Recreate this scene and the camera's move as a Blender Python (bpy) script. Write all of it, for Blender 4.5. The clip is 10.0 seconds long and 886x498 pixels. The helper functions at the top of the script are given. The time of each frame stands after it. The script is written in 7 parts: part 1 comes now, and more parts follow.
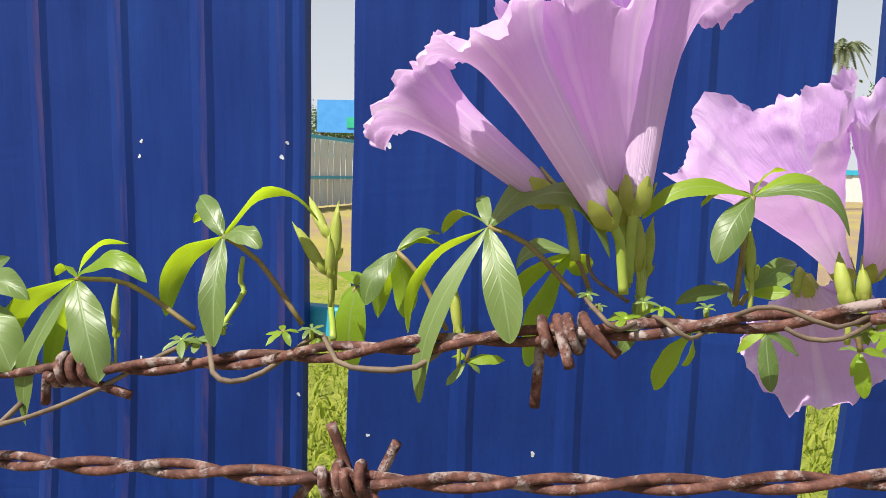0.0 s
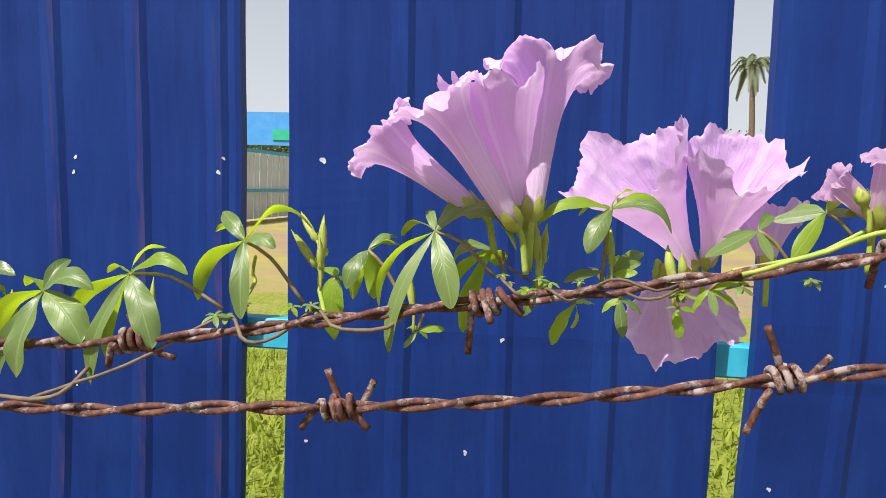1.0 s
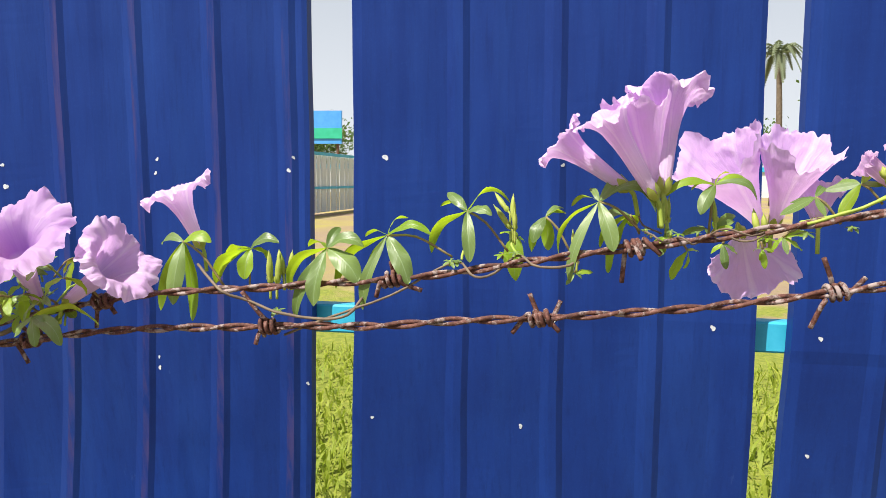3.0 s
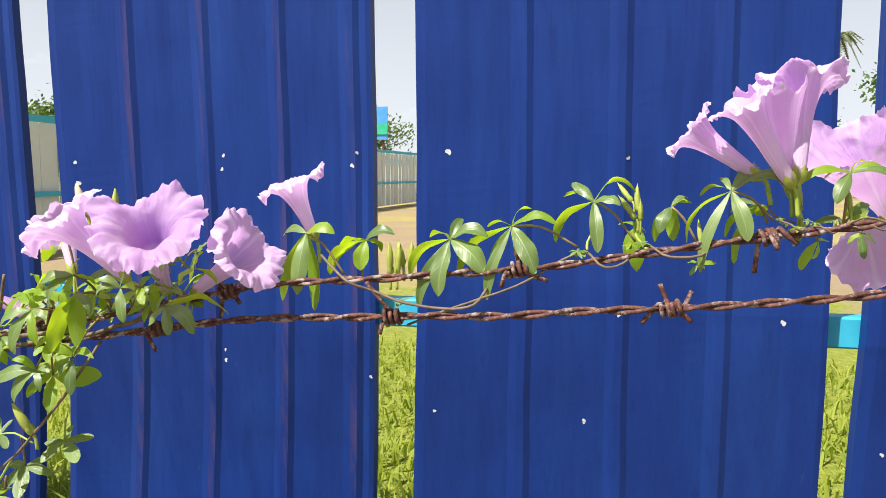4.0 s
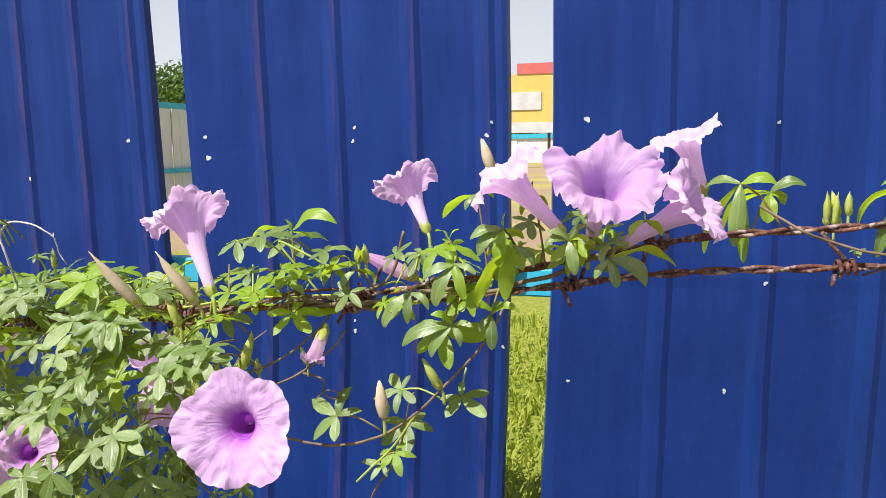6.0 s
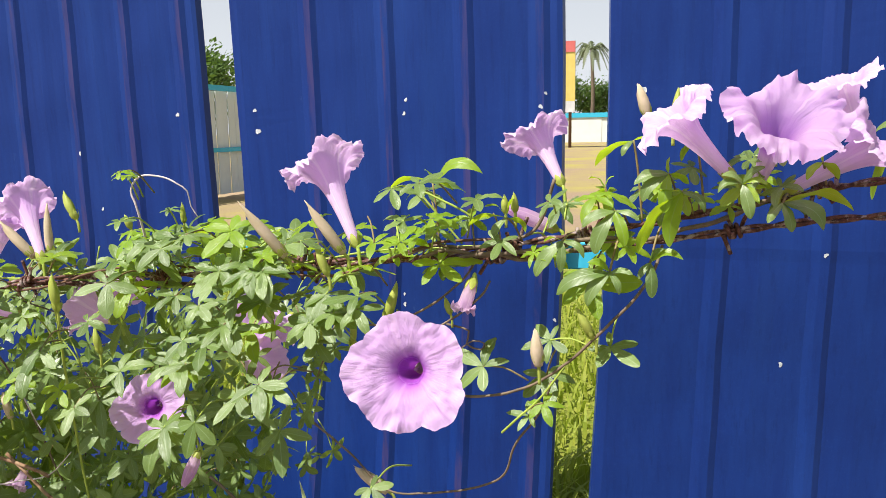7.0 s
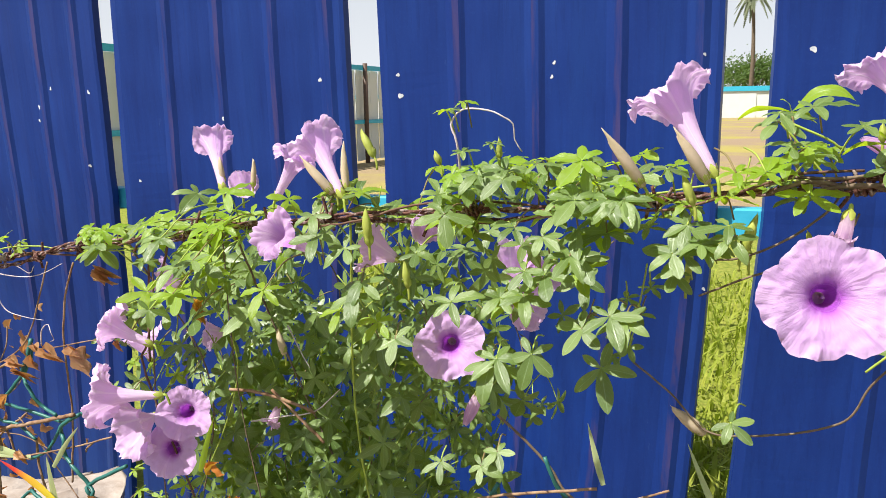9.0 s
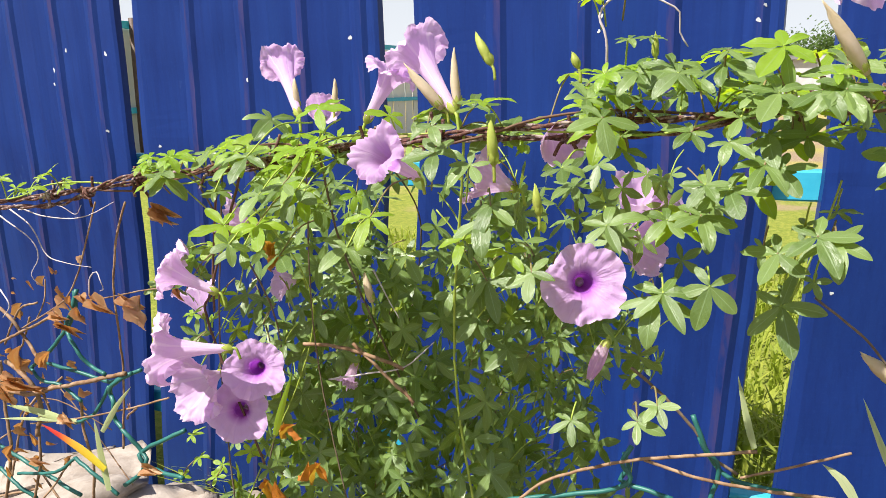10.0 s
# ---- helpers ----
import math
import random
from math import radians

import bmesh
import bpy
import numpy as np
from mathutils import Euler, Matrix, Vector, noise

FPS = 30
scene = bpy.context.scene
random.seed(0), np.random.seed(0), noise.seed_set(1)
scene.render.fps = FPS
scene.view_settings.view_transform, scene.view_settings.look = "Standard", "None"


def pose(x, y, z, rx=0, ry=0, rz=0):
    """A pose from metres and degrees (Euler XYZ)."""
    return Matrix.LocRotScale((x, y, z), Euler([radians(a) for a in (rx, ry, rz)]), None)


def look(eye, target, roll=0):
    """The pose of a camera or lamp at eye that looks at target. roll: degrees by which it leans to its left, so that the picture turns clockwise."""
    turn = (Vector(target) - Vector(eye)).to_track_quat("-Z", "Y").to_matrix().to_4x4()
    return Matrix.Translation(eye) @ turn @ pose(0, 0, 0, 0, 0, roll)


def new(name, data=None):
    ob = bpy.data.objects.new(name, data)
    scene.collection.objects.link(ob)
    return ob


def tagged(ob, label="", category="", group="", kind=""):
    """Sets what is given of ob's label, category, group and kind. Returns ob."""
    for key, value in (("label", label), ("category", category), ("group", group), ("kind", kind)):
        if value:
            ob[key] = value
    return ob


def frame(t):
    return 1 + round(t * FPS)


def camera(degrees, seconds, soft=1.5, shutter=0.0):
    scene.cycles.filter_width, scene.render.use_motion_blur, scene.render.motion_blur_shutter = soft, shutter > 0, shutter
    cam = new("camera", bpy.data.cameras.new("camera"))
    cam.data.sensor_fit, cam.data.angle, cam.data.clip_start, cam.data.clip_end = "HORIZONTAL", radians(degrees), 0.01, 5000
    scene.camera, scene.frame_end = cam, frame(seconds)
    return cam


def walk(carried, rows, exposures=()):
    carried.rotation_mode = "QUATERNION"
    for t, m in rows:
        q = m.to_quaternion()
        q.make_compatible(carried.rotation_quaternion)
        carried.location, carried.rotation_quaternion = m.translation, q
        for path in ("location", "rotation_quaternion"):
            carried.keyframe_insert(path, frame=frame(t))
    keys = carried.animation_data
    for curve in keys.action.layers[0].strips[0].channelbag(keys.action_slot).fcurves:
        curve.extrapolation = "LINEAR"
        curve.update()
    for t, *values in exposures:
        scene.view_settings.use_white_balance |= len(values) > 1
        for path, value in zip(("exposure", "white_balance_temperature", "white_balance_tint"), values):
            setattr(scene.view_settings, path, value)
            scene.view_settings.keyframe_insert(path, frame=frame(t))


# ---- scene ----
cam = camera(58.7, 10.0, soft=0.45)
PATH = [
    (0, (0.075, 0.11, 1.117), (-0.393, 2.045, 0.919), 2.2),
    (0.5, (0.078, 0.084, 1.12), (-0.29, 2.039, 0.919), 1.9),
    (1, (0.081, 0.056, 1.119), (-0.212, 2.028, 0.957), 1.8),
    (1.5, (0.081, 0.023, 1.119), (-0.178, 2.0, 0.967), 1.7),
    (2, (0.08, -0.004, 1.119), (-0.18, 1.972, 0.962), 1.6),
    (2.5, (0.066, -0.028, 1.117), (-0.233, 1.942, 0.949), 1.1),
    (4, (0.023, -0.047, 1.114), (-0.443, 1.889, 0.925), 0.2),
    (4.5, (0.005, -0.057, 1.112), (-0.508, 1.866, 0.916), 0.2),
    (5, (-0.029, -0.071, 1.115), (-0.566, 1.845, 0.912), 0.0),
    (5.5, (-0.079, -0.076, 1.112), (-0.633, 1.833, 0.889), -0.4),
    (7, (-0.169, -0.095, 1.093), (-0.784, 1.784, 0.795), -0.9),
    (7.5, (-0.197, -0.104, 1.091), (-0.848, 1.761, 0.783), -1.0),
    (8, (-0.229, -0.12, 1.089), (-0.922, 1.73, 0.777), -1.1),
    (8.5, (-0.256, -0.128, 1.083), (-1.001, 1.699, 0.757), -0.9),
    (9, (-0.279, -0.134, 1.075), (-1.066, 1.671, 0.721), -0.9),
    (9.5, (-0.315, -0.124, 1.056), (-1.115, 1.67, 0.677), -0.9),
    (10, (-0.353, -0.107, 1.04), (-1.145, 1.685, 0.639), -0.9),
]
walk(cam, [(t, look(eye, target, roll)) for t, eye, target, roll in PATH],
     [(0, 0.5), (0.5, 0.43), (1.0, 0.48), (1.5, 0.48), (2.5, 0.6), (4.5, 0.74), (5.5, 0.65), (7.5, 0.62), (8.5, 0.63), (10, 0.75)])

# ---- daylight: sun almost overhead, bright hazy sky ----
SUN_WAY = Vector((-0.36, -0.46, 0.81)).normalized()
world = bpy.data.worlds.new("sky")
scene.world = world
world.use_nodes = True
wt = world.node_tree
for n in list(wt.nodes):
    wt.nodes.remove(n)
w_out = wt.nodes.new("ShaderNodeOutputWorld")
w_bg = wt.nodes.new("ShaderNodeBackground")
w_sky = wt.nodes.new("ShaderNodeTexSky")
w_sky.sky_type = "NISHITA"
w_sky.sun_disc = False
w_sky.sun_elevation = math.asin(SUN_WAY.z)
w_sky.sun_rotation = math.atan2(SUN_WAY.x, SUN_WAY.y)
w_sky.dust_density = 2.5
w_co = wt.nodes.new("ShaderNodeTexCoord")
w_map = wt.nodes.new("ShaderNodeMapping")
w_map.inputs["Scale"].default_value = (1.0, 1.0, 2.4)
w_noise = wt.nodes.new("ShaderNodeTexNoise")
w_noise.inputs["Scale"].default_value = 3.2
w_noise.inputs["Detail"].default_value = 7
w_ramp = wt.nodes.new("ShaderNodeValToRGB")
w_ramp.color_ramp.elements[0].position = 0.49
w_ramp.color_ramp.elements[1].position = 0.66
# haze and far clouds close up towards the horizon
w_up = wt.nodes.new("ShaderNodeSeparateXYZ")
w_haze = wt.nodes.new("ShaderNodeMapRange")
w_haze.inputs["From Min"].default_value = 0.06
w_haze.inputs["From Max"].default_value = 0.68
w_haze.inputs["To Min"].default_value = 0.92
w_haze.inputs["To Max"].default_value = 0.0
w_most = wt.nodes.new("ShaderNodeMath")
w_most.operation = "MAXIMUM"
w_mix = wt.nodes.new("ShaderNodeMix")
w_mix.data_type = "RGBA"
w_mix.inputs["B"].default_value = (10.6, 11.1, 11.9, 1)
wt.links.new(w_co.outputs["Generated"], w_map.inputs["Vector"])
wt.links.new(w_map.outputs["Vector"], w_noise.inputs["Vector"])
wt.links.new(w_noise.outputs["Fac"], w_ramp.inputs["Fac"])
wt.links.new(w_co.outputs["Generated"], w_up.inputs[0])
wt.links.new(w_up.outputs[2], w_haze.inputs["Value"])
wt.links.new(w_ramp.outputs["Color"], w_most.inputs[0])
wt.links.new(w_haze.outputs[0], w_most.inputs[1])
wt.links.new(w_most.outputs[0], w_mix.inputs["Factor"])
wt.links.new(w_sky.outputs["Color"], w_mix.inputs["A"])
wt.links.new(w_mix.outputs["Result"], w_bg.inputs["Color"])
w_bg.inputs["Strength"].default_value = 0.051
wt.links.new(w_bg.outputs["Background"], w_out.inputs["Surface"])
sun_data = bpy.data.lights.new("sun", "SUN")
sun_data.energy = 5.2
sun_data.angle = radians(0.55)
sun_data.color = (1.0, 0.95, 0.87)
sun = new("sun", sun_data)
sun.matrix_world = look(SUN_WAY * 30, (0, 0, 0))


# ---- materials ----
class Mat:
    """A node material with short ways to add nodes."""

    def __init__(self, name):
        self.m = bpy.data.materials.new(name)
        self.m.use_nodes = True
        self.t = self.m.node_tree
        self.t.nodes.clear()
        self.out = self.t.nodes.new("ShaderNodeOutputMaterial")
        self.p = self.t.nodes.new("ShaderNodeBsdfPrincipled")
        self.t.links.new(self.p.outputs[0], self.out.inputs[0])

    def node(self, kind, **props):
        n = self.t.nodes.new(kind)
        for k, v in props.items():
            n.inputs[k.replace("_", " ")].default_value = v
        return n

    def link(self, a, b):
        self.t.links.new(a, b)

    def coords(self, which="Object"):
        return self.node("ShaderNodeTexCoord").outputs[which]

    def noise(self, vec, scale, detail=4, rough=0.6):
        n = self.node("ShaderNodeTexNoise", Scale=scale, Detail=detail, Roughness=rough)
        self.link(vec, n.inputs["Vector"])
        return n.outputs["Fac"]

    def ramp(self, fac, stops):
        n = self.node("ShaderNodeValToRGB")
        e = n.color_ramp.elements
        while len(e) < len(stops):
            e.new(0.5)
        for el, (pos, col) in zip(e, stops):
            el.position = pos
            el.color = (*col, 1) if len(col) == 3 else col
        self.link(fac, n.inputs["Fac"])
        return n.outputs["Color"]

    def mix(self, fac, a, b, mode="MIX"):
        n = self.node("ShaderNodeMix")
        n.data_type = "RGBA"
        n.blend_type = mode
        for sock, val in (("Factor", fac), ("A", a), ("B", b)):
            if isinstance(val, (int, float)):
                n.inputs[sock].default_value = val
            elif isinstance(val, tuple):
                n.inputs[sock].default_value = (*val, 1)
            else:
                self.link(val, n.inputs[sock])
        return n.outputs["Result"]

    def math(self, op, a, b=0.0):
        n = self.node("ShaderNodeMath")
        n.operation = op
        for i, val in enumerate((a, b)):
            if isinstance(val, (int, float)):
                n.inputs[i].default_value = val
            else:
                self.link(val, n.inputs[i])
        return n.outputs[0]

    def uv(self):
        n = self.node("ShaderNodeSeparateXYZ")
        self.link(self.coords("UV"), n.inputs[0])
        return n.outputs[0], n.outputs[1]

    def rand(self):
        return self.node("ShaderNodeObjectInfo").outputs["Random"]

    def bump(self, height, strength, distance):
        n = self.node("ShaderNodeBump", Strength=strength, Distance=distance)
        self.link(height, n.inputs["Height"])
        self.link(n.outputs[0], self.p.inputs["Normal"])
        return n.outputs[0]

    def base(self, col, rough=0.5, spec=0.5, metal=0.0):
        if isinstance(col, tuple):
            self.p.inputs["Base Color"].default_value = (*col, 1)
        else:
            self.link(col, self.p.inputs["Base Color"])
        if isinstance(rough, (int, float)):
            self.p.inputs["Roughness"].default_value = rough
        else:
            self.link(rough, self.p.inputs["Roughness"])
        self.p.inputs["Specular IOR Level"].default_value = spec
        self.p.inputs["Metallic"].default_value = metal
        return self

    def glow_through(self, col, amount, normal=None):
        """Light that passes through a thin leaf or petal."""
        tr = self.node("ShaderNodeBsdfTranslucent")
        if isinstance(col, tuple):
            tr.inputs["Color"].default_value = (*col, 1)
        else:
            self.link(col, tr.inputs["Color"])
        if normal:
            self.link(normal, tr.inputs["Normal"])
        ms = self.node("ShaderNodeMixShader", Fac=amount)
        self.link(self.p.outputs[0], ms.inputs[1])
        self.link(tr.outputs[0], ms.inputs[2])
        self.link(ms.outputs[0], self.out.inputs[0])
        return self


def leaf_material(name, dark, light, through_col, amount=0.42, joined=False):
    k = Mat(name)
    chance = k.node("ShaderNodeNewGeometry").outputs["Random Per Island"] if joined else k.rand()
    u, v = k.uv()
    off = k.math("ABSOLUTE", k.math("SUBTRACT", v, 0.5))
    rib = k.ramp(off, [(0.0, (1, 1, 1)), (0.022, (0.25, 0.25, 0.25)), (0.05, (0, 0, 0))])
    # side veins slant from the midrib to the edge
    slant = k.math("FRACT", k.math("MULTIPLY", k.math("SUBTRACT", u, k.math("MULTIPLY", off, 0.5)), 8.0))
    vein = k.ramp(k.math("ABSOLUTE", k.math("SUBTRACT", slant, 0.5)), [(0.0, (0.2, 0.2, 0.2)), (0.1, (0, 0, 0))])
    veins = k.mix(1.0, rib, vein, "LIGHTEN")
    tone = k.mix(chance, dark, light)
    fleck = k.noise(k.coords(), 9.0, 5)
    tone = k.mix(k.math("MULTIPLY", fleck, 0.5), tone, light)
    col = k.mix(k.math("MULTIPLY", veins, 0.6), tone, (0.36, 0.48, 0.24))
    k.base(col, k.ramp(fleck, [(0.3, (0.32, 0.32, 0.32)), (0.7, (0.48, 0.48, 0.48))]), 0.62)
    k.bump(k.mix(0.4, veins, k.noise(k.coords(), 9.0, 3)), 0.16, 0.05)
    tc = k.mix(chance, through_col, tuple(c * 0.75 for c in through_col))
    k.glow_through(k.mix(k.math("MULTIPLY", veins, 0.35), tc, (0.35, 0.5, 0.1)), amount)
    return k.m


GREEN = ((0.034, 0.078, 0.015), (0.188, 0.275, 0.078), (0.5, 0.66, 0.025), 0.29)
LEAF = leaf_material("leaf_green", *GREEN)
LEAF_MASS = leaf_material("leaf_green_mass", *GREEN, True)
# lime of young leaves; also puts sun shining through into the colour
LEAF_YOUNG_BACKLIT = leaf_material("leaf_young_backlit", (0.165, 0.3, 0.015), (0.29, 0.44, 0.035), (0.64, 0.86, 0.02), 0.5)
BLADE = leaf_material("grass_blade", (0.42, 0.5, 0.2), (0.62, 0.68, 0.4), (0.65, 0.78, 0.2), 0.4)
red_blade = Mat("withering_blade")
red_along = red_blade.ramp(red_blade.uv()[0], [(0.1, (0.62, 0.5, 0.03)), (0.5, (0.68, 0.36, 0.03)), (0.72, (0.6, 0.05, 0.03)), (1.0, (0.5, 0.03, 0.03))])
red_blade.base(red_along, 0.5, 0.4)
red_blade.glow_through(red_along, 0.35)
BLADE_RED = red_blade.m
LEAF_DRY = leaf_material("leaf_dry", (0.34, 0.16, 0.07), (0.66, 0.4, 0.22), (0.7, 0.33, 0.08), 0.42)
LEAF_YELLOW = leaf_material("leaf_yellow", (0.5, 0.32, 0.04), (0.62, 0.2, 0.03), (0.6, 0.4, 0.03), 0.4)


def petal_material(name, tube, limb, stripe, heart=None, thin=0.62):
    k = Mat(name)
    u, v = k.uv()
    fold = k.math("ABSOLUTE", k.math("SUBTRACT", k.math("FRACT", k.math("MULTIPLY", u, 5.0)), 0.5))
    star = k.ramp(fold, [(0.0, (1, 1, 1)), (0.05, (0.6, 0.6, 0.6)), (0.16, (0, 0, 0))])
    # the last stop pales the rim, a painted catch of sun
    col = k.ramp(v, [(0.0, tube), (0.22, tube), (0.5, limb), (0.86, limb), (1.0, tuple(min(1, 0.18 + 0.86 * c) for c in limb))])
    mott = k.noise(k.coords(), 130.0, 5)
    col = k.mix(k.math("MULTIPLY", mott, 0.35), col, tuple(min(1, c * 1.18) for c in limb))
    # pale patches paint in light that glows through the petal
    patch = k.ramp(k.noise(k.coords(), 55.0, 4), [(0.48, (0, 0, 0)), (0.7, (1, 1, 1))])
    col = k.mix(k.math("MULTIPLY", patch, 0.16), col, tuple(min(1, 0.45 + 0.55 * c) for c in tube))
    ray_map = k.node("ShaderNodeMapping")
    ray_map.inputs["Scale"].default_value = (46, 2.2, 1)
    k.link(k.coords("UV"), ray_map.inputs["Vector"])
    rays = k.ramp(k.noise(ray_map.outputs[0], 1.0, 6, 0.65), [(0.36, (0, 0, 0)), (0.66, (1, 1, 1))])
    col = k.mix(k.math("MULTIPLY", rays, 0.14), col, tuple(c * 0.82 for c in stripe))
    # a pale band runs up each fold, edged with thin darker veins
    veins = k.ramp(fold, [(0.07, (0, 0, 0)), (0.1, (1, 1, 1)), (0.14, (0, 0, 0))])
    col = k.mix(k.math("MULTIPLY", star, 0.45), col, tuple(min(1, c * 1.12 + 0.05) for c in tube))
    col = k.mix(k.math("MULTIPLY", veins, 0.35), col, stripe)
    if heart:
        near = k.ramp(v, [(0.26, (0, 0, 0)), (0.33, (1, 1, 1)), (0.43, (0.7, 0.7, 0.7)), (0.64, (0, 0, 0))])
        col = k.mix(near, col, heart)
        ray = k.ramp(v, [(0.45, (0.55, 0.55, 0.55)), (0.9, (0, 0, 0))])
        col = k.mix(k.mix(1.0, star, ray, "MULTIPLY"), col, stripe)
    k.base(col, 0.62, 0.25)
    soft = k.noise(k.coords(), 420.0, 3)
    k.bump(k.mix(0.5, k.mix(0.6, soft, rays), mott), 0.6, 0.0015)
    k.glow_through(col, thin)
    return k.m


PETAL = petal_material("petal_lilac", (0.88, 0.71, 0.91), (0.81, 0.53, 0.88), (0.69, 0.37, 0.82), None, 0.42)
THROAT = petal_material("petal_throat", (0.5, 0.1, 0.64), (0.6, 0.17, 0.74), (0.44, 0.08, 0.58))
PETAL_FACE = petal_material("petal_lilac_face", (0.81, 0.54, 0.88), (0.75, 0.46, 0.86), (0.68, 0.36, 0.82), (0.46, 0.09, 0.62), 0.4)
PETAL_OPEN = petal_material("petal_lilac_open", (0.9, 0.73, 0.92), (0.79, 0.52, 0.88), (0.66, 0.34, 0.8), (0.6, 0.27, 0.76))
PETAL_OLD = petal_material("petal_wilted", (0.82, 0.64, 0.76), (0.72, 0.47, 0.74), (0.6, 0.34, 0.64))


def plain(name, a, b, scale, rough=0.6, spec=0.4, bump=0.3, dist=0.0005, through_col=None):
    k = Mat(name)
    n = k.noise(k.coords(), scale, 6)
    big = k.noise(k.coords(), scale * 0.13, 3)
    col = k.mix(k.ramp(n, [(0.32, (0, 0, 0)), (0.68, (1, 1, 1))]), a, b)
    col = k.mix(k.math("MULTIPLY", big, 0.4), col, a)
    k.base(col, rough, spec)
    if bump:
        k.bump(n, bump, dist)
    if through_col:
        k.glow_through(through_col, 0.3)
    return k.m


SEPAL = plain("sepal_green", (0.36, 0.42, 0.06), (0.56, 0.6, 0.16), 260, 0.5, 0.4, 0.15, 0.0003, (0.4, 0.55, 0.05))
BUD_PALE = plain("bud_pale", (0.6, 0.5, 0.32), (0.8, 0.66, 0.52), 180, 0.6, 0.3, 0.1, 0.0003, (0.6, 0.5, 0.25))
STEM = plain("stem_tan", (0.1, 0.07, 0.05), (0.24, 0.18, 0.12), 200, 0.65, 0.3, 0.4, 0.0004)
STEM_GREEN = plain("stem_green", (0.24, 0.33, 0.04), (0.4, 0.48, 0.09), 220, 0.55, 0.4, 0.2, 0.0003)
STEM_DARK = plain("stem_dark", (0.09, 0.045, 0.03), (0.2, 0.11, 0.07), 200, 0.7, 0.3, 0.4, 0.0004)
PETIOLE = plain("petiole", (0.17, 0.11, 0.05), (0.27, 0.24, 0.08), 240, 0.55, 0.4, 0.2, 0.0003)
DEAD = plain("dead_twig", (0.17, 0.09, 0.05), (0.42, 0.29, 0.19), 160, 0.8, 0.2, 0.5, 0.0006)
THREAD = plain("dry_tendril", (0.4, 0.33, 0.34), (0.72, 0.65, 0.66), 220, 0.7, 0.3, 0.2, 0.0003)
STAMEN = plain("stamen", (0.5, 0.36, 0.5), (0.62, 0.5, 0.6), 300, 0.6, 0.3, 0.0)
PVC = plain("pvc_green", (0.012, 0.1, 0.09), (0.03, 0.17, 0.15), 90, 0.45, 0.5, 0.15, 0.0003)
RUBBLE = plain("rubble", (0.27, 0.22, 0.18), (0.48, 0.42, 0.37), 30, 0.9, 0.2, 0.8, 0.006)
CYAN = plain("cyan_paint", (0.02, 0.33, 0.5), (0.05, 0.42, 0.6), 25, 0.5, 0.4, 0.15, 0.001)
CHIP = plain("bare_zinc", (0.42, 0.46, 0.52), (0.7, 0.72, 0.75), 120, 0.45, 0.5, 0.2, 0.0005)
GRASS = plain("grass_blades", (0.19, 0.25, 0.03), (0.37, 0.37, 0.06), 7, 0.6, 0.3, 0.0, 0.001, (0.5, 0.65, 0.05))


def rust_material():
    k = Mat("rusty_wire")
    c = k.coords()
    n = k.noise(c, 420, 8, 0.7)
    big = k.noise(c, 60, 5)
    col = k.ramp(n, [(0.3, (0.018, 0.008, 0.008)), (0.46, (0.085, 0.03, 0.022)), (0.58, (0.18, 0.075, 0.055)), (0.7, (0.36, 0.24, 0.21))])
    pale = k.ramp(k.noise(c, 230, 6), [(0.52, (0, 0, 0)), (0.6, (1, 1, 1))])
    col = k.mix(k.math("MULTIPLY", pale, 0.75), col, (0.48, 0.4, 0.38))
    col = k.mix(k.math("MULTIPLY", big, 0.5), col, (0.07, 0.03, 0.022))
    k.base(col, 0.72, 0.35)
    k.bump(k.mix(0.5, n, pale), 0.75, 0.0006)
    return k.m


RUST = rust_material()


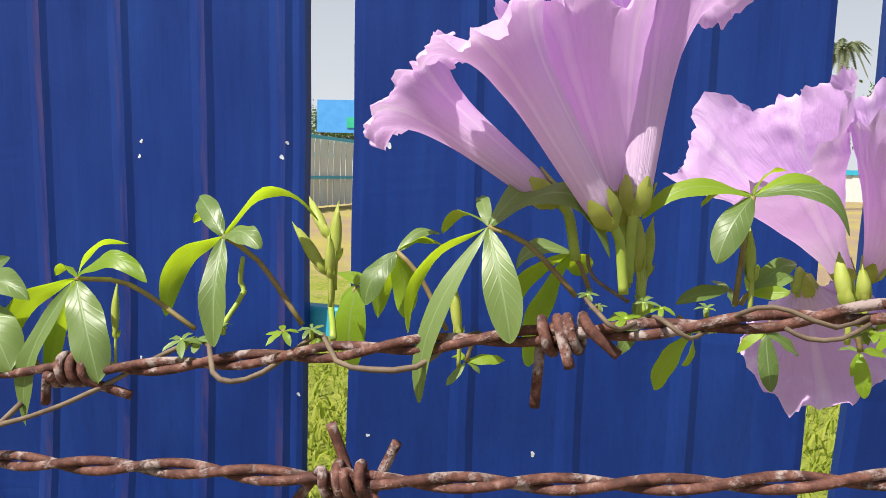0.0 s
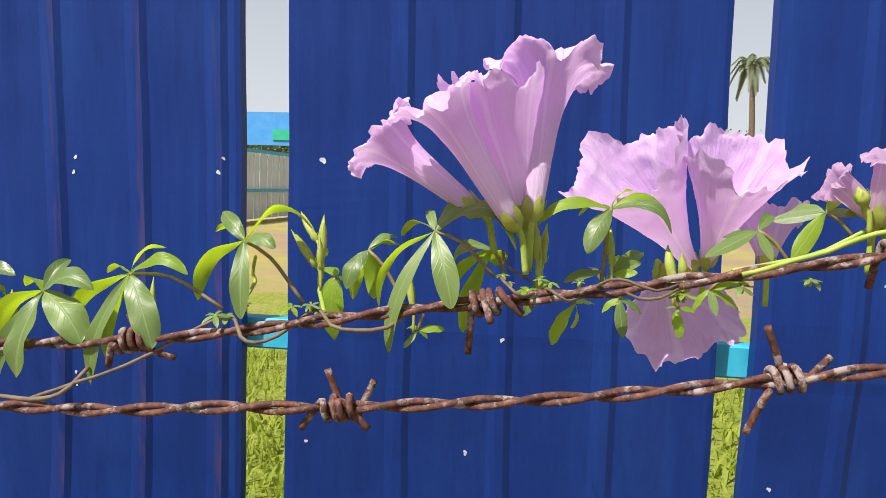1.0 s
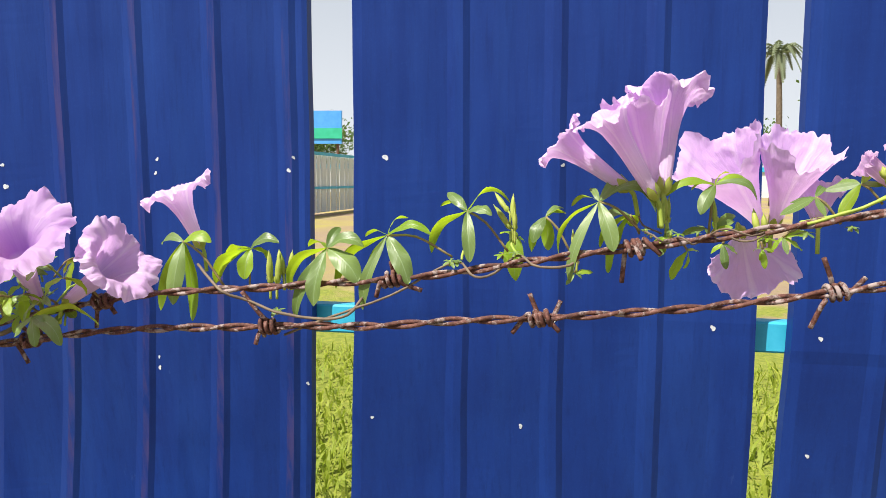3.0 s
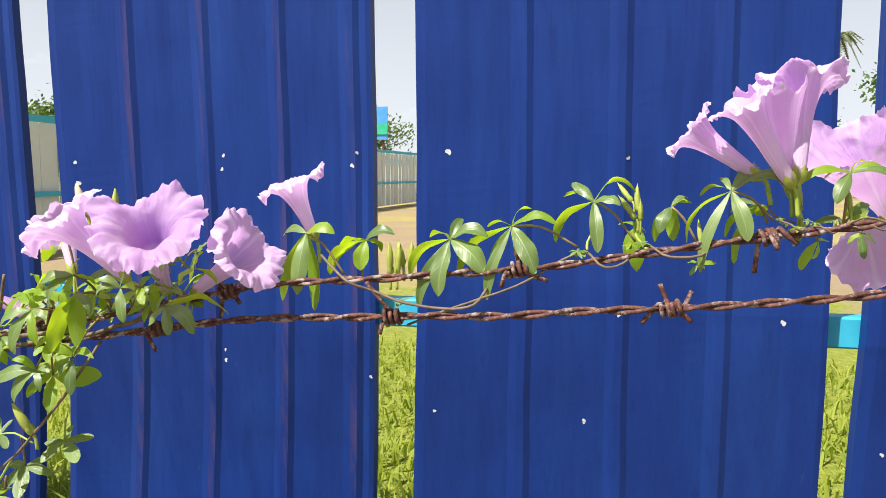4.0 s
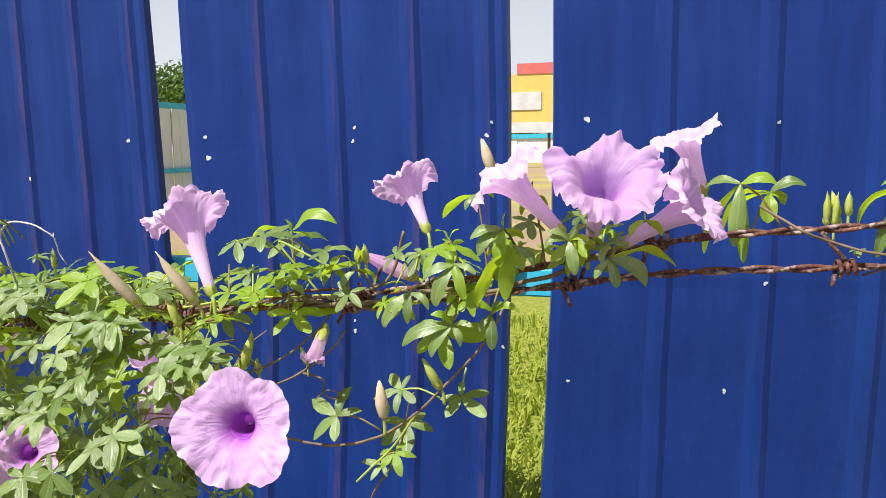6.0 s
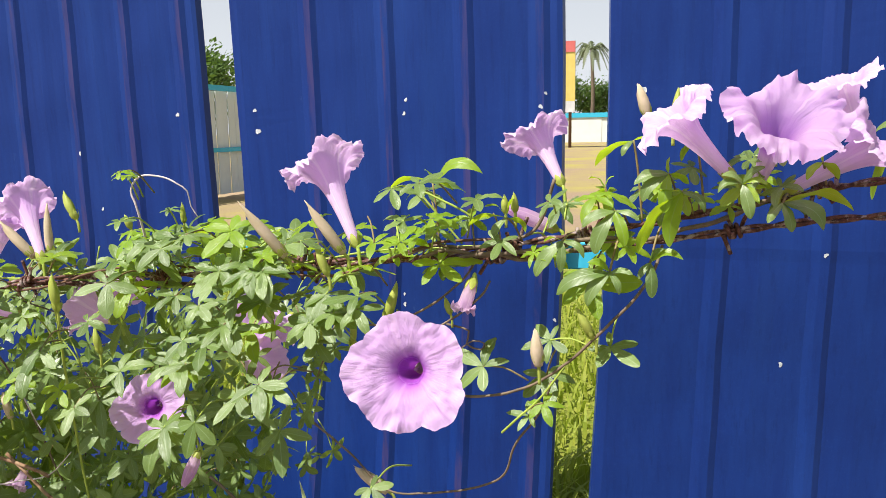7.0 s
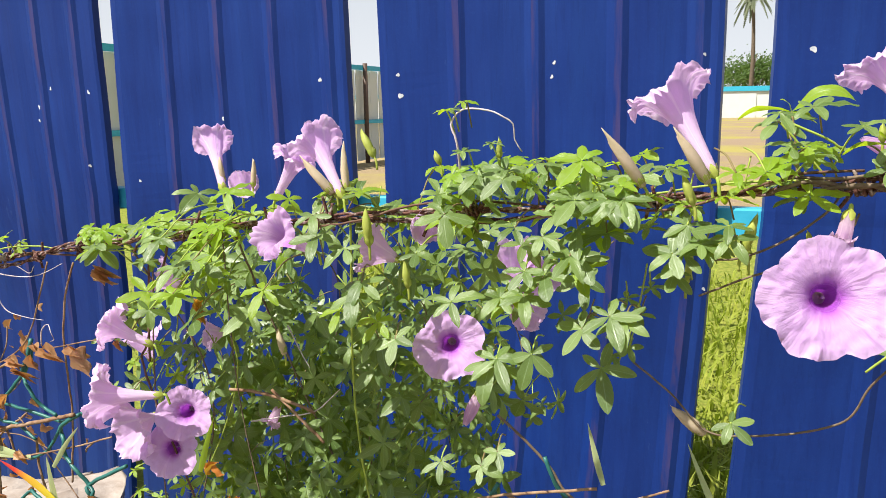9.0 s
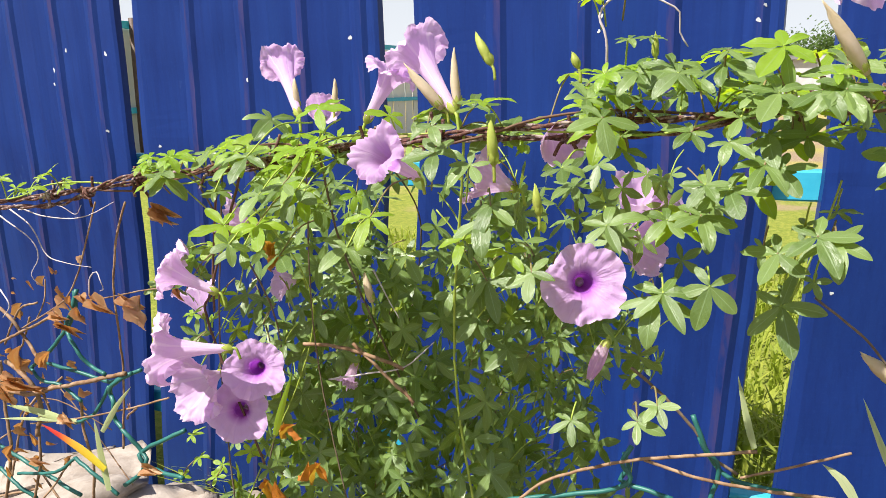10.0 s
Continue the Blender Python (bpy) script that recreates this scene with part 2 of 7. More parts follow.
def fence_material(worn=0.0):
    k = Mat("blue_painted_steel_worn" if worn else "blue_painted_steel")
    c = k.coords()
    streak_map = k.node("ShaderNodeMapping")
    streak_map.inputs["Scale"].default_value = (1, 1, 0.05)
    k.link(c, streak_map.inputs["Vector"])
    streak = k.noise(streak_map.outputs[0], 30, 8, 0.7)
    big = k.noise(c, 3.0, 5)
    col = k.mix(k.ramp(streak, [(0.3, (0, 0, 0)), (0.7, (1, 1, 1))]), (0.0062, 0.0265, 0.165), (0.0084, 0.041, 0.228))
    col = k.mix(k.math("MULTIPLY", big, 0.5), col, (0.0084, 0.0205, 0.116))
    wash_map = k.node("ShaderNodeMapping")
    wash_map.inputs["Scale"].default_value = (1, 1, 0.12)
    k.link(c, wash_map.inputs["Vector"])
    wash = k.ramp(k.noise(wash_map.outputs[0], 9, 5, 0.6), [(0.5, (0, 0, 0)), (0.72, (1, 1, 1))])
    col = k.mix(k.math("MULTIPLY", wash, 0.45), col, (0.015, 0.054, 0.245))
    # thin drip marks and dust
    drip_map = k.node("ShaderNodeMapping")
    drip_map.inputs["Scale"].default_value = (1, 1, 0.018)
    k.link(c, drip_map.inputs["Vector"])
    drip = k.ramp(k.noise(drip_map.outputs[0], 150, 6, 0.75), [(0.52, (0, 0, 0)), (0.74, (1, 1, 1))])
    col = k.mix(k.math("MULTIPLY", drip, 0.4), col, (0.0035, 0.011, 0.075))
    dust = k.ramp(k.noise(c, 200, 4, 0.8), [(0.54, (0, 0, 0)), (0.78, (1, 1, 1))])
    col = k.mix(k.math("MULTIPLY", dust, 0.22), col, (0.024, 0.075, 0.28))
    # pale scuffs that run down the sheet, and small chips down to the zinc
    scuff_map = k.node("ShaderNodeMapping")
    scuff_map.inputs["Scale"].default_value = (1, 1, 0.22)
    k.link(c, scuff_map.inputs["Vector"])
    scuff = k.ramp(k.noise(scuff_map.outputs[0], 24, 8, 0.72), [(0.66, (0, 0, 0)), (0.82, (1, 1, 1))])
    col = k.mix(k.math("MULTIPLY", scuff, 0.5), col, (0.12, 0.2, 0.42))
    chip = k.ramp(k.noise(c, 75, 3), [(0.8, (0, 0, 0)), (0.815, (1, 1, 1))])
    col = k.mix(k.math("MULTIPLY", chip, 0.7), col, (0.5, 0.52, 0.55))
    if worn:
        rub = k.ramp(k.noise(streak_map.outputs[0], 60, 6, 0.7), [(0.42, (0, 0, 0)), (0.6, (1, 1, 1))])
        col = k.mix(k.math("MULTIPLY", rub, worn), col, (0.09, 0.05, 0.1))
    k.base(col, k.ramp(streak, [(0.2, (0.3, 0.3, 0.3)), (0.8, (0.46, 0.46, 0.46))]), 0.22)
    k.bump(k.mix(0.4, big, k.noise(c, 14, 3)), 0.12, 0.01)
    return k.m


FENCE_BLUE = fence_material()
FENCE_WORN = fence_material(0.42)


# ---- building helpers ----
def mesh_data(name, verts, faces, material, uvs=None, smooth=True):
    me = bpy.data.meshes.new(name)
    me.from_pydata([tuple(v) for v in verts], [], faces)
    me.materials.append(material)
    if uvs is not None:
        layer = me.uv_layers.new(name="UVMap")
        flat = np.array([uvs[i] for f in faces for i in f], dtype=np.float32).ravel()
        layer.data.foreach_set("uv", flat)
    if smooth:
        me.polygons.foreach_set("use_smooth", [True] * len(me.polygons))
    me.update()
    return me


def thing(name, at, label, category, group="", kind=""):
    ob = new(name)
    ob.location = at
    ob.empty_display_size = 0.02
    return tagged(ob, label, category, group, kind)


WHERE = {}


def under(name, me, parent, world_m, label=""):
    """A mesh object as a part of parent, at the pose world_m."""
    ob = new(name, me)
    ob.parent = parent
    up = WHERE.get(parent.name)
    if up is None:
        up = parent.matrix_basis.copy()
        WHERE[parent.name] = up
    ob.matrix_basis = up.inverted() @ world_m
    WHERE[ob.name] = world_m.copy()
    if label:
        ob["label"] = label
    return ob


def spline(points, step):
    """Catmull-Rom through the points, sampled about every step metres."""
    p = [Vector(q) for q in points]
    if len(p) == 2:
        n = max(2, int((p[1] - p[0]).length / step))
        return [p[0].lerp(p[1], i / n) for i in range(n + 1)]
    p = [p[0] * 2 - p[1], *p, p[-1] * 2 - p[-2]]
    out = []
    for i in range(1, len(p) - 2):
        a, b, c, d = p[i - 1:i + 3]
        n = max(2, int((c - b).length / step))
        for j in range(n):
            t = j / n
            out.append(0.5 * ((2 * b) + (c - a) * t + (2 * a - 5 * b + 4 * c - d) * t * t + (3 * b - a - 3 * c + d) * t ** 3))
    out.append(p[-2].copy())
    return out


def tube(path, radius, sides=7, verts=None, faces=None, cap=True):
    """A round tube along a path; radius is a number or a function of 0..1."""
    verts = [] if verts is None else verts
    faces = [] if faces is None else faces
    base = len(verts)
    n = len(path)
    side = None
    for i, q in enumerate(path):
        d = (path[min(i + 1, n - 1)] - path[max(i - 1, 0)])
        d = d.normalized() if d.length > 1e-9 else Vector((1, 0, 0))
        if side is None:
            side = d.orthogonal().normalized()
        side = (side - d * side.dot(d))
        side = side.normalized() if side.length > 1e-6 else d.orthogonal().normalized()
        other = d.cross(side)
        r = radius(i / (n - 1)) if callable(radius) else radius
        for k in range(sides):
            a = 2 * math.pi * k / sides
            verts.append(q + (side * math.cos(a) + other * math.sin(a)) * r)
    for i in range(n - 1):
        for k in range(sides):
            a = base + i * sides + k
            b = base + i * sides + (k + 1) % sides
            faces.append((a, b, b + sides, a + sides))
    if cap:
        faces.append(tuple(base + k for k in range(sides))[::-1])
        faces.append(tuple(base + (n - 1) * sides + k for k in range(sides)))
    return verts, faces


def box(verts, faces, lo, hi):
    b = len(verts)
    for z in (lo[2], hi[2]):
        verts += [Vector((lo[0], lo[1], z)), Vector((hi[0], lo[1], z)), Vector((hi[0], hi[1], z)), Vector((lo[0], hi[1], z))]
    for f in ((3, 2, 1, 0), (4, 5, 6, 7), (0, 1, 5, 4), (1, 2, 6, 5), (2, 3, 7, 6), (3, 0, 4, 7)):
        faces.append(tuple(b + i for i in f))


I4 = Matrix.Identity(4)


# ---- ground: one sheet, lush grass near, dry sandy lot beyond ----
def ground_material():
    k = Mat("ground_grass_sand")
    c = k.coords()
    n = k.noise(c, 1.3, 8, 0.7)
    fine = k.noise(c, 22, 6, 0.7)
    sep = k.node("ShaderNodeSeparateXYZ")
    k.link(c, sep.inputs[0])
    far = k.math("MULTIPLY", k.math("SUBTRACT", sep.outputs[1], 5.6), 0.3)
    patch = k.math("ADD", far, k.math("MULTIPLY", k.math("SUBTRACT", n, 0.5), 3.0))
    green = k.mix(k.ramp(fine, [(0.35, (0, 0, 0)), (0.65, (1, 1, 1))]), (0.15, 0.2, 0.03), (0.31, 0.32, 0.06))
    sand = k.mix(fine, (0.24, 0.17, 0.11), (0.37, 0.28, 0.19))
    dry = k.mix(k.ramp(k.noise(c, 0.35, 4), [(0.42, (0, 0, 0)), (0.62, (1, 1, 1))]), sand, (0.36, 0.31, 0.09))
    # unseen ground this side of the hoarding, browned to cut green bounce light
    near = k.math("ADD", k.math("MULTIPLY", k.math("SUBTRACT", sep.outputs[1], 0.95), 1.6), k.math("MULTIPLY", n, 0.8))
    bounce_soil = k.mix(fine, (0.13, 0.105, 0.065), (0.27, 0.22, 0.13))
    green = k.mix(k.ramp(near, [(0.3, (0, 0, 0)), (0.6, (1, 1, 1))]), bounce_soil, green)
    k.base(k.mix(k.ramp(patch, [(0.3, (0, 0, 0)), (0.7, (1, 1, 1))]), green, dry), 0.95, 0.15)
    k.bump(fine, 0.8, 0.03)
    return k.m


def build_ground():
    xs = [-400, -120, -40, -20] + [-12 + 0.4 * i for i in range(43)] + [12, 30, 80, 400]
    ys = [-400, -80, -20, -6] + [-3 + 0.4 * i for i in range(40)] + [16, 25, 45, 90, 200, 900]
    verts, faces = [], []
    for y in ys:
        for x in xs:
            near = max(0.0, 1 - max(abs(x) / 14, abs(y - 4) / 16))
            verts.append(Vector((x, y, 0.05 * near * (noise.noise(Vector((x * 0.9, y * 0.9, 0)))))))
    w = len(xs)
    for j in range(len(ys) - 1):
        for i in range(w - 1):
            a = j * w + i
            faces.append((a, a + 1, a + 1 + w, a + w))
    ob = new("ground", mesh_data("ground", verts, faces, ground_material()))
    tagged(ob, "added unseen brown earth, then green grass turning to dry sand", "ground", kind="structure")


build_ground()


# ---- blue corrugated hoarding ----
FENCE_Y = 1.17


def lean_at(z):
    return (slope_at(z - 0.05) + slope_at(z - 0.02) + slope_at(z + 0.02) + slope_at(z + 0.05)) / 4


def slope_at(z):
    """Where the sheets stand at height z: they belly towards the wire."""
    if z > 0.9:
        return FENCE_Y - 0.026 - 0.06 * (z - 0.9)
    if z > 0.6:
        return FENCE_Y - 0.026 + 0.17 * (0.9 - z)
    return FENCE_Y + 0.025 + 0.1 * (0.6 - z)


def skew_at(x, z):
    """The lower sheets have slipped sideways, more towards the thin end of the wire."""
    return -0.16 * max(0.0, 0.9 - z) * min(1.0, max(0.0, (0.0 - x) / 0.9))


def panel(x0, x1, ribs, lean_l, lean_r, seed, dent=None):
    """One sheet of ribbed steel; lean: how far each edge moves sideways per metre of height."""
    z0, z1, rows = 0.02, 2.4, 128
    prof = [(x0, 0.016), (x0 + 0.004, 0.0), (x0 + 0.02, -0.003)]
    for r in sorted(ribs):
        if r - 0.02 < prof[-1][0] or r + 0.02 > x1 - 0.012:
            continue
        prof += [(r - 0.022, 0.0), (r - 0.009, -0.0034), (r + 0.003, -0.004), (r + 0.0125, 0.0004)]
        prof += [(r + 0.055, -0.0012), (r + 0.08, 0.0)]
    prof = [p for p in prof if p[0] < x1 - 0.012] + [(x1 - 0.01, -0.002), (x1 - 0.002, 0.0), (x1, 0.014)]
    prof = sorted(prof)
    verts, faces = [], []
    mid = 1.0
    for j in range(rows + 1):
        z = z0 + (z1 - z0) * j / rows
        for x, d in prof:
            f = (x - x0) / (x1 - x0)
            sx = (lean_l * (1 - f) + lean_r * f) * ((max(z, 0.9) if x < -0.9 else z) - mid)
            wob = 0.004 * noise.noise(Vector((x * 4 + seed, z * 2.2, seed))) + 0.0018 * noise.noise(Vector((x * 11, z * 9, seed)))
            sx += 0.0016 * noise.noise(Vector((z * 6, seed * 3.1 + x * 2, 0)))
            lap = 0.0
            if dent and z < dent:
                lap = 0.0016 if seed == 1 else 0.0008
            verts.append(Vector((x + sx + skew_at(x, z), lean_at(z) + d + wob + lap, z)))
    w = len(prof)
    for j in range(rows):
        for i in range(w - 1):
            a = j * w + i
            faces.append((a, a + 1, a + 1 + w, a + w))
    # back skin a millimetre behind, closed at the edges
    n = len(verts)
    verts += [v + Vector((0, 0.0012, 0)) for v in verts]
    faces += [tuple(n + i for i in reversed(f)) for f in faces[:]]
    for j in range(rows):
        for i in (0, w - 1):
            a = j * w + i
            faces.append((a, a + w, a + w + n, a + n) if i == 0 else (a, a + n, a + w + n, a + w))
    for i in range(w - 1):
        for a in (i, rows * w + i):
            faces.append((a, a + n, a + n + 1, a + 1) if a == i else (a, a + 1, a + n + 1, a + n))
    me = mesh_data("sheet", verts, faces, FENCE_BLUE, smooth=False)
    # worn paint along the tops of the ribs
    me.materials.append(FENCE_WORN)
    for f in me.polygons:
        if len(f.vertices) == 4 and f.index < rows * (w - 1):
            i = f.index % (w - 1)
            if prof[i][1] < -0.003 and prof[i + 1][1] < -0.003 and seed in (3, 4, 5, 6):
                f.material_index = 1
    t = thing("fence_panel", ((x0 + x1) / 2, FENCE_Y, 0.0), "blue painted ribbed steel hoarding sheet with scuffed paint", "fence panel", "hoarding sheets", "structure")
    under("sheet", me, t, I4)
    return t


def chipped(panel_ob, chips):
    """Small spots where the paint has gone from the zinc."""
    sheet = panel_ob.children[0]
    bpy.context.view_layer.update()
    for x, z, size in chips:
        n = 11
        ring = [Vector((x, 0, z))]
        for k in range(n):
            a = 2 * math.pi * k / n
            r = 0.85 * size * (1 + 0.25 * math.sin(2 * a + x * 40) + 0.18 * math.sin(3 * a + z * 70))
            ring.append(Vector((x + r * math.cos(a), 0, z + r * 1.15 * math.sin(a))))
        verts = []
        for q in ring:
            hit, at, normal, face = sheet.ray_cast(Vector((q.x, 0.5, q.z)), Vector((0, 1, 0)))
            verts.append(Vector((q.x, (at.y if hit else lean_at(q.z)) - 0.0006, q.z)))
        faces = [(0, 1 + k, 1 + (k + 1) % n) for k in range(n)]
        under("paint_chip", mesh_data("paint_chip", verts, faces, CHIP), panel_ob, I4, "chip of bare pale zinc")


p_right = panel(0.3395, 0.96, [0.37, 0.47, 0.62, 0.76, 0.9], -0.006, 0.0, 1, 0.868)
p_mid = panel(-0.3085, 0.2955, [-0.282, -0.136, 0.008, 0.152], 0.011, -0.022, 2, 0.9)
p_left = panel(-0.951, -0.3725, [-0.92, -0.796, -0.659, -0.526, -0.406], 0.012, 0.003, 3)
p_far = panel(-1.578, -1.0125, [-1.55, -1.43, -1.3, -1.172, -1.05], 0.075, 0.01, 4)
p_end = panel(-2.262, -1.611, [-2.2, -2.05, -1.905, -1.78, -1.67], 0.0, 0.045, 5)
panel(-2.9, -2.3, [-2.86, -2.72, -2.58, -2.44, -2.33], 0.0, 0.0, 6)
panel(1.01, 1.65, [1.04, 1.18, 1.32, 1.46, 1.6], 0.0, 0.0, 7)
chipped(p_mid, [(-0.252, 1.148, 0.0048), (0.015, 1.138, 0.0028), (-0.283, 0.73, 0.003), (-0.043, 0.73, 0.0038), (0.236, 0.904, 0.0042), (0.007, 0.906, 0.0034)])
chipped(p_right, [(0.383, 0.895, 0.0036), (0.382, 0.712, 0.0034)])
chipped(p_left, [(-0.407, 1.127, 0.0036), (-0.399, 1.147, 0.0026), (-0.63, 1.143, 0.003), (-0.634, 1.121, 0.003), (-0.91, 1.132, 0.0036), (-0.907, 1.096, 0.0052), (-0.652, 0.794, 0.0036), (-0.651, 0.813, 0.0026), (-0.389, 0.782, 0.003)])
chipped(p_far, [(-1.531, 0.932, 0.0036), (-1.296, 1.06, 0.0034), (-1.07, 1.128, 0.0042), (-1.261, 0.953, 0.0032)])
chipped(p_end, [(-1.753, 1.128, 0.0036), (-1.794, 1.089, 0.0044), (-1.8, 1.06, 0.0034), (-1.642, 1.118, 0.0044), (-1.665, 0.962, 0.0034)])


def rail(z0, z1, back=0.02):
    verts, faces = [], []
    box(verts, faces, (-2.95, FENCE_Y + back, z0), (1.7, FENCE_Y + back + 0.035, z1))
    ob = new("fence_rail", mesh_data("fence_rail", verts, faces, CYAN, smooth=False))
    tagged(ob, "cyan painted steel rail behind the hoarding sheets", "fence rail", "hoarding rails", "structure")
    b = ob.modifiers.new("edge", "BEVEL")
    b.width = 0.003


rail(0.866, 0.912, 0.0)
rail(0.28, 0.335, 0.085)


# ---- the lot beyond: side fence, far fence, trees, signs ----
def far_fence():
    k = Mat("pale_sheet")
    c = k.coords()
    k.base(k.mix(k.noise(c, 1.5, 4), (0.5, 0.53, 0.52), (0.68, 0.7, 0.68)), 0.6, 0.3)
    pale = k.m
    side = thing("side_fence", (-8.1, 16, 0), "pale grey sheet metal fence with cyan rails and brown posts", "fence", kind="structure")
    for i in range(32):
        verts, faces = [], []
        y0 = -1 + i * 0.95
        for j in range(5):
            box(verts, faces, (-8.1 - (0.03 if j % 2 else 0), y0 + j * 0.188, 0.05), (-8.08 - (0.03 if j % 2 else 0), y0 + (j + 1) * 0.188, 1.82))
        under("sheet", mesh_data("sheet", verts, faces, pale, smooth=False), side, I4)
    for z in (0.78, 1.82):
        verts, faces = [], []
        box(verts, faces, (-8.05, -1, z), (-8.0, 29.5, z + (0.09 if z > 1 else 0.075)))
        under("rail", mesh_data("rail", verts, faces, CYAN, smooth=False), side, I4, "cyan rail")
    post_mat = plain("brown_post", (0.06, 0.04, 0.03), (0.13, 0.08, 0.06), 20)
    for y in (1.53, 7.68, 13.83):
        verts, faces = tube([Vector((-7.98, y, 0)), Vector((-7.98, y, 1.95))], 0.048, 8)
        under("post", mesh_data("post", verts, faces, post_mat), side, I4, "brown post")
    back = thing("back_fence", (0, 62, 0), "distant pale fence with a cyan top rail", "fence", kind="structure")
    for i in range(40):
        verts, faces = [], []
        box(verts, faces, (-40 + i * 2.5, 62 + (0.05 if i % 2 else 0), 0), (-37.5 + i * 2.5, 62.1 + (0.05 if i % 2 else 0), 1.9))
        under("sheet", mesh_data("sheet", verts, faces, pale, smooth=False), back, I4)
    verts, faces = [], []
    box(verts, faces, (-40, 61.9, 1.9), (60, 62, 2.25))
    under("rail", mesh_data("rail", verts, faces, CYAN, smooth=False), back, I4, "cyan rail")


far_fence()


def sign(name, x0, x1, y, z0, z1, mat, label, cat):
    t = thing(name, ((x0 + x1) / 2, y, 0), label, cat)
    verts, faces = [], []
    box(verts, faces, (x0, y, z0), (x1, y + 0.15, z1))
    under("board", mesh_data("board", verts, faces, mat, smooth=False), t, I4)
    for x in (x0 + 0.3, x1 - 0.3):
        verts, faces = tube([Vector((x, y + 0.25, 0)), Vector((x, y + 0.25, z1))], 0.09, 8)
        under("post", mesh_data("post", verts, faces, STEM_DARK), t, I4)
    return t


YELLOW = plain("sign_yellow", (0.5, 0.39, 0.1), (0.57, 0.46, 0.14), 2, 0.5)
RED = plain("sign_red", (0.46, 0.1, 0.1), (0.52, 0.14, 0.13), 2, 0.5)
SKYBLUE = plain("sign_blue", (0.05, 0.25, 0.62), (0.08, 0.32, 0.7), 2, 0.5)
GREY = plain("sign_grey", (0.42, 0.42, 0.44), (0.6, 0.6, 0.62), 2, 0.6)
GREEN_SIGN = plain("sign_green", (0.02, 0.35, 0.2), (0.04, 0.45, 0.28), 2, 0.5)
s1 = sign("billboard", -10.3, -7.0, 45, 2.6, 5.3, YELLOW, "yellow roadside billboard with a red top board", "billboard")
for nm, lo, hi, m in (("top_board", (-9.1, 44.95, 5.3), (-7.0, 45.1, 5.9), RED), ("panel", (-9.7, 44.94, 3.3), (-7.7, 45.0, 4.3), GREY), ("lower_board", (-10.3, 44.94, 2.0), (-7.0, 45.1, 2.6), GREY)):
    vv, ff = [], []
    box(vv, ff, lo, hi)
    under(nm, mesh_data(nm, vv, ff, m, smooth=False), s1, I4)
s2 = sign("billboard", -18.5, -13.95, 44, 3.1, 5.0, SKYBLUE, "blue hoarding board with a green lettered panel", "billboard")
vv, ff = [], []
box(vv, ff, (-16.6, 43.93, 3.4), (-13.9, 43.99, 4.0))
under("panel", mesh_data("panel", vv, ff, GREEN_SIGN, smooth=False), s2, I4)
s3 = sign("billboard", 0.5, 3.2, 40, 1.3, 2.2, GREY, "small white notice board with red writing", "sign board")
for row, (a, b) in enumerate(((0.8, 2.9), (1.0, 2.6))):
    vv, ff = [], []
    box(vv, ff, (a, 39.97, 1.9 - 0.32 * row), (b, 39.995, 2.04 - 0.32 * row))
    under("writing", mesh_data("writing", vv, ff, RED, smooth=False), s3, I4, "faded red line of writing")
shed = thing("shed", (2.5, 55, 0), "low grey shed with a flat roof", "shed")
vv, ff = [], []
box(vv, ff, (-0.6, 54, 0), (8, 58, 2.4))
under("wall", mesh_data("wall", vv, ff, GREY, smooth=False), shed, I4)
vv, ff = [], []
box(vv, ff, (-0.9, 53.7, 2.4), (8.3, 58.3, 2.75))
under("roof", mesh_data("roof", vv, ff, plain("roof_grey", (0.16, 0.16, 0.17), (0.25, 0.25, 0.26), 2), smooth=False), shed, I4)

# distance haze is put into these greens, most into the palm fronds
FOLIAGE = plain("tree_foliage", (0.06, 0.12, 0.03), (0.15, 0.23, 0.06), 2.5, 0.7, 0.3, 0.0, 0.01, (0.14, 0.24, 0.03))
FROND_HAZED = plain("palm_frond_hazed", (0.15, 0.19, 0.11), (0.27, 0.29, 0.19), 2.5, 0.7, 0.3, 0.0, 0.01, (0.2, 0.26, 0.1))
BARK = plain("tree_bark", (0.1, 0.075, 0.05), (0.2, 0.16, 0.12), 8, 0.9, 0.2, 0.6, 0.01)


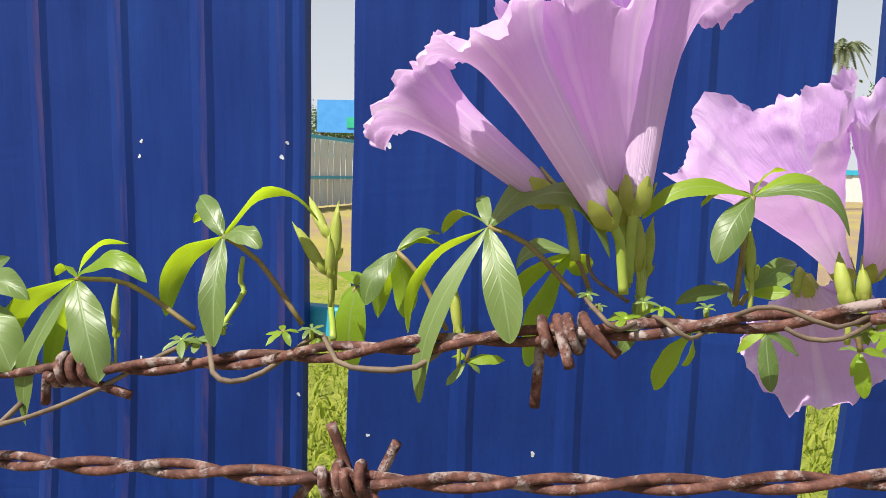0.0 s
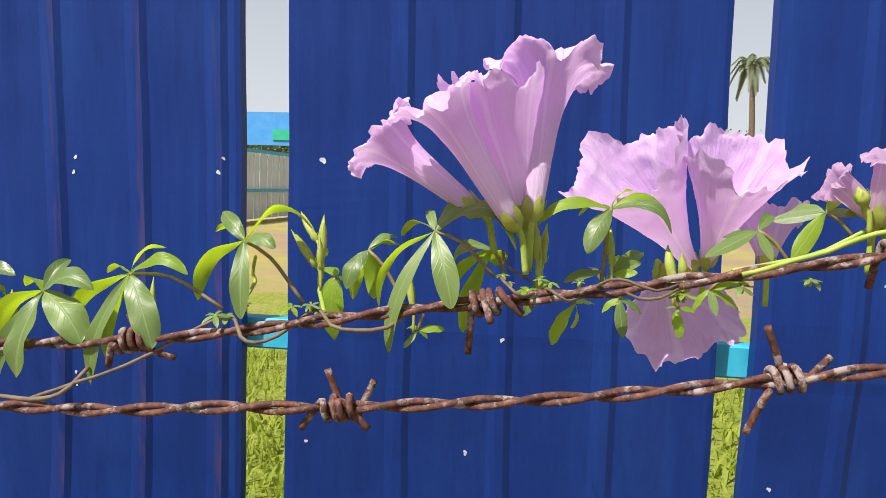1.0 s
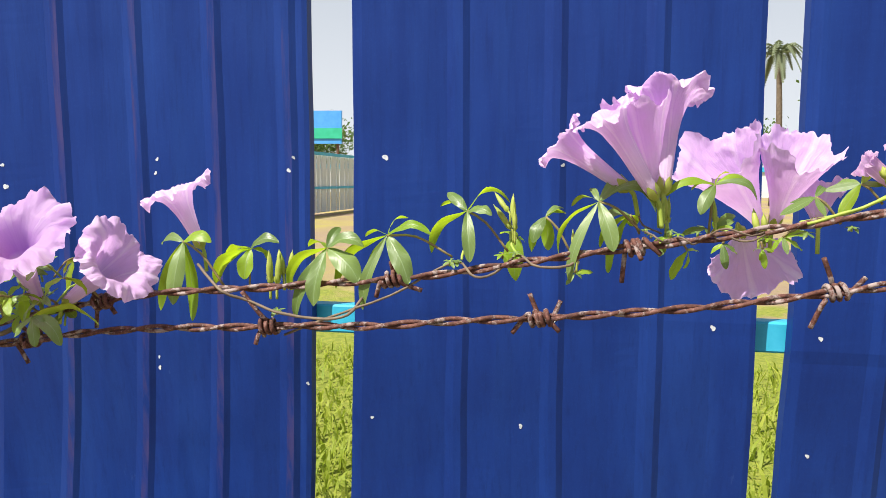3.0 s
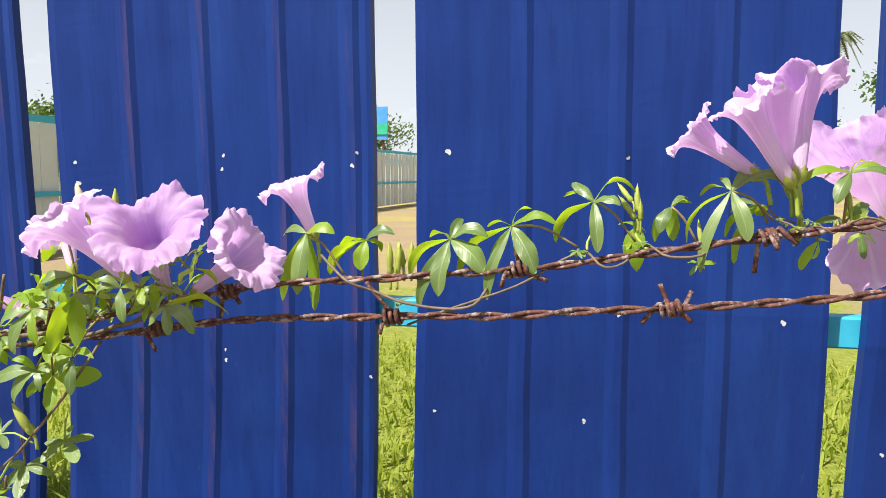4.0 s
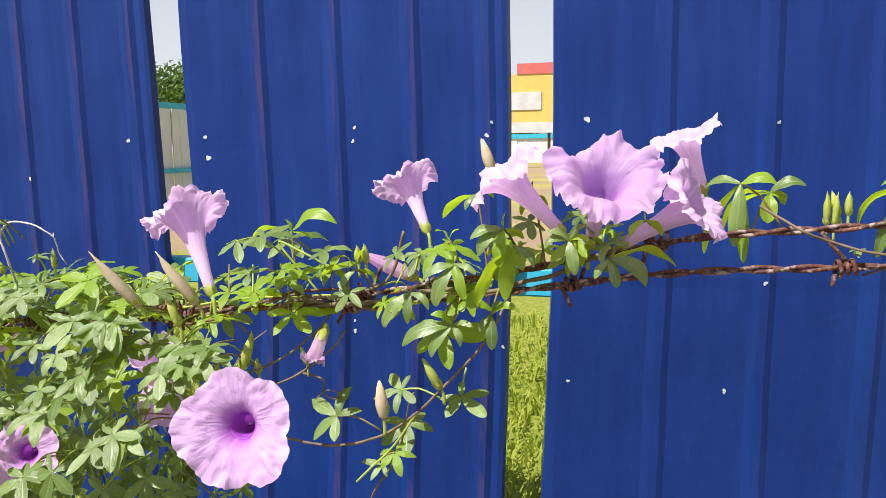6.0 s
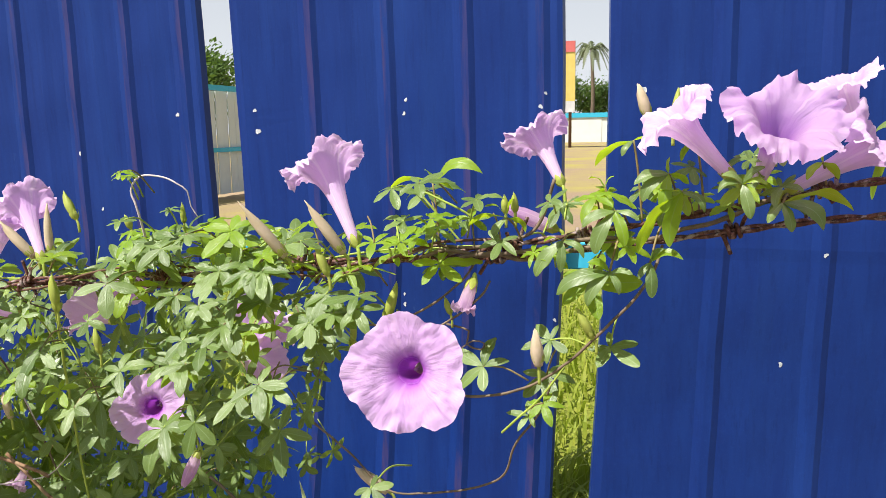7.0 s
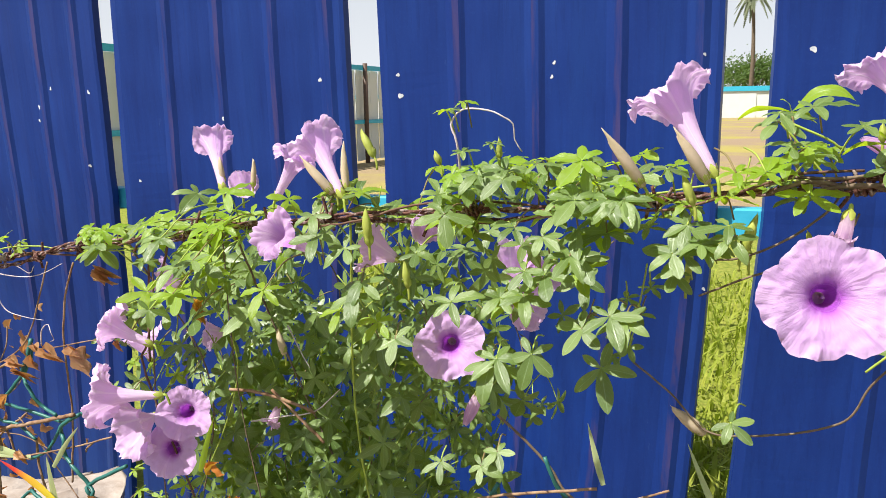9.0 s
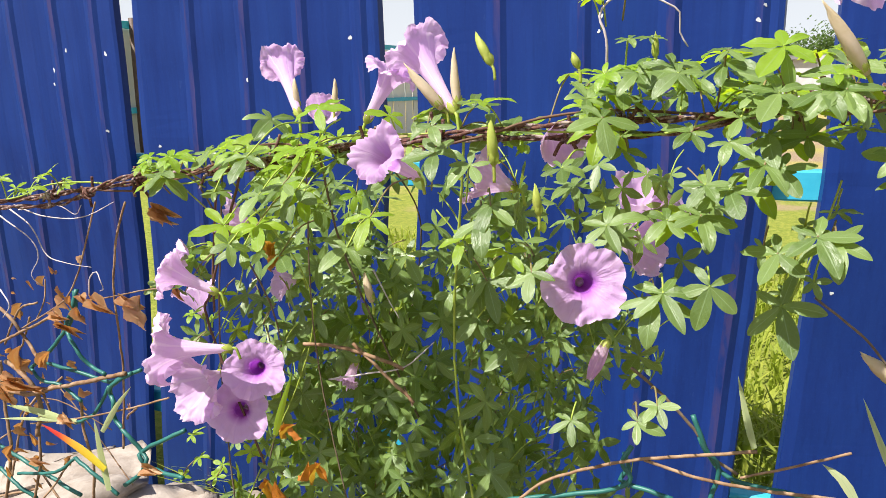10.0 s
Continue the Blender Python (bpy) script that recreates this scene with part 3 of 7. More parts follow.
def tree(x, y, h, spread, seed, leaves=5200):
    rnd = random.Random(seed)
    t = thing("tree", (x, y, 0), "green leafy tree beyond the lot's fence", "tree", "trees beyond the lot")
    verts, faces = [], []
    trunk = spline([(x, y, -0.1), (x + 0.1 * spread, y, h * 0.3), (x - 0.05 * spread, y, h * 0.6), (x, y, h * 0.92)], h / 14)
    tube(trunk, lambda f: 0.035 * h * (1 - 0.85 * f), 8, verts, faces)
    tips = []
    for i in range(9):
        a = rnd.uniform(0, 6.28)
        s = trunk[int(len(trunk) * rnd.uniform(0.3, 0.85))]
        e = Vector((x + math.cos(a) * spread * rnd.uniform(0.5, 0.9), y + math.sin(a) * spread * rnd.uniform(0.5, 0.9), h * rnd.uniform(0.5, 0.95)))
        limb = spline([s, s.lerp(e, 0.5) + Vector((0, 0, 0.06 * h)), e], h / 14)
        tube(limb, lambda f: 0.014 * h * (1 - 0.8 * f), 6, verts, faces)
        tips += [limb[-1], limb[len(limb) // 2]]
    under("trunk", mesh_data("trunk", verts, faces, BARK), t, I4)
    verts, faces = [], []
    for i in range(leaves):
        c = rnd.choice(tips) + Vector((rnd.gauss(0, 1), rnd.gauss(0, 1), rnd.gauss(0, 0.7))) * spread * 0.19
        n = Vector((rnd.gauss(0, 1), rnd.gauss(0, 1), rnd.gauss(0.5, 1))).normalized()
        u = n.orthogonal().normalized()
        v = n.cross(u)
        r = h * rnd.uniform(0.015, 0.034)
        b = len(verts)
        verts += [c + u * r, c + v * r * 0.5 + n * r * 0.1, c - u * r, c - v * r * 0.5 + n * r * 0.1]
        faces.append((b, b + 1, b + 2, b + 3))
    under("crown", mesh_data("crown", verts, faces, FOLIAGE, smooth=False), t, I4)


def palm(x, y, h, r, seed):
    rnd = random.Random(seed)
    t = thing("palm_tree", (x, y, 0), "tall thin palm tree far beyond the lot", "palm tree", "palms beyond the lot")
    trunk = spline([(x, y, -0.1), (x + 0.15, y, h * 0.5), (x, y, h)], h / 12)
    verts, faces = tube(trunk, lambda f: 0.16 * (1.2 - 0.5 * f), 8)
    under("trunk", mesh_data("trunk", verts, faces, BARK), t, I4)
    top = trunk[-1]
    for i in range(23):
        a = i * 2.4 + rnd.uniform(-0.5, 0.5)
        up = rnd.uniform(-0.5, 0.9)
        d = Vector((math.cos(a), math.sin(a), 0))
        rib = spline([top, top + d * r * 0.5 + Vector((0, 0, r * 0.35 * up + 0.1 * r)), top + d * r + Vector((0, 0, r * (up - 0.75)))], r / 10)
        verts, faces = [], []
        tube(rib, 0.03, 4, verts, faces)
        for j in range(2, len(rib)):
            q = rib[j]
            f = (rib[j] - rib[j - 1]).normalized()
            s = f.cross(Vector((0, 0, 1))).normalized()
            for sg in (-1, 1):
                L = r * 0.26 * (1.15 - j / len(rib))
                e = q + s * sg * L + f * L * 0.5 - Vector((0, 0, L * 0.5))
                b = len(verts)
                verts += [q, q + f * 0.13 * r, e]
                faces.append((b, b + 1, b + 2))
        under("frond", mesh_data("frond", verts, faces, FROND_HAZED, smooth=False), t, I4)


for args in [(-11.5, 12.3, 2.35, 1.3, 1), (-12, 9.0, 2.1, 1.2, 2), (-13.6, 17.8, 3.3, 1.7, 3), (-17, 20, 2.8, 2.0, 4), (-9.5, 68, 5.2, 3.0, 5), (-13.2, 71, 5.2, 3.0, 6), (-3, 72, 5.5, 4.0, 7),
             (4, 70, 5.4, 4.0, 8), (11, 70, 6.0, 4.5, 9), (21, 66, 9, 4.5, 10), (-24, 66, 6, 4.5, 11)]:
    tree(*args)
palm(-3.2, 66, 8.6, 1.35, 1)
palm(8.8, 40, 7.2, 1.15, 2)
palm(-8.6, 64, 7.2, 1.4, 3)


# ---- lush grass behind the hoarding ----
def grass():
    rnd = random.Random(5)
    verts, faces = [], []
    for i in range(15000):
        y = 1.26 + 3.6 * rnd.random() ** 1.6
        x = rnd.uniform(-1.0, 0.45) * (0.9 + y * 0.55)
        h = rnd.uniform(0.05, 0.2) * (1.25 if y < 2.2 else 0.8)
        a = rnd.uniform(0, 6.28)
        lean = Vector((math.cos(a), math.sin(a), 0)) * h * rnd.uniform(0.2, 1.0)
        w = Vector((-math.sin(a), math.cos(a), 0)) * rnd.uniform(0.003, 0.009)
        p = Vector((x, y, -0.02))
        b = len(verts)
        verts += [p - w, p + w, p + lean * 0.4 + Vector((0, 0, h * 0.65)) + w * 0.8, p + lean * 0.4 + Vector((0, 0, h * 0.65)) - w * 0.8, p + lean + Vector((0, 0, h * 0.85))]
        faces += [(b, b + 1, b + 2, b + 3), (b + 3, b + 2, b + 4)]
    ob = new("grass", mesh_data("grass", verts, faces, GRASS, smooth=False))
    tagged(ob, "lush yellow-green grass growing behind the hoarding", "grass", kind="stuff")


grass()


# ---- barbed wire ----
def barbed_wire(points, barbs, label, seed):
    """Two rusty strands twisted together, with four-point barbs at the given x."""
    rnd = random.Random(seed)
    path = spline(points, 0.0022)
    t = thing("barbed_wire", path[0], label, "barbed wire", "barbed wires")
    run = [0.0]
    for a, b in zip(path, path[1:]):
        run.append(run[-1] + (b - a).length)
    for s in range(2):
        line = []
        for q, r in zip(path, run):
            a = r / 0.031 * 2 * math.pi + s * math.pi + 1.1 * noise.noise(Vector((r * 9, seed, 0)))
            off = 0.00085 * (1 + 0.5 * noise.noise(Vector((r * 30, s * 5, seed))))
            line.append(q + Vector((0, math.cos(a), math.sin(a))) * off + Vector((0, 0, 0.0006 * noise.noise(Vector((r * 22, seed, 3))))))
        v, f = tube(line, 0.00078, 8)
        under("strand", mesh_data("strand", v, f, RUST), t, I4)
    for bx, tips in barbs:
        i = min(range(len(path)), key=lambda j: abs(path[j].x - bx))
        c = path[i]
        d = (path[min(i + 3, len(path) - 1)] - path[i - 3]).normalized()
        n1 = Vector((0, 1, 0))
        n1 = (n1 - d * n1.dot(d)).normalized()
        n2 = d.cross(n1)
        if n2.z < 0:
            n1, n2 = -n1, -n2
        for s, (up, down) in enumerate(tips):
            pts = []
            turns = 1.6
            a0 = rnd.uniform(0, 6.28)
            r = 0.0024
            start = c + d * (-0.0025 + 0.0035 * s)
            for j in range(25):
                a = a0 + turns * 2 * math.pi * j / 24
                pts.append(start + d * 0.0036 * j / 24 + (n1 * math.cos(a) + n2 * math.sin(a)) * r)
            head = pts[0] + d * up[0] + n2 * up[1] + n1 * up[2]
            tail = pts[-1] + d * down[0] + n2 * down[1] + n1 * down[2]
            full = spline([head, head.lerp(pts[0], 0.75), *pts[1:-1:2], tail.lerp(pts[-1], 0.75), tail], 0.0009)
            v, f = tube(full, 0.00082, 7)
            under("barb", mesh_data("barb", v, f, RUST), t, I4)
    return t


def ends(rnd):
    """The two ends of both wires of a barb: along the wire, up, across."""
    return [((rnd.uniform(-0.005, -0.002), 0.008 * rnd.uniform(0.7, 1.1), rnd.uniform(-0.002, 0.002)), (rnd.uniform(-0.004, 0.002), -0.007 * rnd.uniform(0.6, 1.1), rnd.uniform(-0.003, 0.001))),
            ((rnd.uniform(0.0, 0.003), 0.009 * rnd.uniform(0.6, 1.1), rnd.uniform(-0.002, 0.002)), (rnd.uniform(0.001, 0.005), -0.008 * rnd.uniform(0.6, 1.1), rnd.uniform(-0.003, 0.001)))]


rw = random.Random(11)
Y = 0.222
upper_wire = [(1.6, Y, 1.33), (0.6, Y, 1.175), (0.3, Y, 1.132), (0.16, Y, 1.1105), (0.109, Y, 1.1012), (0.067, Y, 1.0945), (0.029, Y, 1.0882), (-0.014, Y, 1.0815), (-0.046, Y, 1.078), (-0.092, Y, 1.0745),
              (-0.117, Y, 1.071), (-0.162, Y, 1.0612), (-0.2, Y, 1.0532), (-0.281, Y, 1.0392), (-0.363, Y, 1.0292), (-0.412, Y, 1.0258), (-0.48, Y, 1.0208), (-0.553, Y, 1.0112), (-0.59, Y, 1.0068),
              (-0.655, Y, 0.9955), (-0.75, Y, 0.9818), (-0.8, Y, 0.975), (-1.2, Y, 0.93), (-2.4, Y, 0.9)]
lower_wire = [(1.6, Y, 1.34), (0.6, Y, 1.17), (0.3, Y, 1.112), (0.161, Y, 1.0878), (0.128, Y, 1.082), (0.085, Y - 0.002, 1.0755), (0.037, Y - 0.005, 1.0708), (0.006, Y - 0.004, 1.0682), (-0.026, Y - 0.002, 1.0645),
              (-0.058, Y, 1.063), (-0.117, Y, 1.059), (-0.162, Y, 1.0525), (-0.2, Y, 1.0465), (-0.237, Y, 1.0412), (-0.286, Y + 0.004, 1.0372), (-0.34, Y + 0.005, 1.0335), (-0.4, Y + 0.006, 1.0205),
              (-0.47, Y + 0.005, 1.0175), (-0.55, Y - 0.004, 1.0135), (-0.6, Y + 0.005, 1.0015), (-0.68, Y - 0.005, 0.9955), (-0.75, Y + 0.004, 0.976), (-0.83, Y - 0.003, 0.968), (-1.2, Y, 0.92), (-2.4, Y, 0.89)]
barbed_wire(upper_wire, [(0.4, ends(rw)), (0.31, ends(rw)), (0.23, ends(rw)), (0.149, ends(rw)),
                         (0.066, [((-0.004, -0.0045, 0.0), (0.001, 0.004, 0.002)), ((-0.001, -0.004, 0.003), (0.0022, -0.0095, -0.002))]),
                         (-0.013, [((-0.006, -0.003, -0.002), (-0.002, 0.004, 0.002)), ((0.0, 0.005, 0.002), (0.003, -0.006, -0.002))]),
                         *[(x, ends(rw)) for x in (-0.125, -0.21, -0.242, -0.33, -0.415, -0.5, -0.592, -0.68, -0.748, -0.84)]], "rusty twisted barbed wire with four-point barbs and vines", 1)
barbed_wire(lower_wire, [(0.4, ends(rw)), (0.31, ends(rw)), (0.215, ends(rw)),
                         (0.129, [((-0.007, 0.005, -0.002), (-0.001, -0.003, -0.003)), ((0.002, 0.009, 0.001), (0.005, -0.009, -0.002))]),
                         (0.037, [((-0.0035, 0.0065, -0.001), (-0.006, -0.007, 0.0)), ((0.003, 0.0095, 0.0), (0.006, -0.007, -0.002))]),
                         (-0.06, [((0.0, 0.002, 0.002), (0.002, -0.006, -0.002)), ((0.008, 0.011, 0.001), (0.001, -0.004, 0.001))]),
                         (-0.156, [((-0.002, 0.004, 0.002), (0.0, -0.003, 0.001)), ((0.001, 0.004, 0.003), (-0.002, -0.0085, -0.002))]),
                         *[(x, ends(rw)) for x in (-0.25, -0.345, -0.44, -0.535, -0.63, -0.72, -0.81)]], "rusty twisted barbed wire sagging below its twin", 2)


# ---- morning glory parts ----
def leaflet_mesh(seed, material, crumple=0.0):
    """One elliptic leaflet with a blunt tip, one unit long and one wide, gently folded along its midrib; a dead one is crumpled."""
    rnd = random.Random(seed)
    nu, nv = 13, 6
    arch, fold = rnd.uniform(-0.02, 0.1), rnd.uniform(0.05, 0.34)
    p, q = rnd.uniform(0.75, 1.0), rnd.uniform(0.62, 0.85)
    top = (p / (p + q)) ** p * (q / (p + q)) ** q
    skew, wave = rnd.uniform(-0.05, 0.05), rnd.uniform(0.0, 0.03)
    droop = rnd.uniform(-0.02, 0.12)
    ph = rnd.uniform(0, 6)
    verts, faces, uvs = [], [], []
    for i in range(nu + 1):
        s = 0.5 - 0.5 * math.cos(math.pi * i / nu)
        w = max(0.012, 0.5 * s ** p * (1 - s) ** q / top)
        for j in range(nv + 1):
            c = j / nv * 2 - 1
            z = arch * 4 * s * (1 - s) - droop * s ** 3 + fold * abs(c) ** 1.3 * w * 0.4 - 0.06 * abs(c) ** 2 * w + wave * math.sin(s * 15 + ph + (1.5 if c > 0 else 0)) * abs(c) ** 2
            v = Vector((s, c * w + skew * 4 * s * (1 - s), z))
            if crumple:
                v += noise.noise_vector(v * 3.1 + Vector((seed * 1.7, 0, 0))) * crumple * s
                v.z += crumple * (1.6 * abs(c) ** 1.5 * w * 2 - 0.9 * s * s)
                v.y *= 1 - 0.45 * crumple
            verts.append(v)
            uvs.append((s, j / nv))
    for i in range(nu):
        for j in range(nv):
            a = i * (nv + 1) + j
            faces.append((a, a + nv + 1, a + nv + 2, a + 1))
    return mesh_data("leaflet", verts, faces, material, uvs)


LEAFLETS = {m.name: [leaflet_mesh(s + 20 * i, m, 0.32 if m is LEAF_DRY else 0.2 if m is LEAF_YELLOW else 0.0) for s in range(9)] for i, m in enumerate((LEAF, LEAF_YOUNG_BACKLIT, LEAF_DRY, LEAF_YELLOW))}


def leaflet_pose(hub, tip, width, face):
    d = tip - hub
    x = d.normalized()
    z = face - x * face.dot(x)
    z = z.normalized() if z.length > 1e-5 else x.orthogonal().normalized()
    y = z.cross(x)
    m = Matrix((x, y, z)).transposed().to_4x4()
    return Matrix.Translation(hub) @ m @ Matrix.Diagonal((d.length, d.length * width, d.length, 1))


def petiole(vine, root, hub, radius, material):
    root, hub = Vector(root), Vector(hub)
    mid = root.lerp(hub, 0.55) + Vector((0, 0, 0.12 * (hub - root).length))
    v, f = tube(spline([root, mid, hub], 0.003), radius, 6)
    m = Matrix.Translation(hub)
    return under("leaf", mesh_data("petiole", [q - hub for q in v], f, material), vine, m)


def leaf(vine, root, hub, tips, width, seed, material=None):
    """A palmate leaf whose leaflets reach from the hub to the given tips."""
    rnd = random.Random(seed)
    material = material or LEAF
    ob = petiole(vine, root, hub, 0.00042, PETIOLE)
    hub = Vector(hub)
    centre = sum((Vector(t) for t in tips), Vector()) / len(tips)
    for t in tips:
        t = Vector(t)
        out = (t - centre).normalized()
        face = Vector((0.0, -0.6, 0.7)) + out * 0.55 + Vector((rnd.uniform(-0.5, 0.5), rnd.uniform(-0.3, 0.3), 0))
        # some leaflets are coloured as if the sun shone through them
        backlit = rnd.random() < 0.42
        me = rnd.choice(LEAFLETS[(LEAF_YOUNG_BACKLIT if backlit and material is LEAF else material).name])
        under("leaflet", me, ob, leaflet_pose(hub, t, width * rnd.uniform(0.8, 1.0), face))
    return ob


def broad_leaf(vine, root, hub, leaflets, seed):
    """A palmate leaf seen close: each leaflet has its tip, its width, how high it arches, and shows its upper side (g) or its lit underside (y)."""
    rnd = random.Random(seed)
    ob = petiole(vine, root, hub, 0.00046, PETIOLE)
    hub = Vector(hub)
    nu, nv = 18, 8
    for tip, width, arch, side in leaflets:
        tip = Vector(tip)
        d = tip - hub
        L = d.length
        along = d.normalized()
        face = Vector((rnd.uniform(-0.25, 0.25), -0.75, 0.66)) if side == "g" else Vector((rnd.uniform(-0.35, 0.05), 0.42, 0.85))
        up = face - along * face.dot(along)
        up = up.normalized() if up.length > 0.15 else along.orthogonal().normalized()
        rise = Vector((0, 0, 1)) - along * along.z
        cross = up.cross(along)
        p, q = rnd.uniform(0.7, 0.9), rnd.uniform(0.55, 0.7)
        top = (p / (p + q)) ** p * (q / (p + q)) ** q
        fold, ph, wave = rnd.uniform(-0.1, 0.5), rnd.uniform(0, 6), rnd.uniform(0.03, 0.08)
        verts, faces, uvs = [], [], []
        for i in range(nu + 1):
            s = 0.5 - 0.5 * math.cos(math.pi * i / nu)
            w = max(width * 0.015, 0.44 * width * s ** p * (1 - s) ** q / top)
            mid = d * s + rise * (arch + 0.04) * L * 4 * s * (1 - s) * (0.6 + 0.8 * s) + up * 0.07 * L * math.sin(math.pi * s)
            for j in range(nv + 1):
                c = j / nv * 2 - 1
                lift = fold * abs(c) ** 1.4 * w - 0.16 * c * c * w + wave * width * math.sin(s * 13 + ph + (1.7 if c > 0 else 0)) * c * c
                # the blade bulges between its side veins
                lift += 0.012 * width * math.sin((s - abs(c) * 0.12) * 50) * abs(c) * (1 - abs(c))
                verts.append(mid + cross * (c * w) + up * lift)
                uvs.append((s, j / nv))
        for i in range(nu):
            for j in range(nv):
                a = i * (nv + 1) + j
                faces.append((a, a + nv + 1, a + nv + 2, a + 1))
        # y leaflets are coloured lime for light through the blade
        me = mesh_data("leaflet", verts, faces, LEAF_YOUNG_BACKLIT if side == "y" or rnd.random() < 0.2 else LEAF, uvs)
        under("leaflet", me, ob, Matrix.Translation(hub))
    return ob


def fan(vine, root, hub, radius, facing, spin, count, seed, material=None):
    """A palmate leaf spread round its hub: facing is the way of its upper side, spin where its longest leaflet points (degrees)."""
    rnd = random.Random(seed)
    n = Vector(facing).normalized()
    east = Vector((1, 0, 0)) - n * n.x
    east.normalize()
    north = n.cross(east)
    hub = Vector(hub)
    mat = material or (LEAF_YOUNG_BACKLIT if rnd.random() < 0.24 else LEAF)
    ob = petiole(vine, root, hub, 0.0004, STEM_GREEN if rnd.random() < 0.6 else PETIOLE)
    spread = radians(rnd.uniform(250, 300)) if count >= 5 else radians(200)
    cup = rnd.uniform(-0.08, 0.22)
    for i in range(count):
        f = i / (count - 1) - 0.5
        a = radians(spin) + f * spread + rnd.uniform(-0.1, 0.1)
        r = radius * (1.0 - 0.55 * abs(f) * 1.2) * rnd.uniform(0.88, 1.08)
        d = east * math.cos(a) + north * math.sin(a)
        tip = hub + d * r - n * r * (rnd.uniform(-0.1, 0.14) + cup) - Vector((0, 0, 0.05 * r))
        me = rnd.choice(LEAFLETS[mat.name])
        under("leaflet", me, ob, leaflet_pose(hub, tip, rnd.uniform(0.31, 0.46), n + d * rnd.uniform(-0.1, 0.2)))
    return ob


STYLES = {  # rim reach along the axis, ruffle, fold depth
    "trumpet": (1.07, 0.22, 0.14), "cup": (1.06, 0.2, 0.14), "open": (0.98, 0.26, 0.24),
    "face": (1.0, 0.14, 0.07), "wilted": (0.9, 0.34, 0.3), "rolled": (1.0, 0.1, 0.25)}


BLOOMS = []


def hides_bloom(q):
    """Whether a leaf at q would hang in front of an open flower or keep the sun from it."""
    for m, r in BLOOMS:
        d = q - m
        if (d - SUN_WAY * d.dot(SUN_WAY)).length < r * 0.7 + 0.006 and d.dot(SUN_WAY) > 0:
            return True
    return any((q.x - m.x) ** 2 + (q.z - m.z) ** 2 < (r + 0.009) ** 2 and q.y < m.y + 0.012 for m, r in BLOOMS)


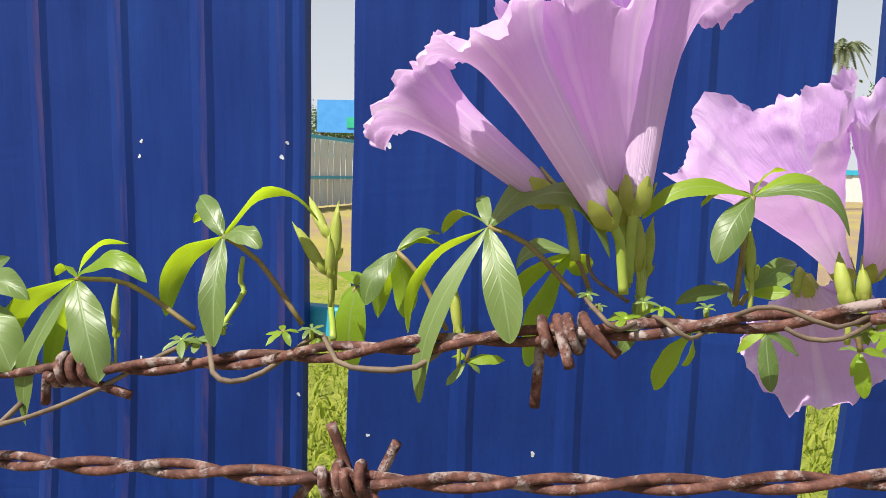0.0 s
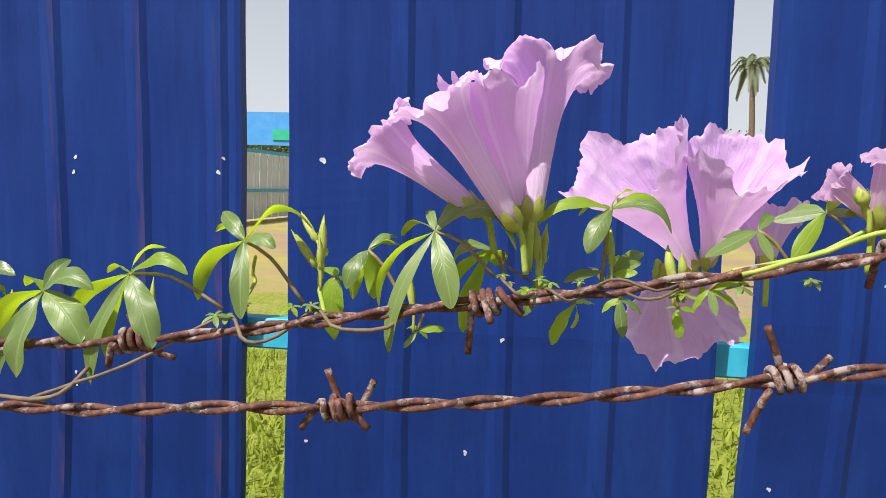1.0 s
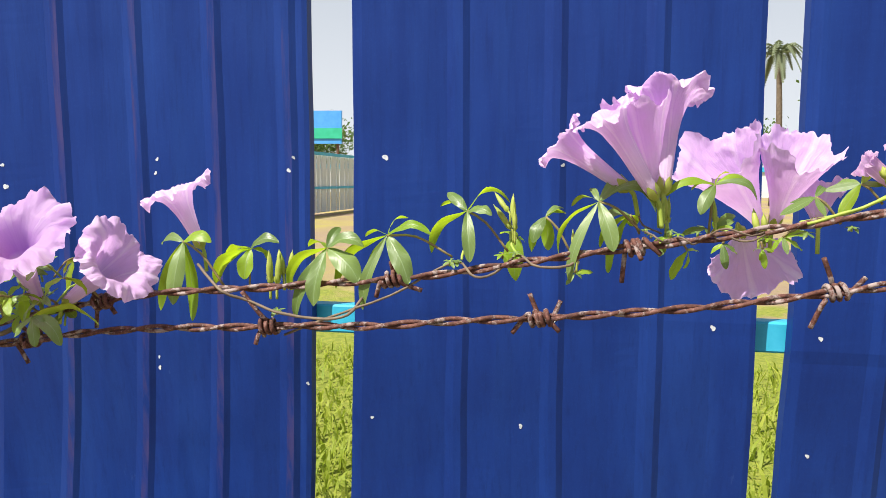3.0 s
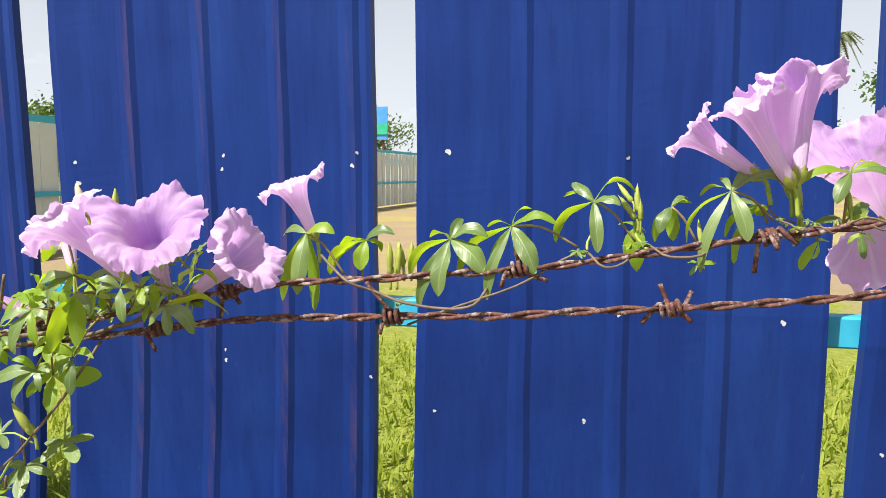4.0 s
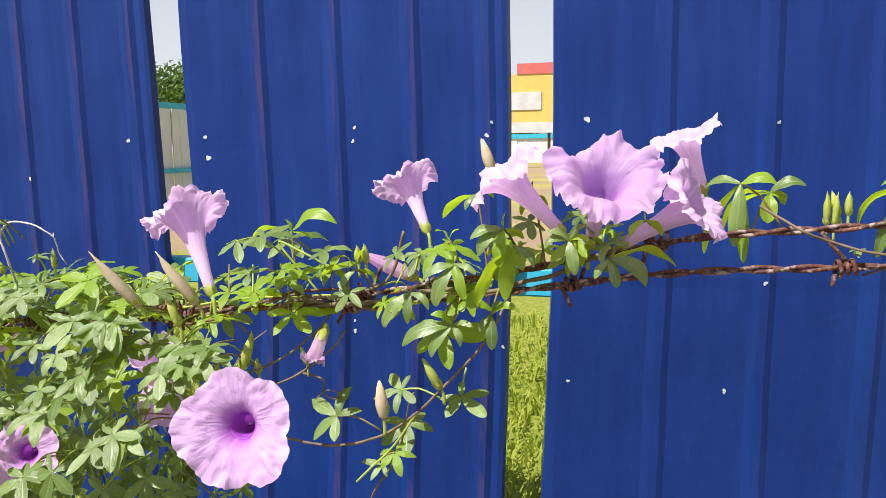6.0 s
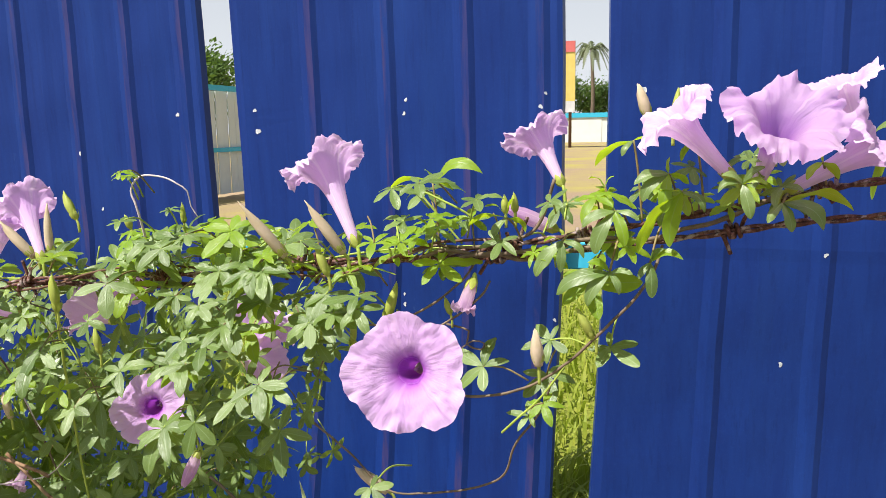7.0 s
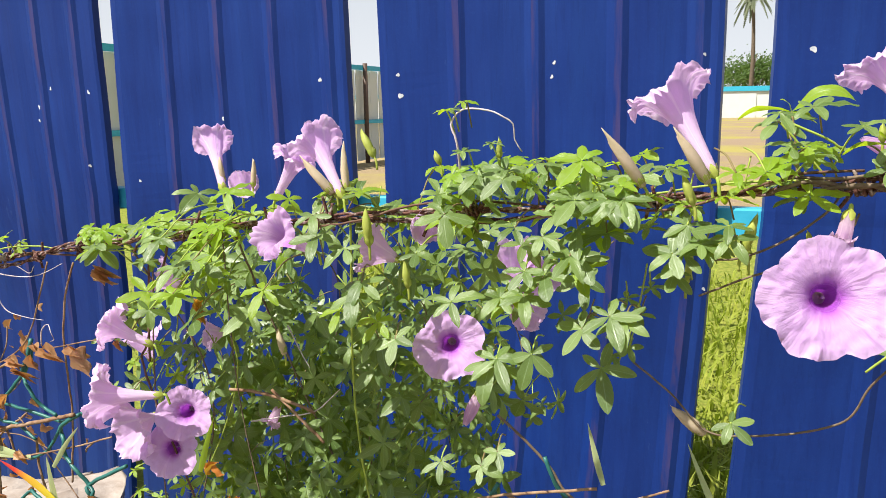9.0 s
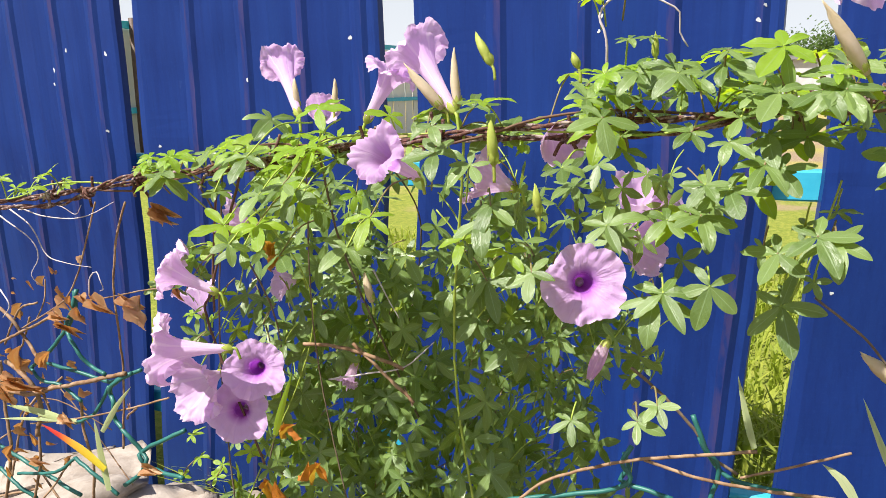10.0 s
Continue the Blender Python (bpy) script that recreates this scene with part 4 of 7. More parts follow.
def bloom(vine, base, mouth, rim, style, seed):
    """A funnel flower: tube from base, flaring to a ruffled rim round mouth."""
    rnd = random.Random(seed)
    base, mouth = Vector(base), Vector(mouth)
    BLOOMS.append((mouth, rim))
    axis = mouth - base
    L = axis.length
    reach, ruffle, folds = STYLES[style]
    nu, nv = 150, 30
    rim *= 1.13 if style in ("trumpet", "cup", "open") else 1.0
    ph = [rnd.uniform(0, 6.28) for _ in range(8)]
    p0, p1, p2, p3 = (0.0, 0.0021), (0.76, max(0.0036, rim * 0.185)), (1.0, rim * 0.29), (reach, rim)
    if style == "cup":
        p1, p2 = (0.34, 0.0034), (0.7, rim * 0.62)
    if style == "rolled":
        p1, p2, p3 = (0.35, 0.0042), (0.75, 0.0036), (1.0, 0.0012)
    if style == "face":
        p1, p2 = (0.95, 0.0036), (0.93, rim * 0.3)
    crisp = 0.45 if style == "face" else 1.0
    verts, faces, uvs = [], [], []
    m = axis.to_track_quat("Z", "Y").to_matrix()
    sag = m.inverted() @ Vector((0, 0, -1))
    for j in range(nv + 1):
        t = j / nv
        b0, b1, b2, b3 = (1 - t) ** 3, 3 * t * (1 - t) ** 2, 3 * t * t * (1 - t), t ** 3
        a = b0 * p0[0] + b1 * p1[0] + b2 * p2[0] + b3 * p3[0]
        r = b0 * p0[1] + b1 * p1[1] + b2 * p2[1] + b3 * p3[1]
        edge = max(0.0, (t - 0.55) / 0.45)
        for i in range(nu):
            th = 2 * math.pi * i / nu
            star = math.cos(5 * th)
            rr = r * (1 + folds * 0.5 * star * t * (1 - 0.45 * edge))
            big = math.sin(2 * th + ph[0]) * 0.5 + math.sin(3 * th + ph[1]) * 0.6
            warp = 0.6 * noise.noise(Vector((math.cos(th) * 1.5 + seed, math.sin(th) * 1.5, 0.3)))
            # uneven ruffles, wide ones with smaller ones on them
            ring = Vector((math.cos(th), math.sin(th), 0.0))
            fine = 1.3 * noise.noise(ring * 2.3 + Vector((0, 0, seed * 1.3))) + 1.15 * noise.noise(ring * 5.5 + Vector((0, 0, seed * 2.1))) + 0.45 * noise.noise(ring * 12 + Vector((0, 0, seed)))
            pleat = 1.2 * noise.noise(ring * 7 + Vector((0, 0, seed * 0.7)))
            lobe = 1 - 0.09 * edge ** 3 * (1 if style != "face" else 1.9) * (1 - abs(math.sin(2.5 * th)))
            rr *= lobe * (1 + ruffle * edge ** 2 * (0.26 * big + 0.2 * crisp * fine))
            z = a * L + ruffle * rim * edge ** 1.5 * (0.5 * big + 0.66 * max(crisp, 0.3) * fine * edge)
            rr *= 1 + 0.006 * crisp * edge ** 7 * (noise.noise(ring * 19) + math.sin(41 * th + 9 * warp))
            z += rim * 0.03 * crisp * edge ** 6 * noise.noise(ring * 15 + Vector((0, 0, seed)))
            z += rim * 0.013 * max(crisp, 0.4) * pleat * edge ** 0.6
            # the very rim curls back
            if style in ("trumpet", "cup", "open"):
                curl = max(0.0, (t - 0.74) / 0.26) ** 2 * max(0.1, 1.1 + 1.5 * noise.noise(ring * 2.0 + Vector((0, 3, seed * 1.9))))
                z -= rim * (0.07 if style == "open" else 0.17) * curl
                rr *= 1 - 0.05 * curl
            q = Vector((rr * math.cos(th), rr * math.sin(th), z))
            cr = noise.noise_vector(q * 260 + Vector((seed * 3.3, 0, 0)))
            q += cr * rim * (0.025 + 0.035 * edge * crisp + 0.11 * (style == "wilted")) * t
            # sharp little creases towards the rim
            crease = abs(noise.noise(q * 170 + Vector((0, 0, seed)))) + 0.5 * abs(noise.noise(q * 380 + Vector((seed, 0, 0))))
            q.z += rim * 0.16 * (0.4 + 0.6 * crisp) * edge * (crease - 0.3)
            q += noise.noise_vector(q * 90 + Vector((0, seed * 1.7, 0))) * rim * (0.08 + 0.3 * (style == "wilted") - 0.05 * (style == "face")) * t * t
            q += sag * rim * 0.04 * t * t
            verts.append(q)
            uvs.append((i / nu, t))
    for j in range(nv):
        for i in range(nu):
            a, b = j * nu + i, j * nu + (i + 1) % nu
            faces.append((a, b, b + nu, a + nu))
    faces.append(tuple(range(nu))[::-1])
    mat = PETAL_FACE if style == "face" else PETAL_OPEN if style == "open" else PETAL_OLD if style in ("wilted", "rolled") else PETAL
    M = Matrix.Translation(base) @ m.to_4x4()
    me = mesh_data("corolla", verts, faces, mat, None)
    layer = me.uv_layers.new(name="UVMap")
    flat = []
    for f in faces:
        us = [uvs[k][0] for k in f]
        wrap = max(us) - min(us) > 0.5
        for k in f:
            flat += [uvs[k][0] + (1 if wrap and uvs[k][0] < 0.5 else 0), uvs[k][1]]
    layer.data.foreach_set("uv", flat)
    fl = under("flower", me, vine, M, {"face": "open lilac flower with a deep purple heart", "wilted": "wilting crumpled lilac flower", "rolled": "rolled faded pink flower"}.get(style, "lilac funnel flower with a ruffled rim"))
    if style == "face":
        v, f, q = [], [], []
        rows = 10
        for j in range(rows + 1):
            k0 = (1 + j) * nu
            for i in range(0, nu, 5):
                p = verts[k0 + i]
                v.append(Vector((p.x * 0.97, p.y * 0.97, p.z + 0.0002)))
                q.append((i / nu, j / rows))
        c = nu // 5
        for j in range(rows):
            for i in range(c):
                a, b = j * c + i, j * c + (i + 1) % c
                f.append((a, b, b + c, a + c))
        under("throat", mesh_data("throat", v, f, THROAT, q), fl, M, "deep purple throat")
    # calyx of five overlapping sepals and a short stalk
    v, f = [], []
    for k in range(5):
        a = k * 2 * math.pi / 5 + ph[0]
        o = Vector((math.cos(a), math.sin(a), 0))
        s = Vector((-math.sin(a), math.cos(a), 0))
        b = len(v)
        for j, (h, rad, w) in enumerate(((-0.0022, 0.0009, 0.0008), (-0.0004, 0.0023, 0.0014), (0.0016, 0.0026, 0.0013), (0.0034, 0.0029, 0.0003))):
            for c in (-1, 0, 1):
                v.append(o * (rad - 0.0003 * abs(c)) + s * w * c + Vector((0, 0, h)))
        for j in range(3):
            for c in range(2):
                p = b + j * 3 + c
                f.append((p, p + 1, p + 4, p + 3))
    tube([Vector((0, 0, -0.0022)), Vector((0, 0, -0.0003))], lambda t: 0.0009 + 0.0011 * t, 8, v, f)
    under("calyx", mesh_data("calyx", v, f, SEPAL), fl, M, "green calyx")
    down = m.inverted() @ Vector((0, 0, -1))
    st_path = spline([(0, 0, -0.0015), (0, 0, -0.004), tuple(Vector((0, 0, -0.006)) + down * 0.006)], 0.001)
    v, f = tube(st_path, 0.0008, 6)
    under("pedicel", mesh_data("pedicel", v, f, STEM_GREEN), fl, M)
    if style == "face":
        v, f = tube([Vector((0, 0, L * 0.2)), Vector((0.0003, 0, L * 0.48))], lambda t: 0.00022 + 0.0003 * (t > 0.85), 6)
        under("pistil", mesh_data("pistil", v, f, STAMEN), fl, M, "pale pistil")
    return fl


def bud(vine, base, tip, width, kind):
    """A closed spindle bud in its calyx."""
    base, tip = Vector(base), Vector(tip)
    ax = tip - base
    L = ax.length
    m = ax.to_track_quat("Z", "Y").to_matrix().to_4x4()
    M = Matrix.Translation(base) @ m
    r = width / 2 * (0.86 if kind == "pale" else 1.1 if width < 0.003 else 0.82)
    n = 14
    path = [Vector((0.05 * L * math.sin(i / n * 2.2), 0, L * i / n)) for i in range(n + 1)]
    prof = (lambda f: r * max(0.08, (math.sin(math.pi * min(1, f * 0.8 + 0.2)) ** 0.8))) if kind == "pale" else (lambda f: r * max(0.1, math.sin(math.pi * (f * 0.86 + 0.12)) ** 1.1))
    v, f = tube(path, prof, 12)
    v = [q * (1 + 0.05 * math.sin(5 * math.atan2(q.y, q.x) + q.z * 300)) if abs(q.x) + abs(q.y) > 1e-6 else q for q in v]
    b = under("bud", mesh_data("bud", v, f, BUD_PALE if kind == "pale" else SEPAL), vine, M, "pale pink closed bud" if kind == "pale" else "small green bud")
    v, f = [], []
    for k in range(5):
        a = k * 2 * math.pi / 5
        o = Vector((math.cos(a), math.sin(a), 0))
        s = Vector((-math.sin(a), math.cos(a), 0))
        q = len(v)
        for h, rad, w in ((-0.1 * r, r * 0.35, r * 0.2), (0.7 * r, r * 0.88, r * 0.5), (1.5 * r, r * 1.08, r * 0.45), (2.3 * r, r * 1.1, r * 0.05)):
            for c in (-1, 0, 1):
                v.append(o * (rad - 0.1 * r * abs(c)) + s * w * c + Vector((0, 0, h)))
        for j in range(3):
            for c in range(2):
                p = q + j * 3 + c
                f.append((p, p + 1, p + 4, p + 3))
    down = m.to_3x3().inverted() @ Vector((0, 0, -1))
    tube(spline([(0, 0, 0.3 * r), (0, 0, -1.2 * r), tuple(Vector((0, 0, -1.6 * r)) + down * 0.0035)], 0.001), min(0.0007, r * 0.4), 6, v, f)
    under("calyx", mesh_data("calyx", v, f, SEPAL), b, M)
    return b


STEM_MATS = {"stem": STEM, "green": STEM_GREEN, "dark": STEM_DARK, "tendril": STEM, "dead": DEAD, "pvc": PVC, "thread": THREAD}


def stem(vine, points, radius, kind):
    path = spline(points, 0.0025)
    path = [q + noise.noise_vector(q * 140) * radius * 0.5 for q in path]
    if kind in ("tendril", "thread"):
        v, f = tube(path, lambda t: radius * (1.1 - 0.6 * t), 6)
    else:
        v, f = tube(path, lambda t: radius * (1 + (0.04 if kind == "pvc" else 0.18) * noise.noise(Vector((t * 37, radius * 1e4, 0)))), 8)
    return under({"tendril": "tendril", "thread": "tendril", "pvc": "mesh_wire", "dead": "twig"}.get(kind, "stem"), mesh_data("stem", v, f, STEM_MATS[kind]), vine, I4)


vine_a = thing("morning_glory_vine", (0.07, 0.225, 1.08), "green morning glory vine with lilac flowers on barbed wire", "vine", "morning glory vines")
vine_b = thing("morning_glory_vine", (-0.16, 0.222, 1.06), "flowering morning glory vine twined along rusty barbed wire", "vine", "morning glory vines")
vine_c = thing("morning_glory_vine", (-0.42, 0.222, 1.02), "dense leafy morning glory vine hanging from barbed wire", "vine", "morning glory vines")
vine_e = thing("morning_glory_vine", (-0.75, 0.23, 0.98), "thin morning glory runners with small leaves on barbed wire", "vine", "morning glory vines")
twigs = thing("dead_vine", (-0.95, 0.3, 0.8), "brown dead vine with curled dry leaves over torn mesh", "dead vine")
mesh_end = thing("chain_link_fence", (-0.75, 0.24, 0.75), "torn edge of green plastic-coated chain-link mesh", "chain-link fence")


def dry(base, tip, width, seed, material=LEAF_DRY):
    """A dead leaf that hangs folded and curled."""
    rnd = random.Random(seed)
    base, tip = Vector(base), Vector(tip)
    for k in range(2):
        off = Vector((rnd.uniform(-1, 1), rnd.uniform(-1, 1), rnd.uniform(-1, 1))) * (tip - base).length * 0.12 * k
        under("dry_leaf", rnd.choice(LEAFLETS[material.name]), twigs, leaflet_pose(base, base.lerp(tip, 0.75) + off, width * rnd.uniform(0.6, 0.9), Vector((rnd.gauss(0, 1.0), -0.8, 0.5))), "curled orange dry leaf")


def blade(base, mid, tip, w, material=BLADE, label="long pale green grass blade rising beside the mesh"):
    path = spline([base, mid, tip], 0.006)
    v, f, uv = [], [], []
    n = len(path)
    for i, q in enumerate(path):
        s = i / (n - 1)
        ww = w * (0.55 + 0.45 * min(1, s * 3)) * (1 - s) ** 0.6
        way = path[min(i + 1, n - 1)] - path[max(i - 1, 0)]
        side = Vector((way.z, 0.3 * way.length, -way.x)).normalized()
        for c in (-1, 0, 1):
            v.append(q + side * (ww * c) + Vector((0, 0.3 * ww * abs(c), 0)))
            uv.append((s, (c + 1) / 2))
    for i in range(n - 1):
        for c in range(2):
            a = i * 3 + c
            f.append((a, a + 1, a + 4, a + 3))
    ob = new("grass_blade", mesh_data("grass_blade", v, f, material, uv))
    tagged(ob, label, "grass blade", "grass blades by the mesh")



# flower cluster where the two wires run apart
bloom(vine_a, (0.0620, 0.2289, 1.1139), (0.0412, 0.2290, 1.1292), 0.0099, 'trumpet', 501)
bloom(vine_a, (0.071, 0.2214, 1.1117), (0.0554, 0.2155, 1.1367), 0.0103, 'trumpet', 502)
bloom(vine_a, (0.0749, 0.2289, 1.1135), (0.0768, 0.2380, 1.1465), 0.0134, 'trumpet', 503)
bloom(vine_a, (0.0728, 0.233, 1.1120), (0.0645, 0.230, 1.1435), 0.0112, 'cup', 1)
bloom(vine_a, (0.1191, 0.292, 1.098), (0.0974, 0.274, 1.1279), 0.0167, 'cup', 2)
bloom(vine_a, (0.1215, 0.282, 1.1), (0.1258, 0.268, 1.1305), 0.0145, 'cup', 3)
bloom(vine_a, (0.1096, 0.285, 1.0969), (0.1176, 0.3, 1.081), 0.0160, 'cup', 4)
bloom(vine_a, (0.1367, 0.28, 1.1006), (0.1372, 0.285, 1.1147), 0.0098, 'cup', 5)
bloom(vine_a, (0.1482, 0.238, 1.1146), (0.1498, 0.236, 1.1291), 0.0064, 'wilted', 6)
bloom(vine_a, (0.1482, 0.242, 1.1163), (0.1391, 0.24, 1.1234), 0.0058, 'wilted', 7)
broad_leaf(vine_a, (0.0674, 0.225, 1.0995), (0.054, 0.225, 1.109), [((0.059, 0.219, 1.093), 0.0061, 0.06, 'g'), ((0.045, 0.222, 1.082), 0.0042, 0.12, 'g'), ((0.041, 0.229, 1.091), 0.0029, 0.2, 'y'), ((0.064, 0.233, 1.115), 0.0041, 0.12, 'g'), ((0.072, 0.221, 1.106), 0.0049, 0.3, 'g'), ((0.051, 0.233, 1.113), 0.0026, 0.05, 'g'), ((0.045, 0.233, 1.107), 0.003, 0.12, 'y')], 8)
broad_leaf(vine_a, (0.0242, 0.226, 1.0915), (0.01, 0.226, 1.105), [((0.012, 0.22, 1.088), 0.0052, 0.06, 'g'), ((0.002, 0.232, 1.111), 0.0044, 0.0, 'g'), ((0.019, 0.221, 1.104), 0.0045, 0.08, 'g'), ((0.024, 0.232, 1.108), 0.0042, 0.3, 'y'), ((-0.003, 0.23, 1.09), 0.005, 0.2, 'y'), ((-0.001, 0.235, 1.106), 0.0032, 0.05, 'y')], 9)
broad_leaf(vine_a, (0.005, 0.226, 1.0892), (-0.018, 0.226, 1.096), [((-0.009, 0.22, 1.08), 0.0076, 0.05, 'g'), ((-0.002, 0.223, 1.097), 0.0042, 0.14, 'g'), ((-0.012, 0.232, 1.102), 0.0033, 0.2, 'y'), ((-0.026, 0.223, 1.07), 0.0047, 0.14, 'g'), ((-0.026, 0.229, 1.075), 0.0039, 0.1, 'y'), ((-0.038, 0.23, 1.076), 0.0052, 0.16, 'y'), ((-0.028, 0.233, 1.095), 0.0026, 0.06, 'y')], 10)
broad_leaf(vine_a, (-0.0253, 0.226, 1.0794), (-0.04, 0.226, 1.091), [((-0.037, 0.232, 1.098), 0.0041, 0.05, 'g'), ((-0.026, 0.224, 1.092), 0.006, 0.14, 'g'), ((-0.027, 0.221, 1.08), 0.0092, 0.06, 'g'), ((-0.043, 0.22, 1.071), 0.0075, 0.05, 'g'), ((-0.051, 0.224, 1.066), 0.0052, 0.1, 'g'), ((-0.056, 0.23, 1.075), 0.0056, 0.2, 'y'), ((-0.049, 0.232, 1.091), 0.005, 0.1, 'y')], 22)
broad_leaf(vine_a, (0.0452, 0.238, 1.0901), (0.036, 0.238, 1.103), [((0.032, 0.234, 1.094), 0.0053, 0.14, 'g'), ((0.037, 0.241, 1.091), 0.0054, 0.05, 'y'), ((0.042, 0.244, 1.106), 0.0029, 0.1, 'g'), ((0.043, 0.242, 1.104), 0.0027, 0.1, 'y'), ((0.031, 0.244, 1.09), 0.0048, 0.1, 'y')], 12)
broad_leaf(vine_a, (0.0685, 0.244, 1.0973), (0.065, 0.244, 1.104), [((0.056, 0.242, 1.101), 0.0042, 0.15, 'g'), ((0.055, 0.247, 1.092), 0.0049, 0.12, 'y'), ((0.058, 0.247, 1.083), 0.0059, 0.06, 'y'), ((0.067, 0.247, 1.1), 0.0055, 0.05, 'y')], 14)
broad_leaf(vine_a, (0.0906, 0.236, 1.0983), (0.092, 0.236, 1.115), [((0.076, 0.232, 1.111), 0.0039, 0.1, 'g'), ((0.087, 0.231, 1.105), 0.0054, 0.05, 'g'), ((0.097, 0.24, 1.119), 0.0022, 0.06, 'y'), ((0.104, 0.24, 1.115), 0.0032, 0.14, 'g'), ((0.105, 0.233, 1.11), 0.0035, 0.2, 'g'), ((0.085, 0.24, 1.113), 0.0028, 0.06, 'y')], 11)
broad_leaf(vine_a, (-0.0812, 0.23, 1.0757), (-0.096, 0.228, 1.092), [((-0.098, 0.223, 1.069), 0.0072, 0.05, 'g'), ((-0.084, 0.226, 1.092), 0.0057, 0.12, 'g'), ((-0.094, 0.23, 1.062), 0.0054, 0.05, 'y'), ((-0.108, 0.232, 1.065), 0.005, 0.1, 'y'), ((-0.108, 0.234, 1.09), 0.0046, 0.08, 'g')], 23)
broad_leaf(vine_a, (-0.0881, 0.268, 1.0702), (-0.083, 0.258, 1.087), [((-0.084, 0.254, 1.075), 0.0076, 0.05, 'g'), ((-0.07, 0.256, 1.09), 0.0058, 0.12, 'g'), ((-0.077, 0.261, 1.082), 0.0059, 0.1, 'y'), ((-0.1, 0.261, 1.072), 0.0078, 0.12, 'y'), ((-0.096, 0.263, 1.083), 0.006, 0.08, 'y')], 24)
leaf(vine_a, (0.0221, 0.248, 1.0846), (0.0254, 0.248, 1.0951), [(0.0247, 0.248, 1.0785), (0.0195, 0.254, 1.0832), (0.0281, 0.252, 1.0931), (0.0179, 0.258, 1.0961)], 0.44, 13, LEAF_YOUNG_BACKLIT)
leaf(vine_a, (0.0749, 0.229, 1.094), (0.0758, 0.229, 1.0964), [(0.0739, 0.226, 1.0913), (0.0722, 0.229, 1.0961), (0.0784, 0.233, 1.0979), (0.0761, 0.231, 1.0985), (0.0733, 0.229, 1.0938)], 0.4, 15)
leaf(vine_a, (0.083, 0.246, 1.0943), (0.0852, 0.246, 1.0917), [(0.0797, 0.246, 1.0813), (0.0849, 0.25, 1.085), (0.0899, 0.252, 1.0908)], 0.4, 16)
leaf(vine_a, (0.095, 0.23, 1.0972), (0.0943, 0.23, 1.0956), [(0.0953, 0.227, 1.0877), (0.0905, 0.23, 1.0924), (0.0993, 0.232, 1.0921), (0.0934, 0.235, 1.0934), (0.0989, 0.236, 1.0938)], 0.4, 17)
leaf(vine_a, (0.1057, 0.228, 1.0968), (0.1064, 0.228, 1.0943), [(0.1069, 0.226, 1.0882), (0.1055, 0.228, 1.0906), (0.1039, 0.231, 1.0936), (0.1104, 0.231, 1.0934)], 0.34, 18)
leaf(vine_a, (0.0913, 0.242, 1.0974), (0.0903, 0.242, 1.0999), [(0.0822, 0.238, 1.0983), (0.0881, 0.246, 1.1011), (0.0908, 0.238, 1.0976)], 0.42, 19)
leaf(vine_a, (0.0919, 0.24, 1.0978), (0.093, 0.24, 1.0997), [(0.1007, 0.246, 1.1051), (0.0999, 0.242, 1.1028), (0.0986, 0.238, 1.1006), (0.0948, 0.246, 1.1036)], 0.36, 20)
leaf(vine_a, (0.0478, 0.25, 1.0865), (0.0464, 0.25, 1.0821), [(0.0435, 0.247, 1.078), (0.0491, 0.25, 1.0802), (0.0532, 0.253, 1.0826), (0.0427, 0.254, 1.0822)], 0.4, 21)
leaf(vine_a, (0.1318, 0.236, 1.1025), (0.1236, 0.236, 1.1112), [(0.1123, 0.233, 1.1049), (0.1166, 0.24, 1.1098), (0.1256, 0.231, 1.105), (0.1279, 0.242, 1.115), (0.1293, 0.236, 1.107)], 0.36, 25)
leaf(vine_a, (0.1454, 0.24, 1.1091), (0.1385, 0.24, 1.1156), [(0.1312, 0.236, 1.1049), (0.1444, 0.245, 1.1232), (0.146, 0.242, 1.1154), (0.1281, 0.244, 1.1131), (0.1323, 0.25, 1.115)], 0.36, 26)
leaf(vine_a, (0.1181, 0.236, 1.1003), (0.1142, 0.236, 1.0978), [(0.1155, 0.234, 1.0922), (0.1105, 0.236, 1.0928), (0.1214, 0.238, 1.0939), (0.1231, 0.239, 1.0994)], 0.4, 27)
leaf(vine_a, (0.1592, 0.24, 1.1058), (0.1595, 0.24, 1.1), [(0.1517, 0.24, 1.1002), (0.1522, 0.238, 1.0981), (0.155, 0.236, 1.0966), (0.157, 0.243, 1.1028), (0.1609, 0.237, 1.0962)], 0.34, 28)
leaf(vine_a, (0.161, 0.244, 1.0761), (0.1612, 0.244, 1.0742), [(0.1556, 0.244, 1.0729), (0.1585, 0.247, 1.0759), (0.1574, 0.241, 1.072), (0.1637, 0.246, 1.0759), (0.1627, 0.242, 1.0732)], 0.38, 29)
stem(vine_a, [(0.1676, 0.24, 1.1003), (0.1615, 0.24, 1.0959), (0.1593, 0.24, 1.0931), (0.1595, 0.242, 1.0837), (0.1607, 0.243, 1.0744), (0.163, 0.243, 1.0642), (0.1652, 0.243, 1.0578), (0.1669, 0.243, 1.0526), (0.1643, 0.243, 1.0521), (0.1627, 0.243, 1.0533)], 0.00046, 'tendril')
stem(vine_a, [(0.1504, 0.238, 1.1143), (0.1408, 0.236, 1.1091), (0.1326, 0.23, 1.1065), (0.1234, 0.226, 1.1047), (0.116, 0.222, 1.1035)], 0.00053, 'green')
